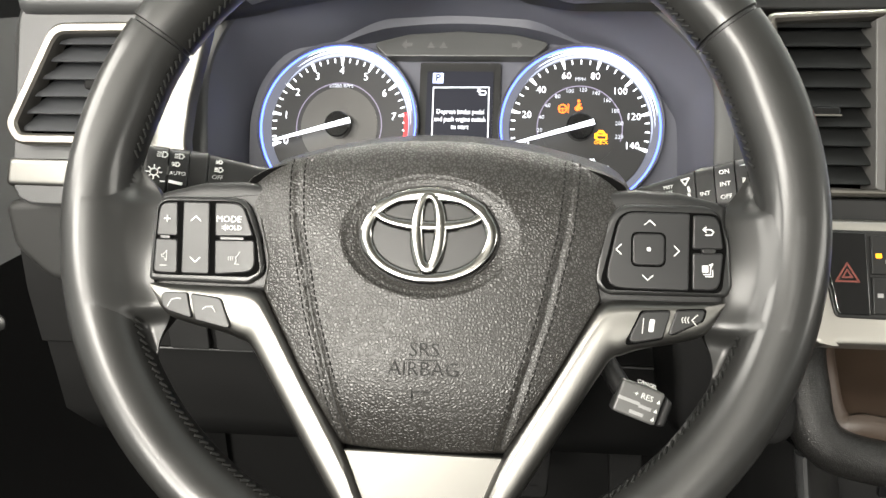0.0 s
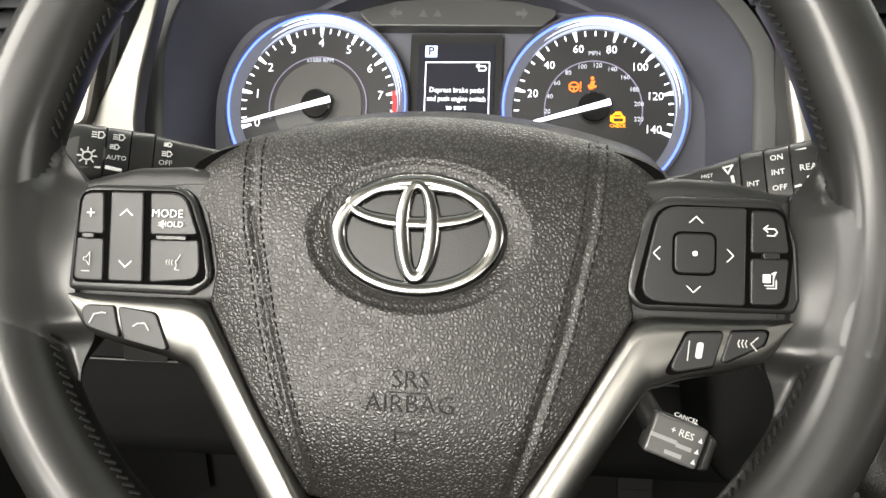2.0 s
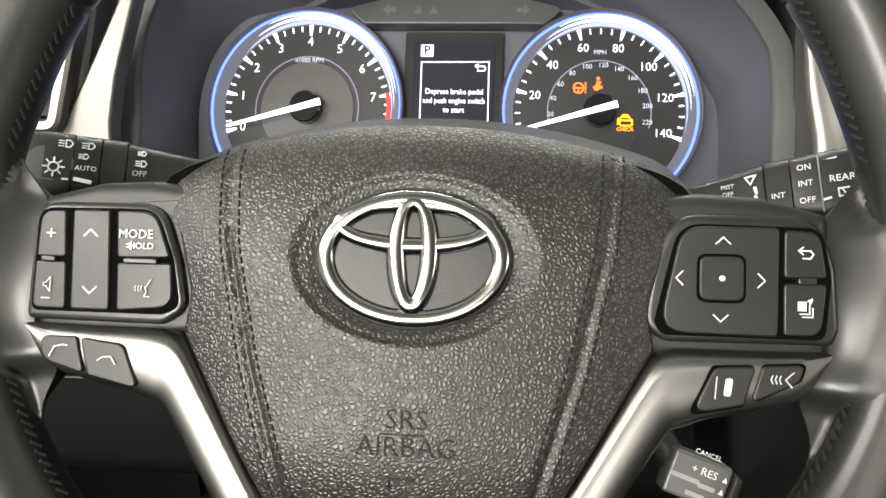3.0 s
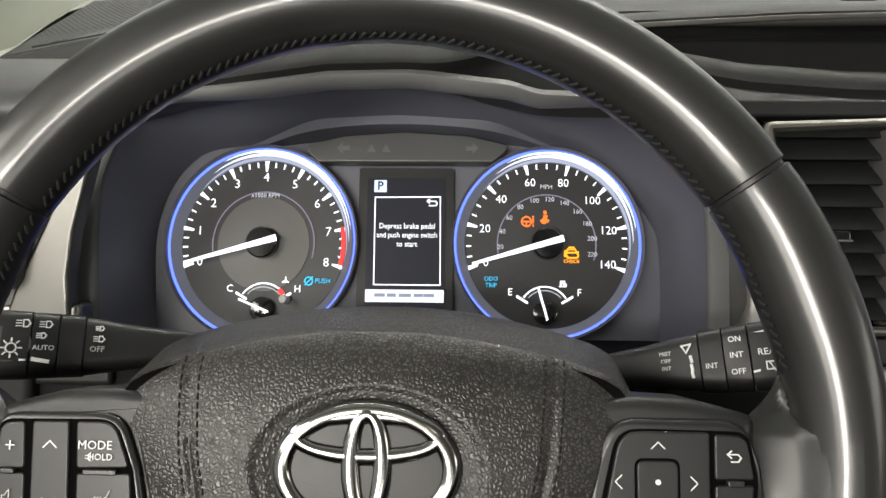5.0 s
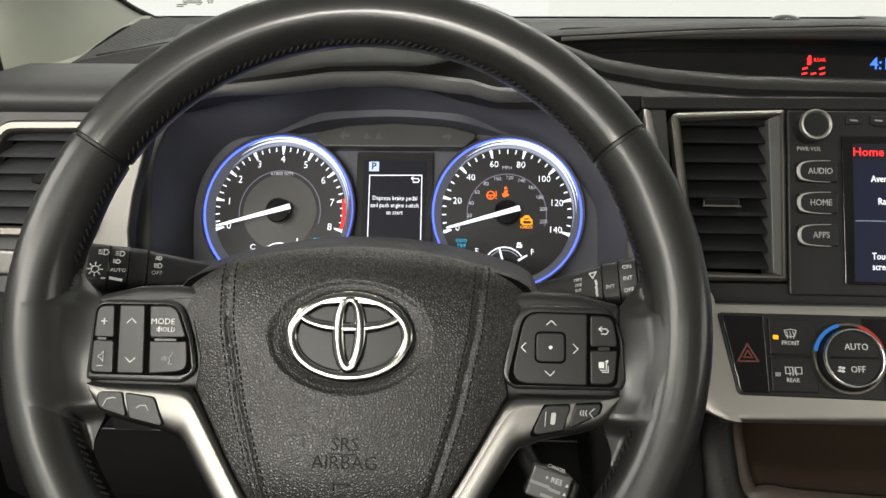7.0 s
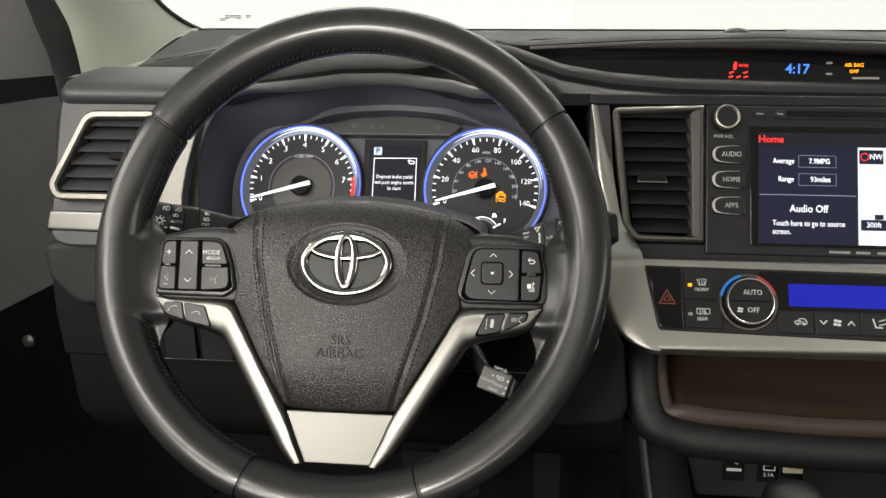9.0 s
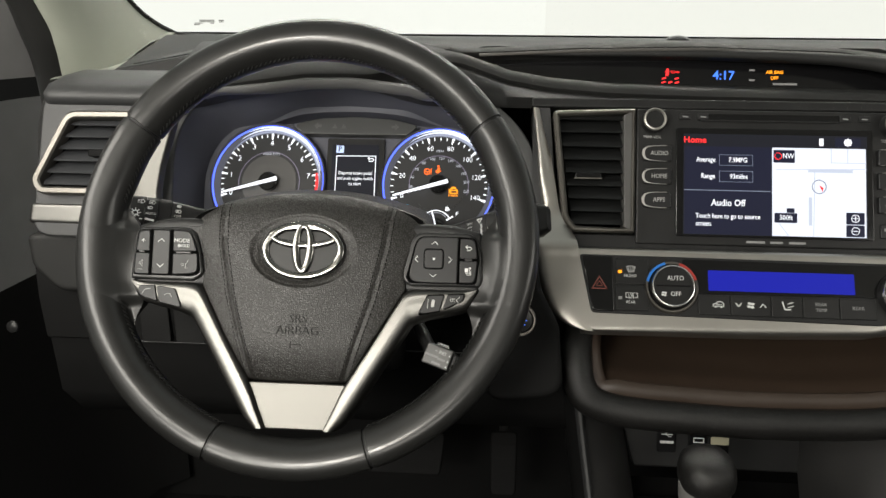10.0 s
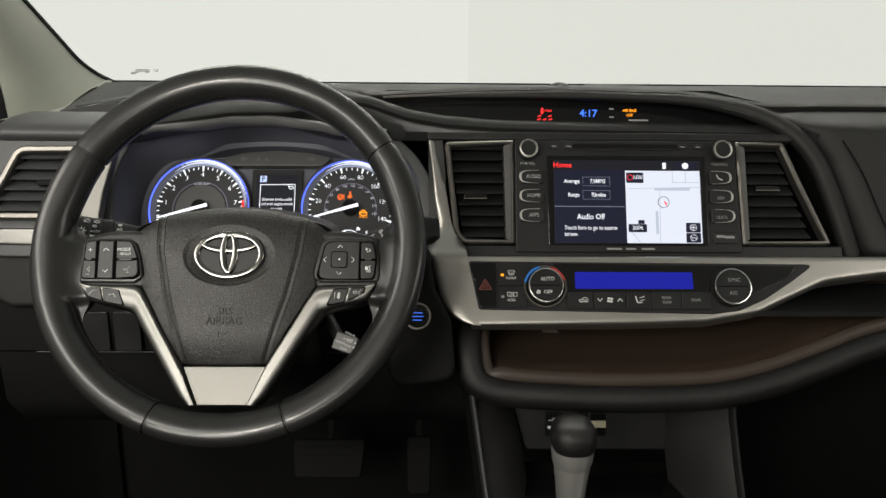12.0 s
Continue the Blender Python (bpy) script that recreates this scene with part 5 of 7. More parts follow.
def tile(name, x0, x1, y0, y1, mat, z=Z, label=""):
    return part(name, box(x0, x1, y0, y1, z - 0.0004, z, 0.0004), mat, glass, label, smooth=0)


scr = tile("screen", -0.0890, 0.0910, -0.0732, 0.0293, LCD_DARK, label="lit colour touchscreen")
tile("info_panel", -0.0880, -0.0025, -0.0277, 0.0165, LCD_NAVY, Z + 0.0002)
tile("audio_panel", -0.0880, -0.0025, -0.0728, -0.0288, LCD_NAVY, Z + 0.0002)
tile("map_panel", -0.0016, 0.0895, -0.0728, 0.0165, LCD_WHITE, Z + 0.0002, "white road map page")
tile("divider", -0.0880, -0.0035, -0.0286, -0.0279, LCD_LINE, Z + 0.0003)
for x, y, w in ((-0.0371, 0.0028, 0.0166), (-0.0371, -0.0139, 0.0166)):
    part("value_box", hoop(rpoly([(x - w, y - 0.0056), (x + w, y - 0.0056), (x + w, y + 0.0056), (x - w, y + 0.0056)], 0.0005, 2), 0.0004, Z, Z + 0.0004, 0.0001), LCD_LINE, glass, smooth=0)
ZT = Z + 0.0005
words("Home", 0.0090, LED_RED, glass, -0.0779, 0.0228, ZT, heavy=0.01)
words("Average", 0.0070, LCD_TEXT, glass, -0.0669, 0.0028, ZT, squeeze=0.82, heavy=0.01)
words("7.9MPG", 0.0070, LCD_TEXT, glass, -0.0353, 0.0028, ZT, squeeze=0.82, heavy=0.01)
words("Range", 0.0070, LCD_TEXT, glass, -0.0648, -0.0139, ZT, squeeze=0.82, heavy=0.01)
words("93miles", 0.0070, LCD_TEXT, glass, -0.0345, -0.0139, ZT, squeeze=0.82, heavy=0.01)
words("Audio Off", 0.0094, LCD_TEXT, glass, -0.0448, -0.0410, ZT, squeeze=0.88, heavy=0.01)
words("Touch here to go to source", 0.0070, LCD_TEXT, glass, -0.0768, -0.0545, ZT, align="LEFT", squeeze=0.80, heavy=0.008)
words("screen.", 0.0070, LCD_TEXT, glass, -0.0768, -0.0622, ZT, align="LEFT", squeeze=0.80, heavy=0.008)
part("compass_badge", box(-0.0004, 0.0205, 0.0012, 0.0141, Z, Z + 0.0005, 0.001), LCD_NAVY, glass, "dark compass badge")
words("NW", 0.0074, LCD_TEXT, glass, 0.0140, 0.0078, Z + 0.0007, squeeze=0.85)
part("compass_ring", hoop(ellipse(0.0042, 0.0078, 0.0036, 0.0036, 24), 0.0005, Z, Z + 0.0008, 0.0001), LED_RED, glass, smooth=0)
part("position_ring", hoop(ellipse(0.0441, -0.0225, 0.0072, 0.0072, 32), 0.0009, Z, Z + 0.0006, 0.0001), LCD_LINE, glass, smooth=0)
part("position_arrow", prism([(0.0441, -0.0210), (0.0476, -0.0275), (0.0481, -0.0235)], Z, Z + 0.0006), LED_RED, glass, smooth=0)
for pts in ([(0.0020, -0.0060), (0.0400, -0.0050), (0.0900, -0.0040)], [(0.0400, -0.0060), (0.0385, -0.0720)], [(0.0020, -0.0560), (0.0140, -0.0720)], [(0.0560, 0.0160), (0.0560, 0.0020), (0.0900, 0.0020)], [(0.0720, 0.0160), (0.0720, 0.0020)]):
    part("road_line", stroke(pts, 0.0007, Z, Z + 0.0004), LCD_MAPLINE, glass, smooth=0)
part("road_name_bar", stroke([(0.0350, -0.0065), (0.0750, -0.0065)], 0.0032, Z, Z + 0.0005), LCD_MAPLINE, glass, smooth=0)
part("road_name_bar", stroke([(0.0355, -0.0350), (0.0355, -0.0600)], 0.0032, Z, Z + 0.0005), LCD_MAPLINE, glass, smooth=0)
part("scale_badge", box(0.0005, 0.0226, -0.0595, -0.0497, Z, Z + 0.0005, 0.001), LCD_NAVY, glass, "dark map scale badge")
words("300ft", 0.0070, LCD_TEXT, glass, 0.0116, -0.0545, Z + 0.0007, squeeze=0.9)
part("flag_badge", box(0.0125, 0.0200, -0.0494, -0.0448, Z, Z + 0.0005, 0.0005), LCD_NAVY, glass)
for y, mark in ((-0.0537, True), (-0.0662, False)):
    part("zoom_key", box(0.0700, 0.0876, y - 0.0059, y + 0.0059, Z, Z + 0.0005, 0.001), LCD_NAVY, glass, "dark zoom key")
    part("zoom_ring", hoop(ellipse(0.0788, y, 0.0040, 0.0040, 24), 0.0006, Z, Z + 0.0008, 0.0001), LCD_TEXT, glass, smooth=0)
    bm = stroke([(0.0766, y), (0.0810, y)], 0.0007, Z, Z + 0.0008)
    if mark:
        stroke([(0.0788, y - 0.0022), (0.0788, y + 0.0022)], 0.0007, Z, Z + 0.0008, bm)
    part("zoom_mark", bm, LCD_TEXT, glass, smooth=0)
part("phone_mark", box(0.0445, 0.0485, 0.0190, 0.0265, Z, Z + 0.0005, 0.0005), LCD_TEXT, glass)
part("gear_badge", box(0.0600, 0.0845, 0.0182, 0.0272, Z, Z + 0.0004, 0.001), LCD_NAVY, glass)
part("gear_mark", prism([(0.0722 + (0.0034 if i % 2 else 0.0044) * math.cos(i * math.pi / 8), 0.0228 + (0.0034 if i % 2 else 0.0044) * math.sin(i * math.pi / 8)) for i in range(16)], Z, Z + 0.0007), LCD_TEXT, glass, smooth=0)
for x, w in ((-0.0171, 0.016), (0.0034, 0.010), (0.0238, 0.014)):
    part("brand_bar", stroke([(x - w / 2, -0.0795), (x + w / 2, -0.0795)], 0.0022, 0.0040, 0.0043), DIM_PRINT, unit, smooth=0)


def round_knob(x, y, z, r, h, parent, m=None):
    k = part("knob", lathe([(r * 1.06, 0.0), (r * 1.06, h * 0.35), (r, h * 0.45), (r * 0.97, h * 0.9), (r * 0.90, h), (r * 0.84, h), (r * 0.80, h * 0.9), (r * 0.02, h * 0.88)], 48), SATIN_BLACK, parent, "round black knob with a chrome ring", m=Matrix.Translation((x, y, z)))
    part("chrome_ring", lathe([(r * 1.02, h * 0.80), (r * 1.02, h * 0.92), (r * 0.97, h * 1.04), (r * 0.88, h * 1.06), (r * 0.80, h * 1.0), (r * 0.79, h * 0.9)], 48, caps=False), BAND_SILVER, k)
    return k


for x, txt in ((-0.1198, "PWR·VOL"), (0.1158, "TUNE·SCROLL")):
    round_knob(x, 0.0410, 0.004, 0.0113, 0.014, unit)
    words(txt, 0.0046, KEY_PRINT if x < 0 else DIM_PRINT, unit, x, 0.0254, 0.0043, squeeze=0.9 if x < 0 else 0.7)
for s in (-1, 1):
    for i, y in enumerate((0.0080, -0.0155, -0.0395)):
        x0, x1 = (-0.1303, -0.1010) if s < 0 else (0.1010, 0.1275 + 0.0010 * i)
        poly = rpoly([(x0, y + 0.0080, 0.005 if s < 0 else 0.001), (x1, y + 0.0080, 0.001 if s < 0 else 0.005), (x1, y - 0.0080, 0.001 if s < 0 else 0.005), (x0, y - 0.0080, 0.005 if s < 0 else 0.001)], 0.001, 5)
        k = part("side_key", prism(poly, 0.002, 0.0085, 0.0012), BUTTON, unit, "black key with a pale lit edge")
        e = x0 if s < 0 else x1
        part("key_edge", sweep(spline([(e - s * 0.024, y + 0.0080, 0.0080), (e - s * 0.012, y + 0.0076, 0.0084), (e - s * 0.0045, y + 0.0062, 0.0086), (e - s * 0.0015, y + 0.0034, 0.0086), (e - s * 0.0008, y, 0.0086), (e - s * 0.0015, y - 0.0034, 0.0086), (e - s * 0.0045, y - 0.0062, 0.0086), (e - s * 0.012, y - 0.0076, 0.0084), (e - s * 0.024, y - 0.0080, 0.0080)], 5), lambda f: 0.0003 + 0.0011 * math.sin(math.pi * f) ** 3, 0.0006, 8), KEY_EDGE, k, "pale metal edge")
        if s < 0:
            words(("AUDIO", "HOME", "APPS")[i], 0.0066, KEY_PRINT, k, -0.1135, y, 0.0086, squeeze=0.85)
        elif i:
            words(("", "SEEK", "TRACK")[i], 0.0052, DIM_PRINT, k, 0.1135, y - 0.002, 0.0086, squeeze=0.85)
        else:
            part("phone_mark", stroke([(0.1100, y + 0.003), (0.1115, y - 0.001), (0.1165, y - 0.003)], 0.0012, 0.0085, 0.0087), WHITE_PRINT, k)
part("lower_key", box(0.1035, 0.1340, -0.0728, -0.0585, 0.002, 0.0055, 0.002, 0.001), BUTTON, unit)
part("key_bar", stroke([(0.1085, -0.0640), (0.1150, -0.0640)], 0.0030, 0.0055, 0.0058), DIM_PRINT, unit)
part("key_bar", stroke([(0.1180, -0.0650), (0.1270, -0.0650)], 0.0030, 0.0055, 0.0058), DIM_PRINT, unit)

# ---- climate panel ----
clim = thing("climate_panel", CLIM_AT, "gloss black climate panel with two chrome-ringed dials and blue display", "climate panel")
cl = [(-0.0759, 0.0225, 0.003), (0.3330, 0.0201, 0.004), (0.3019, -0.0020, 0.02), (0.2694, -0.0225, 0.03), (0.2382, -0.0360, 0.03), (0.2062, -0.0400, 0.03), (-0.0641, -0.0356, 0.005)]
part("body", prism(rpoly(cl, 0.003, 5), -0.01, 0.0060, 0.0012), SATIN_BLACK, clim)
part("upper_face", prism(rpoly([(0.024, 0.0200), (0.310, 0.0172), (0.300, 0.0040), (0.262, -0.0130), (0.024, -0.0145)], 0.002, 3), 0.004, 0.0068, 0.0006), GLOSS_BLACK, clim, "gloss black face round the display")
part("display", box(0.0482, 0.1860, -0.0108, 0.0092, 0.005, 0.0072, 0.001), LCD_BLUE, clim, "plain blue lit display")
hz = part("hazard_key", prism(rpoly([(-0.0735, 0.0210, 0.002), (-0.0440, 0.0205), (-0.0425, -0.0338), (-0.0630, -0.0338, 0.004)], 0.001, 3), 0.003, 0.0078, 0.001), GLOSS_BLACK, clim, "black hazard key with a red triangle")
hx, hy = -0.0566, -0.0066
part("triangle_mark", stroke([(hx - 0.0070, hy - 0.0055), (hx + 0.0070, hy - 0.0055), (hx, hy + 0.0065), (hx - 0.0070, hy - 0.0055)], 0.0012, 0.0078, 0.0081, stroke([(hx - 0.0030, hy - 0.0028), (hx + 0.0030, hy - 0.0028), (hx, hy + 0.0022), (hx - 0.0030, hy - 0.0028)], 0.0010, 0.0078, 0.0081)), HAZARD_RED, hz)
for y0, y1, txt in ((-0.0070, 0.0185, "FRONT"), (-0.0330, -0.0085, "REAR")):
    k = part("defrost_key", box(-0.0412, -0.0090, y0, y1, 0.003, 0.0078, 0.0012, 0.001), SATIN_BLACK, clim, "black demister key")
    words(txt, 0.0042, WHITE_PRINT, k, -0.0265, y0 + 0.0082, 0.0080, squeeze=0.9)
    cx, cy = -0.0262, y0 + 0.0150
    bm = stroke([(0 - 0.0058, 0 + 0.0030), (0 - 0.0036, 0 - 0.0030), (0 + 0.0036, 0 - 0.0030), (0 + 0.0058, 0 + 0.0030), (0, 0 + 0.0042), (0 - 0.0058, 0 + 0.0030)] if txt == "FRONT" else [(0 - 0.0070, 0 - 0.0030), (0 - 0.0070, 0 + 0.0032), (0 + 0.0002, 0 + 0.0032), (0 + 0.0002, 0 - 0.0030), (0 - 0.0070, 0 - 0.0030)], 0.0007, 0.0078, 0.0081)
    for k2 in range(3):
        stroke([(0 - 0.003 + 0.003 * k2, 0 - 0.0048), (0 - 0.0026 + 0.003 * k2, 0 - 0.0015), (0 - 0.0034 + 0.003 * k2, 0 + 0.0018)], 0.0006, 0.0078, 0.0081, bm)
    if txt == "REAR":
        stroke([(0 + 0.0022, 0 - 0.0030), (0 + 0.0022, 0 + 0.0032), (0 + 0.0085, 0 + 0.0032), (0 + 0.0085, 0 - 0.0030), (0 + 0.0022, 0 - 0.0030)], 0.0007, 0.0078, 0.0081, bm)
    part("demist_mark", bm, WHITE_PRINT, k, m=Matrix.Translation((cx, cy, 0)) @ Matrix.Diagonal((0.72, 0.72, 1, 1)))
    part("indicator", box(-0.0384, -0.0348, y0 + 0.0108, y0 + 0.0136, 0.0075, 0.0083, 0.0004), LED_AMBER if txt == "FRONT" else DIM_PRINT, k, "amber indicator lamp" if txt == "FRONT" else "")


def dial_knob(x, y, r, lines):
    k = part("temperature_dial", lathe([(r * 1.10, 0.004), (r * 1.08, 0.010), (r * 1.02, 0.0150), (r * 0.97, 0.0166), (r * 0.93, 0.0162), (r * 0.92, 0.0155), (0.0003, 0.0155)], 56), SATIN_BLACK, clim, "round temperature dial with a chrome ring", m=Matrix.Translation((x, y, 0)))
    part("chrome_ring", lathe([(r * 1.03, 0.0148), (r * 1.035, 0.0160), (r * 1.01, 0.0172), (r * 0.965, 0.0174), (r * 0.945, 0.0164)], 64, caps=False), CHROME, k)
    part("split_line", stroke([(-r * 0.78, 0.0), (r * 0.78, 0.0)], 0.0014, 0.0154, 0.0160), GLOSS_BLACK, k)
    for (txt, mat), yy in zip(lines, (0.0075, -0.0080)):
        words(txt, 0.0064, mat, k, 0.0022 if txt != "A/C" else 0, yy, 0.0157, squeeze=0.9)
    return k


k = dial_knob(0.0128, -0.0089, 0.0198, (("AUTO", WHITE_PRINT), ("OFF", WHITE_PRINT)))
part("outer_collar", loft([[(rr * math.cos(a), rr * math.sin(a), z) for a in np.linspace(0, 2 * math.pi, 64, endpoint=False)] for rr, z in ((0.0262, 0.005), (0.0256, 0.0086), (0.0246, 0.0098), (0.0232, 0.0098), (0.0222, 0.0085))]), VENT_SILVER, k, "satin metal collar round the dial")
bm = bmesh.new()
for q in range(4):
    prism(ellipse(-0.0090 + 0.0016 * math.cos(q * math.pi / 2 + 0.6), -0.0080 + 0.0016 * math.sin(q * math.pi / 2 + 0.6), 0.0013, 0.0009, 10), 0.0155, 0.0158, bm=bm)
part("fan_mark", bm, WHITE_PRINT, k)
for a0, a1, mat in ((105, 168, KNOB_BLUE), (18, 72, KNOB_RED)):
    part("colour_arc", loft([[(rr * math.cos(radians(a)), rr * math.sin(radians(a)), z) for rr, z in ((0.0226, 0.0094), (0.0250, 0.0094), (0.0250, 0.0102), (0.0226, 0.0106))] for a in np.linspace(a0, a1, 16)]), mat, k)
dial_knob(0.2290, -0.0095, 0.0208, (("SYNC", DIM_PRINT), ("A/C", DIM_PRINT)))
edges = (0.0373, 0.0684, 0.1065, 0.1361, 0.1705, 0.2050)
for i, (x0, x1) in enumerate(zip(edges, edges[1:])):
    k = part("lower_key", box(x0 + 0.0005, x1 - 0.0005, -0.0348, -0.0150, 0.003, 0.0076, 0.001, 0.0008), SATIN_BLACK, clim, "black climate key")
    cx, cy = (x0 + x1) / 2 + (0.004 if i == 0 else 0.0), -0.0242
    if i == 0:
        bm = stroke([(cx - 0.005, cy - 0.0018), (cx - 0.005, cy + 0.0002), (cx - 0.0022, cy + 0.0006), (cx - 0.0008, cy + 0.0026), (cx + 0.003, cy + 0.0026), (cx + 0.005, cy + 0.0005), (cx + 0.005, cy - 0.0018), (cx - 0.005, cy - 0.0018)], 0.0007, 0.0076, 0.0079)
        stroke([(cx + 0.003, cy - 0.0002), (cx - 0.0015, cy - 0.0002), (cx - 0.0005, cy + 0.0008)], 0.0006, 0.0076, 0.0079, bm)
        for xx in (-0.0028, 0.0028):
            prism(ellipse(cx + xx, cy - 0.0024, 0.0009, 0.0009, 12), 0.0076, 0.0079, bm=bm)
        part("key_mark", bm, WHITE_PRINT, k)
    elif i == 1:
        bm = stroke([(cx - 0.014, cy + 0.0015), (cx - 0.0115, cy - 0.0015), (cx - 0.009, cy + 0.0015)], 0.0010, 0.0076, 0.0079)
        stroke([(cx + 0.009, cy - 0.0015), (cx + 0.0115, cy + 0.0015), (cx + 0.014, cy - 0.0015)], 0.0010, 0.0076, 0.0079, bm)
        for q in range(4):
            prism(ellipse(cx + 0.0022 * math.cos(q * math.pi / 2 + 0.6), cy + 0.0022 * math.sin(q * math.pi / 2 + 0.6), 0.0018, 0.0013, 10), 0.0076, 0.0079, bm=bm)
        part("key_mark", bm, WHITE_PRINT, k)
    elif i == 2:
        bm = stroke([(cx - 0.004, cy + 0.004), (cx - 0.002, cy - 0.003), (cx + 0.003, cy - 0.003)], 0.0012, 0.0076, 0.0079)
        for yy in (-0.001, 0.0025):
            stroke([(cx + 0.001, cy + yy), (cx + 0.006, cy + yy + 0.0015)], 0.0008, 0.0076, 0.0079, bm)
        part("key_mark", bm, WHITE_PRINT, k)
    elif i == 3:
        words("REAR", 0.0046, DIM_PRINT, k, cx, cy + 0.0028, 0.0077)
        words("TEMP", 0.0046, DIM_PRINT, k, cx, cy - 0.0028, 0.0077)
    else:
        words("REAR", 0.0048, DIM_PRINT, k, cx, cy, 0.0077)

# ---- passenger side ----
passenger = thing("passenger_dash_pad", Matrix.Identity(4), "black soft dash pad on the passenger side", "dash pad")
rows = []
for z in np.linspace(0.972, 0.778, 40):
    left = float(np.interp(z, (0.778, 0.797, 0.856, 0.902, 0.938, 0.958, 0.972), (0.720, 0.713, 0.690, 0.672, 0.646, 0.618, 0.585)))
    y0 = 0.553 + 0.35 * (z - 0.80) + 0.10 * smooth01((z - 0.935) / 0.04) ** 2 + 0.03 * smooth01((0.80 - z) / 0.03)
    rows.append([(left, 0.76, z), (left, y0 + 0.060, z), (left + 0.002, y0 + 0.030, z), (left + 0.008, y0 + 0.016, z), (left + 0.020, y0 + 0.007, z), (left + 0.040, y0 + 0.002, z), (left + 0.08, y0, z), (1.12, y0 - 0.004, z)])
part("pad", loft(rows, closed=False), SOFT_BLACK, passenger, smooth=60)
g = [(0.690, 0.930), (0.713, 0.890), (0.738, 0.828), (0.757, 0.811), (0.80, 0.808), (1.10, 0.797)]
part("groove", sweep([(x, 0.5545 + 0.35 * (z - 0.80), z) for x, z in spline(g, 8)], 0.0012, 0.0012, 6), GLOSS_BLACK, passenger, "fine airbag door seam")

sweep_pts = [(0.13, 0.666, 0.9755), (0.20, 0.666, 0.9780), (0.30, 0.664, 0.9795), (0.40, 0.662, 0.9790), (0.50, 0.657, 0.9755), (0.555, 0.648, 0.9690), (0.600, 0.632, 0.9560), (0.634, 0.616, 0.9360), (0.660, 0.602, 0.9050), (0.679, 0.588, 0.860), (0.694, 0.576, 0.815), (0.702, 0.570, 0.790)]
fold = spline(sweep_pts, 8)
part("rolled_edge", sweep(fold, lambda t: 0.0006 + 0.0020 * smooth01(t / 0.15) + 0.0104 * smooth01((t - 0.15) / 0.5), lambda t: 0.0006 + 0.0030 * smooth01(t / 0.15) + 0.0074 * smooth01((t - 0.15) / 0.5), 14), SOFT_BLACK, passenger, "rolled soft edge sweeping round the clock recess")
rows = [[(x, y, z + 0.004), (x + 0.012, y + 0.03, z + 0.010), (x + 0.03, max(y + 0.07, 0.70), top_z(x) + 0.0020), (x + 0.04, 0.78, top_z(x) + 0.0035)] for x, y, z in fold if 0.36 < x < 0.655]
part("pad_top", loft(rows, closed=False), SOFT_BLACK, passenger, "soft top running back from the rolled edge", smooth=60)
for k in (-0.0045, 0.0045):
    part("seam", sweep([(x + k * 0.8, y - 0.0095, z + k * 0.6) for x, y, z in fold[40:]], 0.0006, 0.0006, 6), GREY_PANEL, passenger, "raised sewn seam")

# ---- open tray below the climate panel ----
tray = thing("dash_tray", Matrix.Identity(4), "long open dash tray with brown lining and padded black lip", "storage tray")
lip_line = spline([(0.232, 0.530, 0.716), (0.226, 0.498, 0.696), (0.234, 0.480, 0.664), (0.264, 0.476, 0.6500), (0.33, 0.474, 0.6450), (0.405, 0.474, 0.6425), (0.505, 0.476, 0.6450), (0.575, 0.480, 0.658), (0.64, 0.486, 0.680), (0.71, 0.495, 0.703), (0.85, 0.510, 0.728), (1.10, 0.53, 0.755)], 8)
part("padded_lip", sweep(lip_line, 0.0155, 0.0145, 18, up=(0, 1, 0)), LEATHER_SIDE, tray, "padded grained black lip")
inner = [(x + 0.015 * (1 - smooth01((x - 0.228) / 0.05)), y + 0.012, z + 0.0165 * smooth01((x - 0.222) / 0.045)) for x, y, z in lip_line]
part("lining_edge", sweep(inner, 0.011, 0.0075, 12, up=(0, 1, 0)), BROWN_SHADED, tray, "brown rubber edge of the lining, darkened as shade")
back = [[(x, y, z + 0.0030), (x, y + 0.008, z + 0.0062), (x, 0.53, z + 0.0066), (x, 0.615, z + 0.006), (x, 0.642, z + 0.02), (x, 0.647, min(z + 0.05, 0.728)), (x, 0.640, min(z + 0.092, 0.732)), (x, 0.53, min(z + 0.096, 0.734))] for x, y, z in inner[10:]]
part("lining", loft(back, closed=False), BROWN, tray, "brown rubber tray lining", smooth=50)
part("tray_end", prism(rpoly([(0.515, 0.640), (0.64, 0.640), (0.64, 0.728), (0.515, 0.728)], 0.01), 0.0, 0.006), SOFT_BLACK, tray, m=Matrix(((0, 0, 1, 0.226), (1, 0, 0, 0), (0, 1, 0, 0), (0, 0, 0, 1))))
part("cable_slot", prism(rpoly([(-0.016, -0.012), (0.014, -0.014), (0.012, 0.004), (0.004, 0.020), (-0.008, 0.016)], 0.004, 4), -0.004, 0.006, 0.002), BROWN, tray, "moulded cable guide in the tray", m=plane((0.342, 0.628, 0.668), 5))
rows = [[(x, y + 0.004, z - 0.010), (x, y + 0.03, z - 0.022), (x, 0.60, z - 0.040), (x, 0.75, z - 0.06)] for x, y, z in lip_line]
part("underside", loft(rows, closed=False), LOWER_BLACK, tray, smooth=60)
part("tray_roof", box(0.21, 1.1, 0.50, 0.66, 0.735, 0.741, 0.002), SATIN_BLACK, tray)

# ---- centre console ----
console = thing("centre_console", Matrix.Identity(4), "dark centre console with grey side panels below the tray", "centre console")
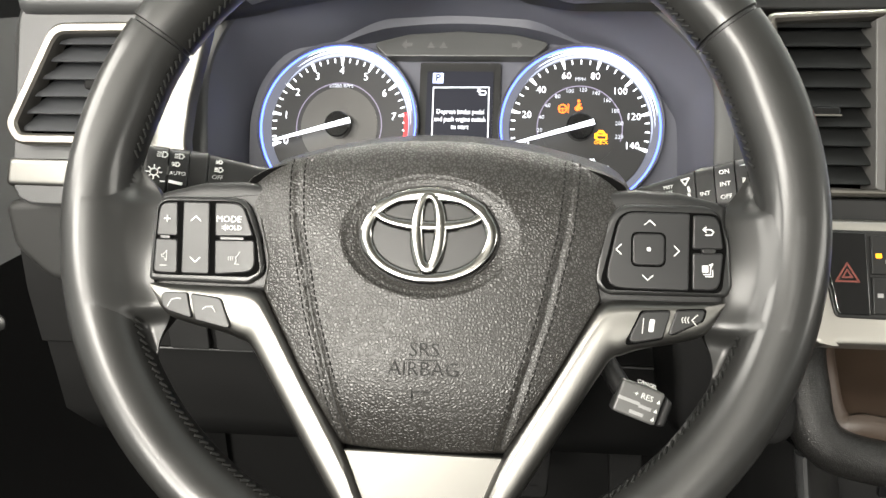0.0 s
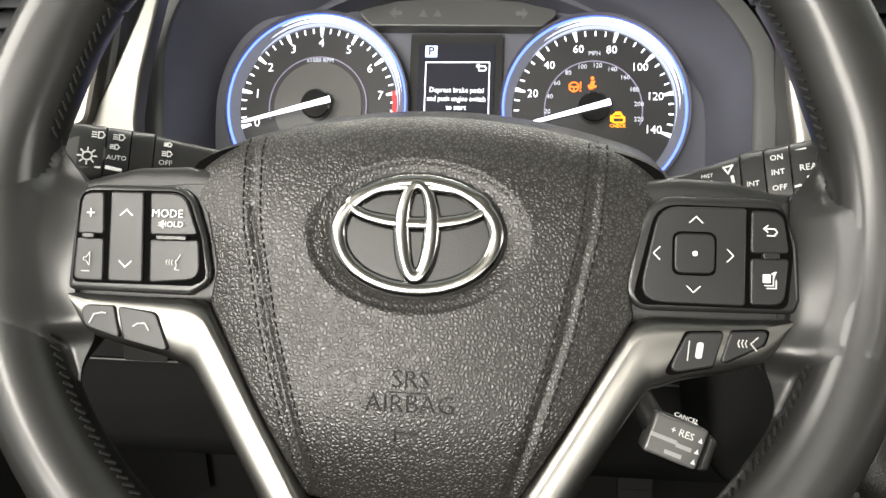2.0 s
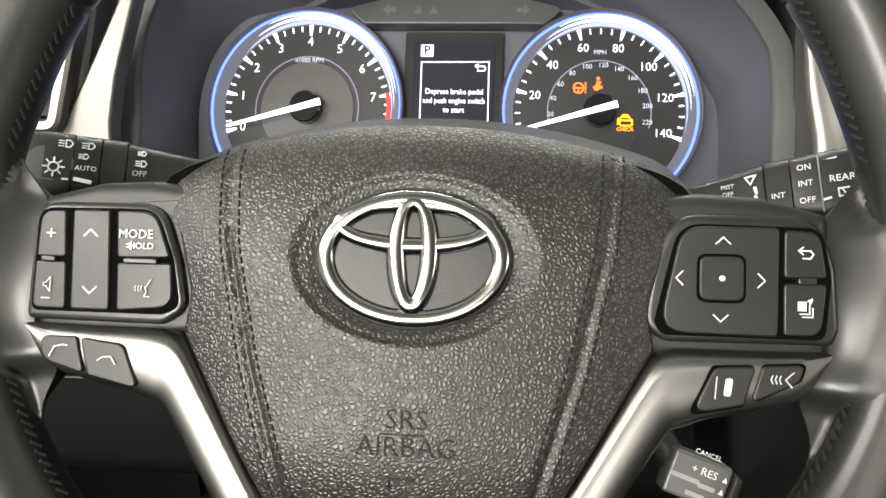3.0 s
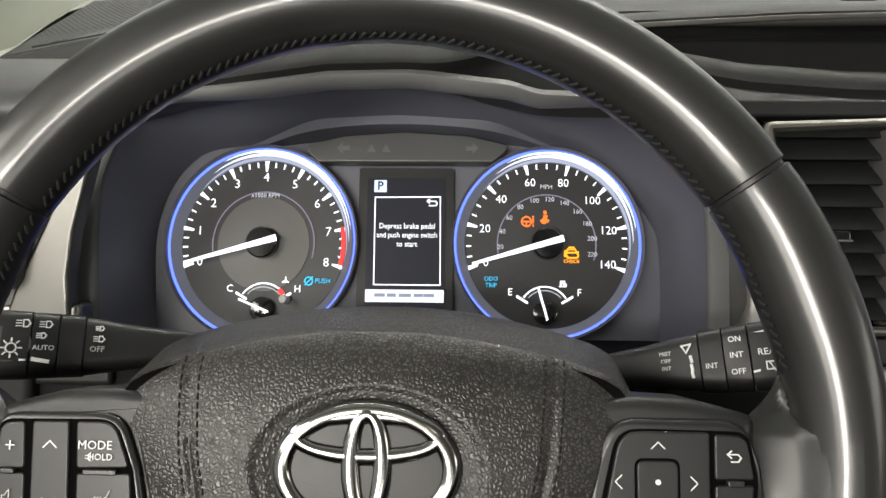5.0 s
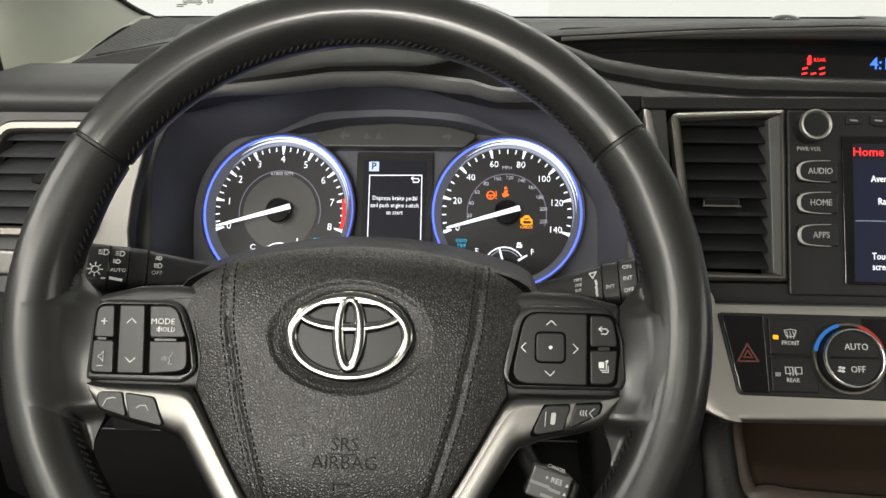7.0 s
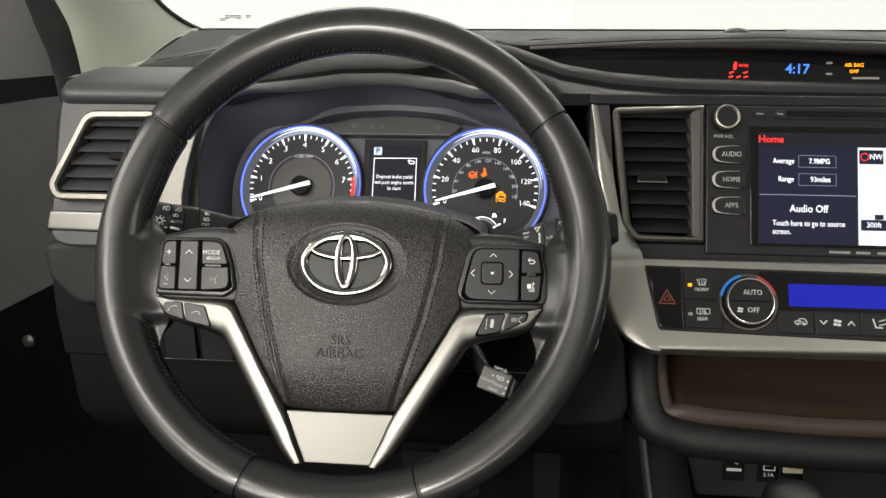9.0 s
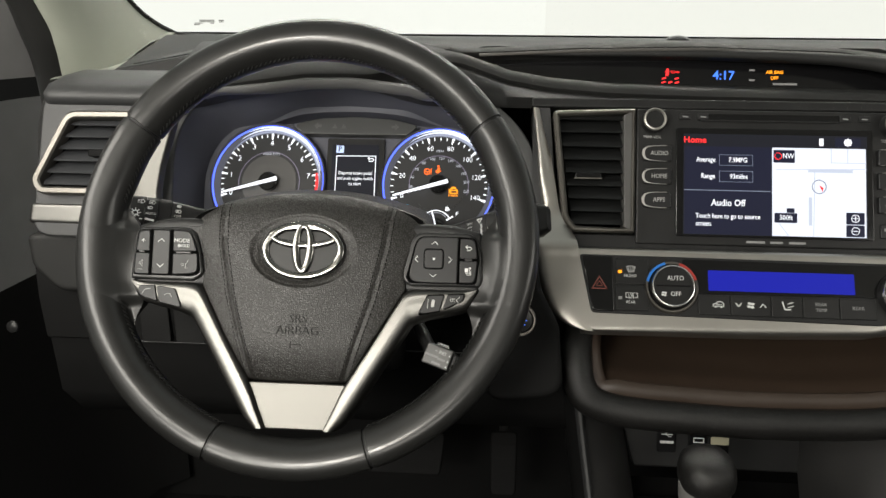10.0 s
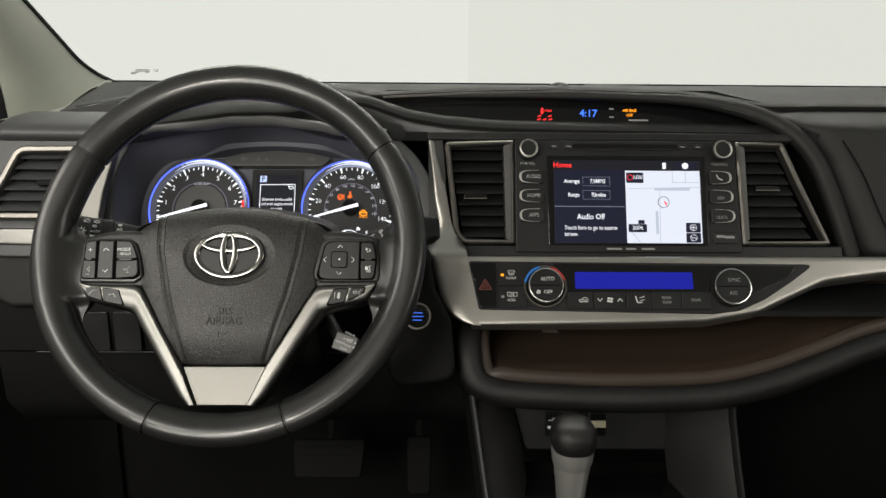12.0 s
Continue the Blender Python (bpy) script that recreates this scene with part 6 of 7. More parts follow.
for s, x0 in ((-1, 0.232), (1, 0.540)):
    pts = [(x0 + (0.021 if s < 0 else 0.008) * (0.64 - z) / 0.14, y, z) for y, z in ((0.495, 0.640), (0.490, 0.610), (0.470, 0.56), (0.44, 0.50), (0.40, 0.42), (0.36, 0.34))]
    part("edge_strip", sweep(pts, 0.0042, 0.008, 10, up=(0, 1, 0)), GREY_PANEL if s < 0 else SATIN_BLACK, console, "slim satin edge strip" if s < 0 else "")
    rows = [[(x, y, z), (x - s * 0.020, y + 0.02, z), (x - s * 0.045, y + 0.07, z), (x - s * 0.055, y + 0.12, z - 0.002)] for x, y, z in pts]
    part("side_panel", loft(rows, closed=False), CONSOLE_GREY, console, "smooth grey console side", smooth=60)
    rows = [[(x, y, z), (x + s * 0.012, y + 0.03, z), (x + s * 0.012, y + 0.25, z)] for x, y, z in pts]
    part("outer_side", loft(rows, closed=False), LOWER_BLACK, console, smooth=60)
usb_at = plane((0.37, 0.580, 0.555), 12)
part("port_panel", prism(rpoly([(-0.085, 0.05), (0.13, 0.05), (0.13, -0.030), (-0.062, -0.030)], 0.006), -0.01, 0.0, 0.002), SATIN_BLACK, console, "dark grey panel with charging ports", m=usb_at)
for i, x in enumerate((-0.0262, 0.0087, 0.0325)):
    p = part("port", box(x - 0.0105, x + 0.0105, -0.011, 0.020, -0.002, 0.004, 0.002, 0.001), GLOSS_BLACK, console, "black charging port cover", m=usb_at)
    if i == 0:
        part("port_mark", stroke([(x - 0.006, 0.0100), (x + 0.006, 0.0100)], 0.0010, 0.004, 0.0043, stroke([(x - 0.003, 0.0100), (x + 0.000, 0.0125), (x + 0.003, 0.0125)], 0.0008, 0.004, 0.0043, stroke([(x - 0.001, 0.0100), (x + 0.002, 0.0075), (x + 0.004, 0.0075)], 0.0008, 0.004, 0.0043, stroke([(x - 0.006, 0.0010), (x + 0.006, 0.0010)], 0.0030, 0.004, 0.0043)))), WHITE_PRINT, p)
    elif i == 1:
        part("port_mark", stroke([(x - 0.005, 0.0022), (x - 0.005, 0.0072), (x + 0.006, 0.0072), (x + 0.006, 0.0022), (x - 0.005, 0.0022)], 0.0010, 0.004, 0.0043), WHITE_PRINT, p)
        words("2.1A", 0.0056, WHITE_PRINT, p, x, -0.0028, 0.0041)
    else:
        part("port_tag", box(x - 0.010, x + 0.010, 0.0005, 0.0095, 0.0035, 0.0045, 0.001), node_mat("pale_tag", (0.55, 0.52, 0.36), 0.5), p, "pale printed port tag")
part("shift_plate", prism(rpoly([(0.27, 0.28), (0.52, 0.28), (0.51, 0.57), (0.28, 0.57)], 0.02), 0.480, 0.492, 0.004), GLOSS_BLACK, console, "dark shift plate")
part("console_floor", box(0.255, 0.535, -0.60, 0.62, 0.15, 0.482, 0.02), LOWER_BLACK, console)

lever = thing("gear_lever", Matrix.Translation((0.333, 0.392, 0.492)), "black leather gear lever with a satin silver collar", "gear lever")
part("shaft", lathe([(0.010, 0.0), (0.0125, 0.04), (0.0160, 0.085), (0.0192, 0.113), (0.0196, 0.119)], 32), LEVER_SILVER, lever, "tapered satin silver stem")
part("collar", lathe([(0.0190, 0.113), (0.0214, 0.119), (0.0226, 0.130), (0.0226, 0.134), (0.018, 0.136)], 32), LEVER_SILVER, lever, "bright silver collar")
part("knob", loft([[(r * 1.0 * math.copysign(abs(math.cos(a)) ** 0.8, math.cos(a)), 1.15 * r * math.copysign(abs(math.sin(a)) ** 0.8, math.sin(a)), z) for a in np.linspace(0, 2 * math.pi, 36, endpoint=False)] for r, z in ((0.0215, 0.1345), (0.0236, 0.139), (0.0240, 0.147), (0.0226, 0.156), (0.0178, 0.1625), (0.008, 0.1655))], cap0=True, cap1=True), LEATHER_SIDE, lever, "black leather knob", smooth=60)
part("boot", lathe([(0.045, -0.006), (0.040, 0.004), (0.026, 0.016), (0.014, 0.030)], 28), SOFT_BLACK, lever, "soft black gaiter")

# ---- lower dash on the driver's side ----
knee = thing("lower_dash_panel", Matrix.Identity(4), "dark lower dash panel under the steering wheel", "dash panel")
rows = []
for x in np.linspace(-0.352, 0.232, 26):
    rows.append([(x, y, z) for y, z in ((0.610, 0.776), (0.572, 0.787), (0.556, 0.785), (0.549, 0.772), (0.546, 0.72), (0.550, 0.672), (0.556, 0.668), (0.562, 0.60), (0.60, 0.555), (0.70, 0.53), (0.95, 0.52))])
part("bolster", loft(rows, closed=False), LOWER_BLACK, knee, smooth=50)
part("panel_joint", sweep([(x, 0.5490, 0.6705) for x in np.linspace(-0.30, 0.215, 20)], 0.0008, 0.0008, 6), GREY_PANEL, knee, "fine bright panel joint")
part("switch_blank", prism(rpoly([(-0.044, 0.024), (-0.012, 0.024), (-0.012, -0.026), (-0.044, -0.026)], 0.003), -0.01, 0.004, 0.001), SATIN_BLACK, knee, "blank switch cover", m=plane((-0.195, 0.546, 0.700), 0))
part("switch_blank", prism(rpoly([(-0.006, 0.024), (0.026, 0.024), (0.026, -0.026), (-0.006, -0.026)], 0.003), -0.01, 0.004, 0.001), SATIN_BLACK, knee, "blank switch cover", m=plane((-0.195, 0.546, 0.700), 0))
part("end_cover", prism(rpoly([(-0.065, 0.025, 0.01), (0.055, 0.030, 0.01), (0.045, -0.035, 0.02), (-0.035, -0.038, 0.03), (-0.062, -0.010, 0.02)], 0.02, 6), -0.02, 0.010, 0.006, 4), SOFT_BLACK, knee, "rounded dark cover by the door", m=plane((-0.288, 0.548, 0.768), 5))
start_at = plane((0.168, 0.470, 0.744), 20)
part("ignition_panel", prism(rpoly([(-0.045, 0.075, 0.01), (0.012, 0.080, 0.01), (0.020, 0.03, 0.02), (0.038, -0.005, 0.02), (0.044, -0.070, 0.02), (-0.030, -0.080, 0.02)], 0.01, 5), -0.08, -0.004, 0.006, 4), LOWER_BLACK, knee, "panel beside the column", m=start_at)
for k in range(5):
    part("grille_slot", stroke([(0.004, -0.090 - 0.005 * k), (0.026, -0.090 - 0.005 * k)], 0.0022, 0.000, 0.003), GREY_PANEL, knee, m=plane((0.145, 0.548, 0.745), 0))
start = thing("start_button", start_at, "round black start button with chrome ring and blue letters", "button")
part("button", lathe([(0.0125, -0.008), (0.0125, 0.004), (0.0115, 0.0055), (0.0003, 0.0050)], 36), GLOSS_BLACK, start)
part("chrome_ring", lathe([(0.0155, -0.008), (0.0155, 0.002), (0.0148, 0.0045), (0.0130, 0.0045), (0.0126, 0.001)], 36, caps=False), VENT_SILVER, start)
for y, w in ((0.0035, 0.010), (-0.0005, 0.012), (-0.0045, 0.009)):
    part("caption_bar", stroke([(-w / 2, y), (w / 2, y)], 0.0012, 0.0052, 0.0058), LED_START, start)

# ---- stalks ----
def stalk(name, root, tip, label):
    root, tip = Vector(root), Vector(tip)
    ax = (tip - root).normalized()
    face = Vector((0, -0.80, 0.60))
    face = (face - ax * face.dot(ax)).normalized()
    upv = face.cross(ax)
    if upv.z < 0:
        upv = -upv
    m = Matrix((ax if tip.x > root.x else -ax, upv, face)).transposed().to_4x4()
    m.translation = root
    s = 1 if tip.x > root.x else -1
    L = (tip - root).length
    t = thing(name, m, label, "control stalk")

    def piece(pname, spans, mat):
        loops = []
        for x, h, d in spans:
            sec = rpoly([(-h, -d), (h, -d), (h, d), (-h, d)], min(h, d) * 0.8, 6)
            loops.append([(s * x * L, yy, zz) for yy, zz in sec])
        return part(pname, loft(loops, cap0=True, cap1=True), mat, t)

    piece("arm", ((-0.75, 0.0050, 0.0045), (-0.10, 0.0065, 0.0055), (0.22, 0.0098, 0.0075), (0.49, 0.0138, 0.0090)), SATIN_BLACK)
    piece("sleeve", ((0.495, 0.0140, 0.0092), (0.50, 0.0145, 0.0096), (0.60, 0.0150, 0.0098)), SATIN_BLACK)
    piece("collar", ((0.606, 0.0148, 0.0094), (0.61, 0.0151, 0.0096), (0.715, 0.0155, 0.0096)), BUTTON)
    piece("end_knob", ((0.722, 0.0153, 0.0094), (0.726, 0.0158, 0.0097), (0.84, 0.0162, 0.0096), (1.0, 0.0150, 0.0085), (1.08, 0.0110, 0.0055)), SATIN_BLACK)
    return t, s, L


def lamp_mark(t, x, y, z, k=1.0):
    bm = stroke([(x, y + 0.0017 * k), (x + 0.0018 * k, y + 0.0017 * k), (x + 0.0030 * k, y), (x + 0.0018 * k, y - 0.0017 * k), (x, y - 0.0017 * k), (x, y + 0.0017 * k)], 0.0005, z, z + 0.0006)
    for q in (-1, 0, 1):
        stroke([(x - 0.0030 * k, y + 0.0013 * q * k), (x - 0.0009 * k, y + 0.0013 * q * k)], 0.0004, z, z + 0.0006, bm)
    part("lamp_mark", bm, WHITE_PRINT, t)


light_stalk, s, L = stalk("light_stalk", (-0.1145, 0.4892, 0.8271), (-0.211, 0.4586, 0.8432), "black headlight stalk with white symbols")
F = 0.0097
sx0, sy0 = -L * 0.795, -0.0030
bm = stroke(ring_line(sx0, sy0, 0.0022, 14), 0.0006, F, F + 0.0006)
for q in range(8):
    c, sn = math.cos(q * math.pi / 4), math.sin(q * math.pi / 4)
    stroke([(sx0 + 0.0031 * c, sy0 + 0.0031 * sn), (sx0 + 0.0044 * c, sy0 + 0.0044 * sn)], 0.0006, F, F + 0.0006, bm)
part("sun_mark", bm, WHITE_PRINT, light_stalk)
part("grip_inlay", prism(ellipse(-L * 0.815, -0.0010, 0.0105, 0.0085, 28), 0.0, F - 0.0001), node_mat("grey_inlay", (0.05, 0.05, 0.048), 0.4), light_stalk, "lighter grey finger inlay")
lamp_mark(light_stalk, -L * 0.755, 0.0088, F - 0.0004)
lamp_mark(light_stalk, -L * 0.660, 0.0085, F - 0.0004, 0.9)
lamp_mark(light_stalk, -L * 0.675, 0.0030, F, 0.7)
lamp_mark(light_stalk, -L * 0.430, 0.0020, F - 0.0005, 0.8)
lamp_mark(light_stalk, -L * 0.430, 0.0072, F - 0.0008, 0.6)
words("AUTO", 0.0034, WHITE_PRINT, light_stalk, -L * 0.662, -0.0028, F + 0.0001)
part("caption_bar", stroke([(-L * 0.70, -0.0082), (-L * 0.64, -0.0092)], 0.0018, F - 0.0004, F + 0.0002), WHITE_PRINT, light_stalk)
words("OFF", 0.0038, KEY_PRINT, light_stalk, -L * 0.435, -0.0030, F - 0.0002)
part("dash_mark", stroke([(-L * 0.752, -0.0086), (-L * 0.733, -0.0086)], 0.0008, F - 0.0002, F + 0.0004), WHITE_PRINT, light_stalk)
wiper_stalk, s, L = stalk("wiper_stalk", (0.0927, 0.4874, 0.8182), (0.1827, 0.4586, 0.845), "black wiper stalk with white lettering")
words("REAR", 0.0043, WHITE_PRINT, wiper_stalk, L * 0.805, 0.0008, F + 0.0002)
part("rear_mark", stroke([(L * 0.785, -0.0072), (L * 0.785, -0.0038), (L * 0.845, -0.0038), (L * 0.845, -0.0072), (L * 0.785, -0.0072)], 0.0006, F, F + 0.0006, stroke([(L * 0.80, -0.0042), (L * 0.82, -0.0080)], 0.0005, F, F + 0.0006)), WHITE_PRINT, wiper_stalk)
part("washer_mark", stroke([(L * 0.74, 0.0098), (L * 0.765, 0.0075), (L * 0.79, 0.0104), (L * 0.74, 0.0098)], 0.0006, F - 0.0014, F - 0.0002), WHITE_PRINT, wiper_stalk)
for txt, y in (("ON", 0.0078), ("INT", 0.0005), ("OFF", -0.0072)):
    words(txt, 0.0037, WHITE_PRINT, wiper_stalk, L * 0.660, y, F)
part("dash_mark", stroke([(L * 0.728, -0.0078), (L * 0.750, -0.0074)], 0.0010, F - 0.0002, F + 0.0004), WHITE_PRINT, wiper_stalk)
words("INT", 0.0035, WHITE_PRINT, wiper_stalk, L * 0.545, -0.0036, F + 0.0003)
part("wiper_mark", stroke([(L * 0.415, 0.0070), (L * 0.435, 0.0036), (L * 0.460, 0.0076), (L * 0.415, 0.0070)], 0.0006, F - 0.0012, F + 0.0001), WHITE_PRINT, wiper_stalk)
for y in (0.0005, -0.0035, -0.0068):
    part("dash_mark", stroke([(L * 0.453, y + 0.001), (L * 0.456, y - 0.001)], 0.0014, F - 0.0012, F + 0.0001), WHITE_PRINT, wiper_stalk)
for txt, y in (("MIST", 0.0040), ("OFF", 0.0005), ("INT", -0.0030)):
    words(txt, 0.0027, WHITE_PRINT, wiper_stalk, L * 0.335, y, F - 0.0008)

cruise = thing("cruise_stalk", plane((0.1000, 0.381, 0.7440), 26, -19) @ Matrix.Scale(0.82, 4), "black cruise control stalk with grey printed face", "control stalk")
part("body", prism(rpoly([(-0.018, 0.0108), (0.0105, 0.0108), (0.0105, -0.0108), (-0.018, -0.0108)], 0.002, 4), -0.016, 0.0, 0.0015), node_mat("grey_stalk_face", (0.075, 0.075, 0.073), 0.30, mottle=0.1), cruise, "grey printed face")
part("end_cap", prism(rpoly([(0.0112, 0.0095), (0.0165, 0.0070, 0.003), (0.0165, -0.0090, 0.003), (0.0112, -0.0105)], 0.001, 4), -0.015, 0.0005, 0.002), SATIN_BLACK, cruise)
part("arm", sweep([(-0.010, 0, -0.012), (-0.045, 0.030, -0.030), (-0.075, 0.05, -0.05)], 0.007, 0.007, 12), SATIN_BLACK, cruise)
words("+ RES", 0.0052, WHITE_PRINT, cruise, -0.0020, 0.0045, 0.0001)
for y in (0.0045, -0.0015, -0.0070):
    part("arrow_mark", prism([(0.0068, y - 0.0012), (0.0092, y - 0.0012), (0.0080, y + 0.0014)], 0.0, 0.0003), WHITE_PRINT, cruise)
for x, y, w in ((-0.010, -0.001, 0.012), (0.001, -0.002, 0.006), (-0.003, -0.0072, 0.007)):
    part("caption_bar", stroke([(x - w / 2, y), (x + w / 2, y)], 0.0022, 0.0, 0.0002), DIM_PRINT, cruise)
words("CANCEL", 0.0034, WHITE_PRINT, cruise, -0.002, 0.0125, -0.003)

# ---- footwell ----
def pedal(name, x, y, z, w, h, label):
    t = thing(name, plane((x, y, z), 35), label, "pedal")
    part("pad", prism(rpoly([(-w, h), (w, h), (w * 0.9, -h), (-w * 0.9, -h)], 0.008, 4), -0.008, 0.0, 0.003), LOWER_BLACK, t)
    for k in range(4):
        part("rib", stroke([(-w * 0.7, h * (0.6 - 0.4 * k)), (w * 0.7, h * (0.6 - 0.4 * k))], 0.004, -0.001, 0.002), LOWER_BLACK, t)
    part("arm", sweep([(0, h * 0.5, -0.006), (0, h + 0.06, -0.03), (0, h + 0.16, -0.02)], 0.007, 0.005, 10), SATIN_BLACK, t)
    return t


pedal("brake_pedal", 0.022, 0.760, 0.412, 0.058, 0.030, "black rubber brake pedal in the footwell")
pedal("accelerator_pedal", 0.165, 0.770, 0.395, 0.020, 0.045, "narrow black accelerator pedal")

# ---- shell of the car ----
solo("floor", box(-0.75, 1.45, -2.3, 1.05, 0.12, 0.15, 0.01), CARPET, "dark carpeted car floor", "floor", kind="structure")
solo("wall_front", box(-0.75, 1.45, 1.0, 1.05, 0.15, 0.97, 0.01), CARPET, "dark bulkhead behind the dashboard", "wall", kind="structure")
HEADLINER = node_mat("headliner", (0.30, 0.30, 0.27), 0.9, grain=0.5, grain_scale=600)
solo("ceiling", box(-0.62, 1.34, -2.3, 0.16, 1.42, 1.46, 0.02), HEADLINER, "plain grey headliner", "ceiling", kind="structure")
solo("wall_left", box(-0.70, -0.66, -2.3, 1.0, 0.15, 0.70, 0.01), LOWER_BLACK, "dark sill beside the open driver's door", "wall", kind="structure")
solo("wall_right", box(1.34, 1.38, -2.3, 1.0, 0.15, 1.02, 0.01), LOWER_BLACK, "dark passenger door panel", "wall", kind="structure")
solo("wall_back", box(-0.75, 1.45, -2.34, -2.30, 0.15, 0.95, 0.01), GREY_PANEL, "dark rear end of the cabin", "wall", kind="structure")

# windscreen pillar
edge = spline([(-0.343, 0.960, 0.986), (-0.360, 0.936, 1.000), (-0.371, 0.900, 1.021), (-0.377, 0.840, 1.060), (-0.385, 0.740, 1.122), (-0.400, 0.600, 1.208), (-0.430, 0.300, 1.390)], 6)
rear = spline([(-0.402, 0.740, 0.928), (-0.401, 0.735, 0.950), (-0.400, 0.728, 0.975), (-0.402, 0.715, 1.010), (-0.412, 0.660, 1.080), (-0.440, 0.520, 1.170), (-0.49, 0.260, 1.360)], 6)
rows = []
for e, f in zip(edge, rear):
    e, f = Vector(e), Vector(f)
    row = [e + Vector((-0.006, 0.02, -0.006)), e]
    for t in (0.08, 0.2, 0.35, 0.5, 0.65, 0.8, 0.92):
        row.append(e.lerp(f, t) + Vector((0.018, -0.030, -0.004)) * math.sin(math.pi * t) ** 0.8)
    row += [f, f + Vector((-0.012, 0.02, 0))]
    rows.append([tuple(p) for p in row])
foot = [Vector(p) for p in ((-0.312, 0.866, 0.985), (-0.316, 0.850, 0.9835), (-0.318, 0.815, 0.979), (-0.317, 0.778, 0.971), (-0.312, 0.730, 0.961), (-0.308, 0.690, 0.951), (-0.315, 0.674, 0.949), (-0.330, 0.669, 0.948), (-0.352, 0.668, 0.946), (-0.380, 0.672, 0.942), (-0.390, 0.690, 0.940))]
rows.insert(0, [tuple(p) for p in foot])
rows.insert(1, [tuple(p.lerp(Vector(q), 0.35) + Vector((0.004, -0.004, 0.006))) for p, q in zip(foot, rows[1])])
solo("pillar_trim", loft(rows, closed=False), TRIM_GREY, "grey windscreen pillar trim", "pillar trim", smooth=60)

# corner of the dash top beside the pillar
corner = thing("dash_corner_panel", Matrix.Identity(4), "grey perforated speaker panel with a slim vent at the dash corner", "speaker panel")
quad = [(-0.312, 0.690, 0.9515), (-0.180, 0.708, 0.975), (-0.186, 0.872, 0.9895), (-0.319, 0.866, 0.9862)]
mid = sum((Vector(q) for q in quad), Vector()) / 4
part("panel", loft([[(x, y, z - 0.01) for x, y, z in quad], quad, [tuple(mid.lerp(Vector(q), 0.96) + Vector((0, 0, 0.0015))) for q in quad]], cap1=True, cap0=True), SOFT_BLACK, corner, smooth=0)
bm = bmesh.new()
q0, q1, q2, q3 = [mid.lerp(Vector(q), 0.90) + Vector((0, 0, 0.0017)) for q in quad]
for iu in range(26):
    for iv in range(34):
        u, v = (iu + 0.5 * (iv % 2)) / 26, 0.25 + 0.75 * iv / 34
        c = q0.lerp(q1, u).lerp(q3.lerp(q2, u), v)
        bm.faces.new([bm.verts.new(c + Vector((0.0005 * math.cos(k * math.pi / 3), 0.0006 * math.sin(k * math.pi / 3), 0.0003 * math.sin(k * math.pi / 3)))) for k in range(6)])
part("perforation", bm, LOWER_BLACK, corner, "fine rows of dark speaker holes", smooth=0, kind="stuff")
slot = [Vector(quad[0]).lerp(Vector(quad[1]), u) + Vector((0, 0.022, 0.0038)) for u in np.linspace(0.12, 0.78, 12)]
part("vent_slot", sweep([tuple(p) for p in slot], 0.0050, 0.0014, 8), GLOSS_BLACK, corner, "slim dark window vent")
part("vent_edge", sweep([tuple(p + Vector((0, 0.0062, 0.0004))) for p in slot], 0.0012, 0.0012, 8), GREY_PANEL, corner, "thin raised edge of the vent")

# door on the driver's side
door = thing("car_door", Matrix.Identity(4), "dark driver's door with grey window surround", "car door")
door_line = [(-0.405 - 0.02 * k, 0.98 - 0.02 * k) for k in range(3)] + [(-0.50 - 0.02 * k, 0.80 - 0.25 * k) for k in range(3)]
DOOR_GREY = node_mat("door_panel_plastic", (0.20, 0.203, 0.206), 0.55, grain=0.4, grain_scale=1300, mottle=0.15, spec=0.35)
part("door_panel", loft([[(x, y, z) for z in (0.66, 0.70, 0.87, 0.905)] for x, y in door_line], closed=False), DOOR_GREY, door, "dark grey upper door panel")
part("door_pocket", loft([[(x + 0.003, y, z) for z in (0.20, 0.45, 0.655, 0.664)] for x, y in door_line], closed=False), LOWER_BLACK, door, "black lower door panel")
part("seal", sweep(spline([(-0.452, 0.82, 0.86), (-0.443, 0.80, 0.93), (-0.432, 0.76, 0.99), (-0.432, 0.70, 1.07), (-0.466, 0.50, 1.24)], 5), 0.027, 0.020, 12), SOFT_BLACK, door, "black rubber door seal")
part("mirror_sail", prism([(0.0, 0.0), (0.60, 0.0), (0.60, 0.30), (0.25, 0.24)], 0.0, 0.01), node_mat("dull_grey_paint", (0.16, 0.158, 0.158), 0.5), door, "grey panel in the window corner", m=Matrix(((-0.30, 0, 0.95, -0.455), (-0.95, 0, -0.30, 0.86), (0, 1, 0, 0.935), (0, 0, 0, 1))))
part("pull_handle", lathe([(0.007, 0), (0.007, 0.003), (0.004, 0.005)], 20), SATIN_BLACK, door, "small chrome door catch", m=plane((-0.425, 0.60, 0.66), 10))

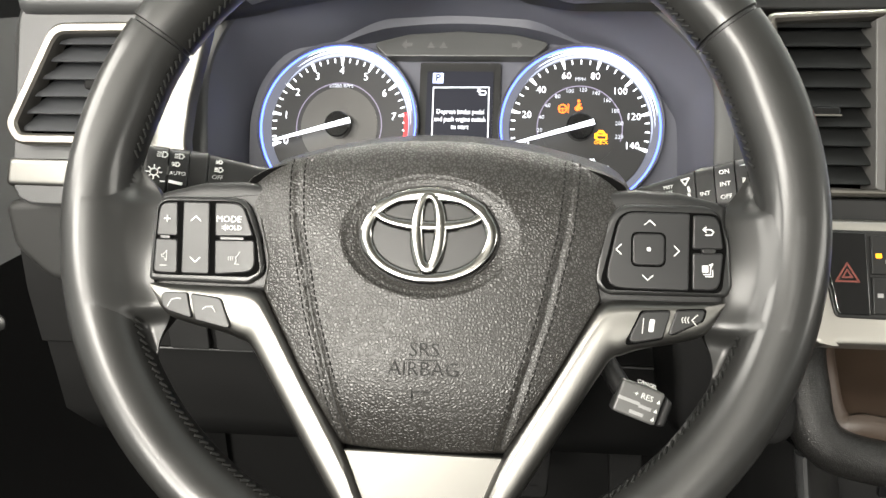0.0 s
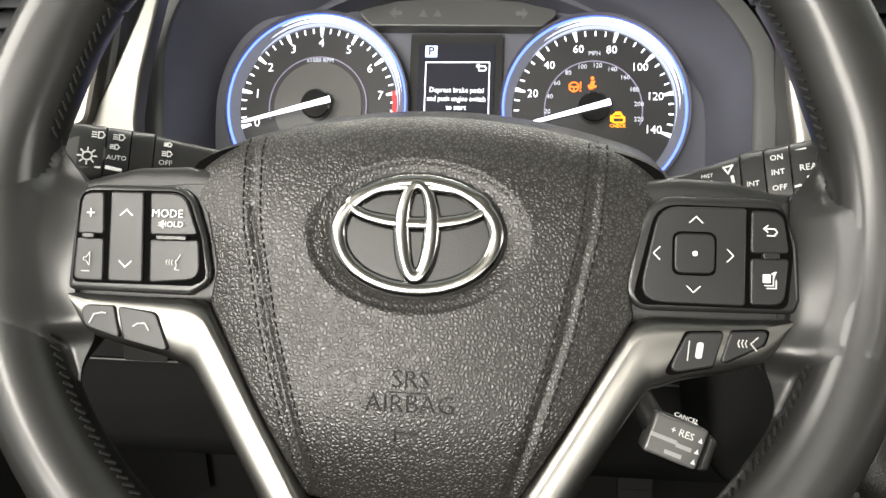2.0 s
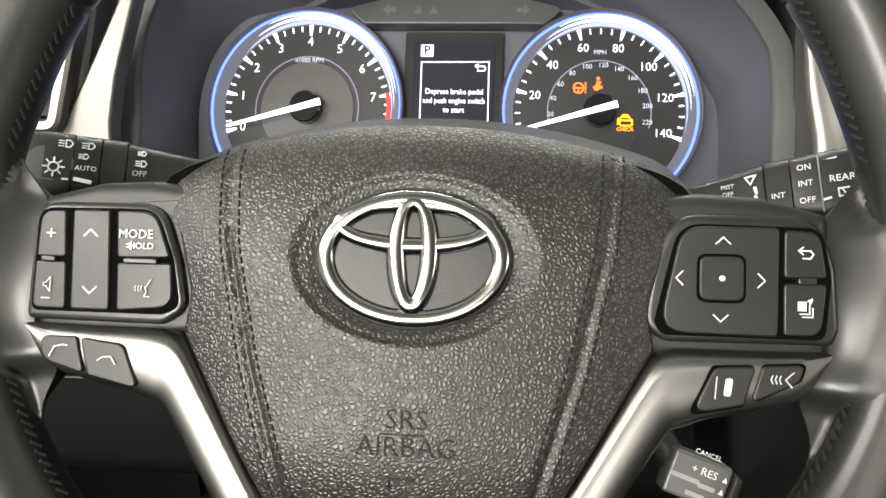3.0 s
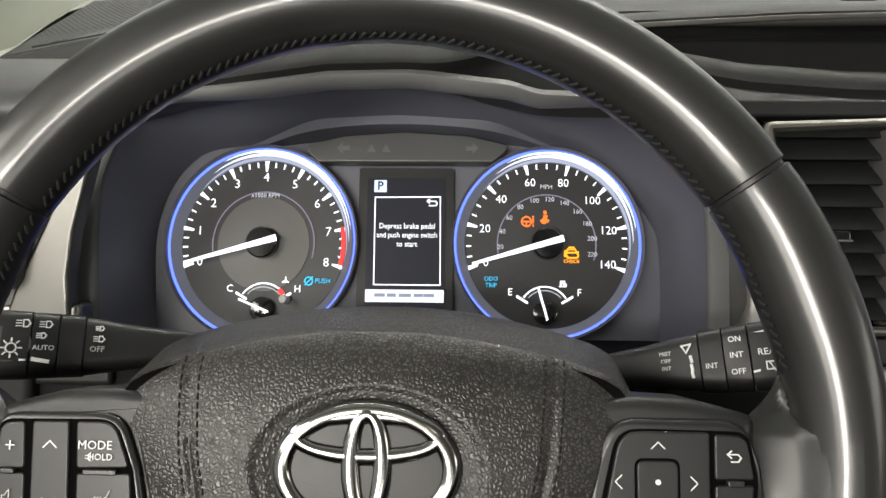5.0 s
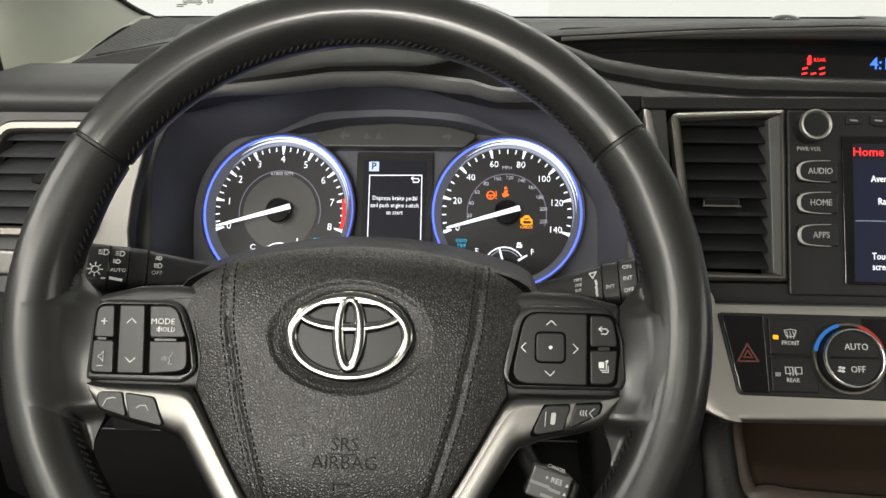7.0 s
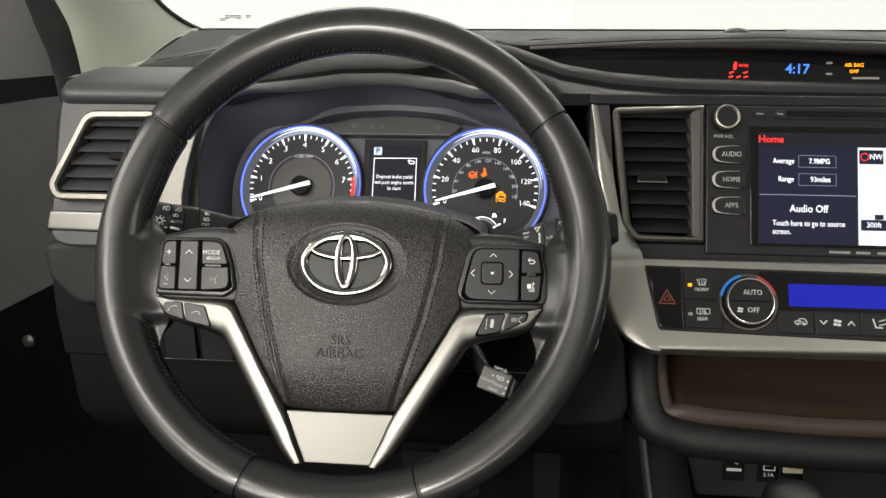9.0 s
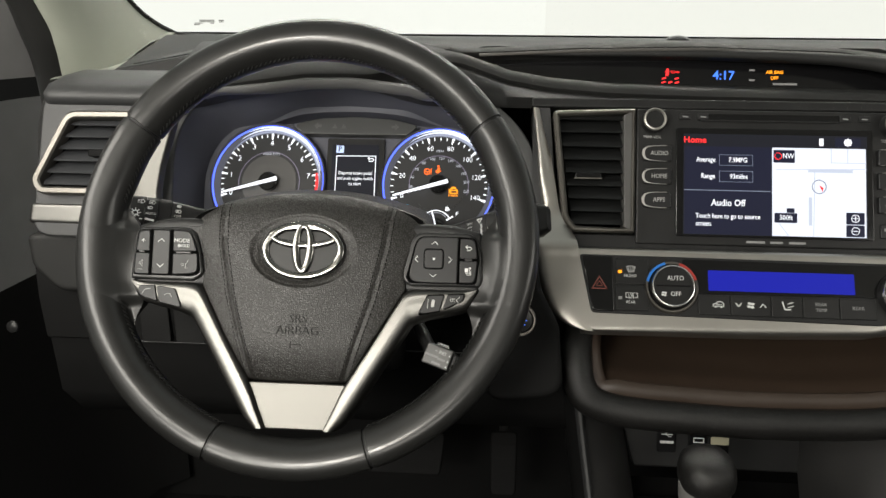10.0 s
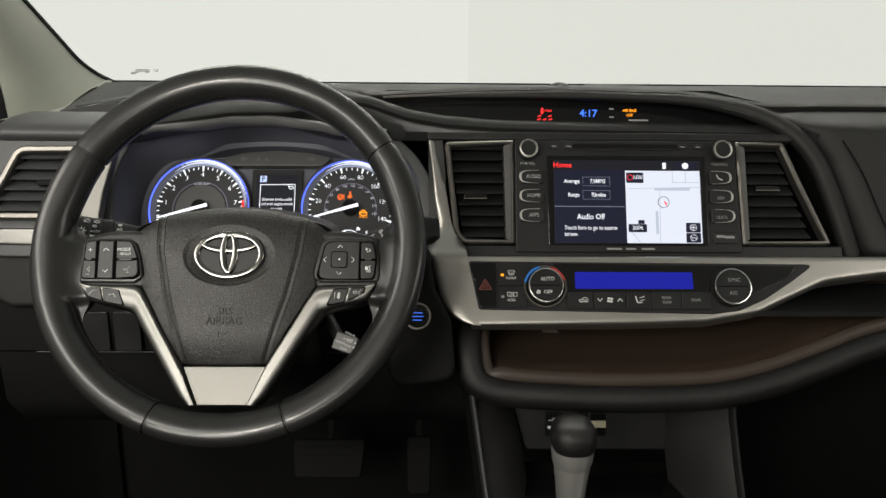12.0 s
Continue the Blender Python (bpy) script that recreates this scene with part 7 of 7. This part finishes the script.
# windscreen
glass_pts = [(-0.42, 0.975, 0.975), (1.18, 0.975, 0.975), (1.12, 0.22, 1.44), (-0.44, 0.22, 1.44)]
ws = thing("windscreen", Matrix.Identity(4), "clear windscreen with black edge and printed maker's mark", "windscreen")
g = part("pane", loft([glass_pts, [(x, y + 0.003, z + 0.004) for x, y, z in glass_pts]], cap0=True, cap1=True), GLASS, ws, smooth=0)
g.visible_shadow = False
part("edge_band", loft([[(x, 0.978, 0.981), (x, 0.966, 0.989)] for x in (-0.42, 0.4, 1.18)], closed=False), FRIT, ws, "black printed edge of the glass")
corner_line = [tuple(p) for p in edge[:34]][::-1] + [(-0.325, 0.968, 0.9835), (-0.29, 0.972, 0.9825), (-0.20, 0.974, 0.9825)]
part("corner_seal", sweep([(x + 0.002, y - 0.004, z) for x, y, z in corner_line], 0.0035, 0.0035, 8), FRIT, ws, "black seal round the corner of the glass")
mm = plane((-0.285, 0.935, 1.004), 58)
for x, y, w in ((-0.005, 0.0055, 0.014), (0.006, 0.0055, 0.005), (0.020, 0.0055, 0.006), (-0.006, 0.0015, 0.009), (0.005, 0.0015, 0.011), (0.021, 0.0015, 0.004), (-0.015, -0.0025, 0.004), (-0.009, -0.0025, 0.005), (0.008, -0.0025, 0.004), (-0.013, -0.0065, 0.006)):
    part("print_bar", stroke([(x - w / 2, y), (x + w / 2, y)], 0.0020, -0.001, -0.0006), node_mat("dull_grey_print", (0.16, 0.16, 0.15), 1.0, spec=0.0), ws, m=mm)

# booth outside; its walls glow in place of being lit
SEAM = 0.391
solo("backdrop", loft([[(-6, 4.2, -1.5), (SEAM, 4.2, -1.5)], [(-6, 4.2, 4.5), (SEAM, 4.2, 4.5)]], closed=False), BOOTH_GLOW, "plain white booth wall that glows by itself", "backdrop", kind="structure", smooth=0)
solo("backdrop", loft([[(SEAM, 4.2, -1.5), (8, 3.6, -1.5)], [(SEAM, 4.2, 4.5), (8, 3.6, 4.5)]], closed=False), BOOTH_SIDE_GLOW, "plain off-white booth wall panel that glows by itself", "backdrop", kind="structure", smooth=0)
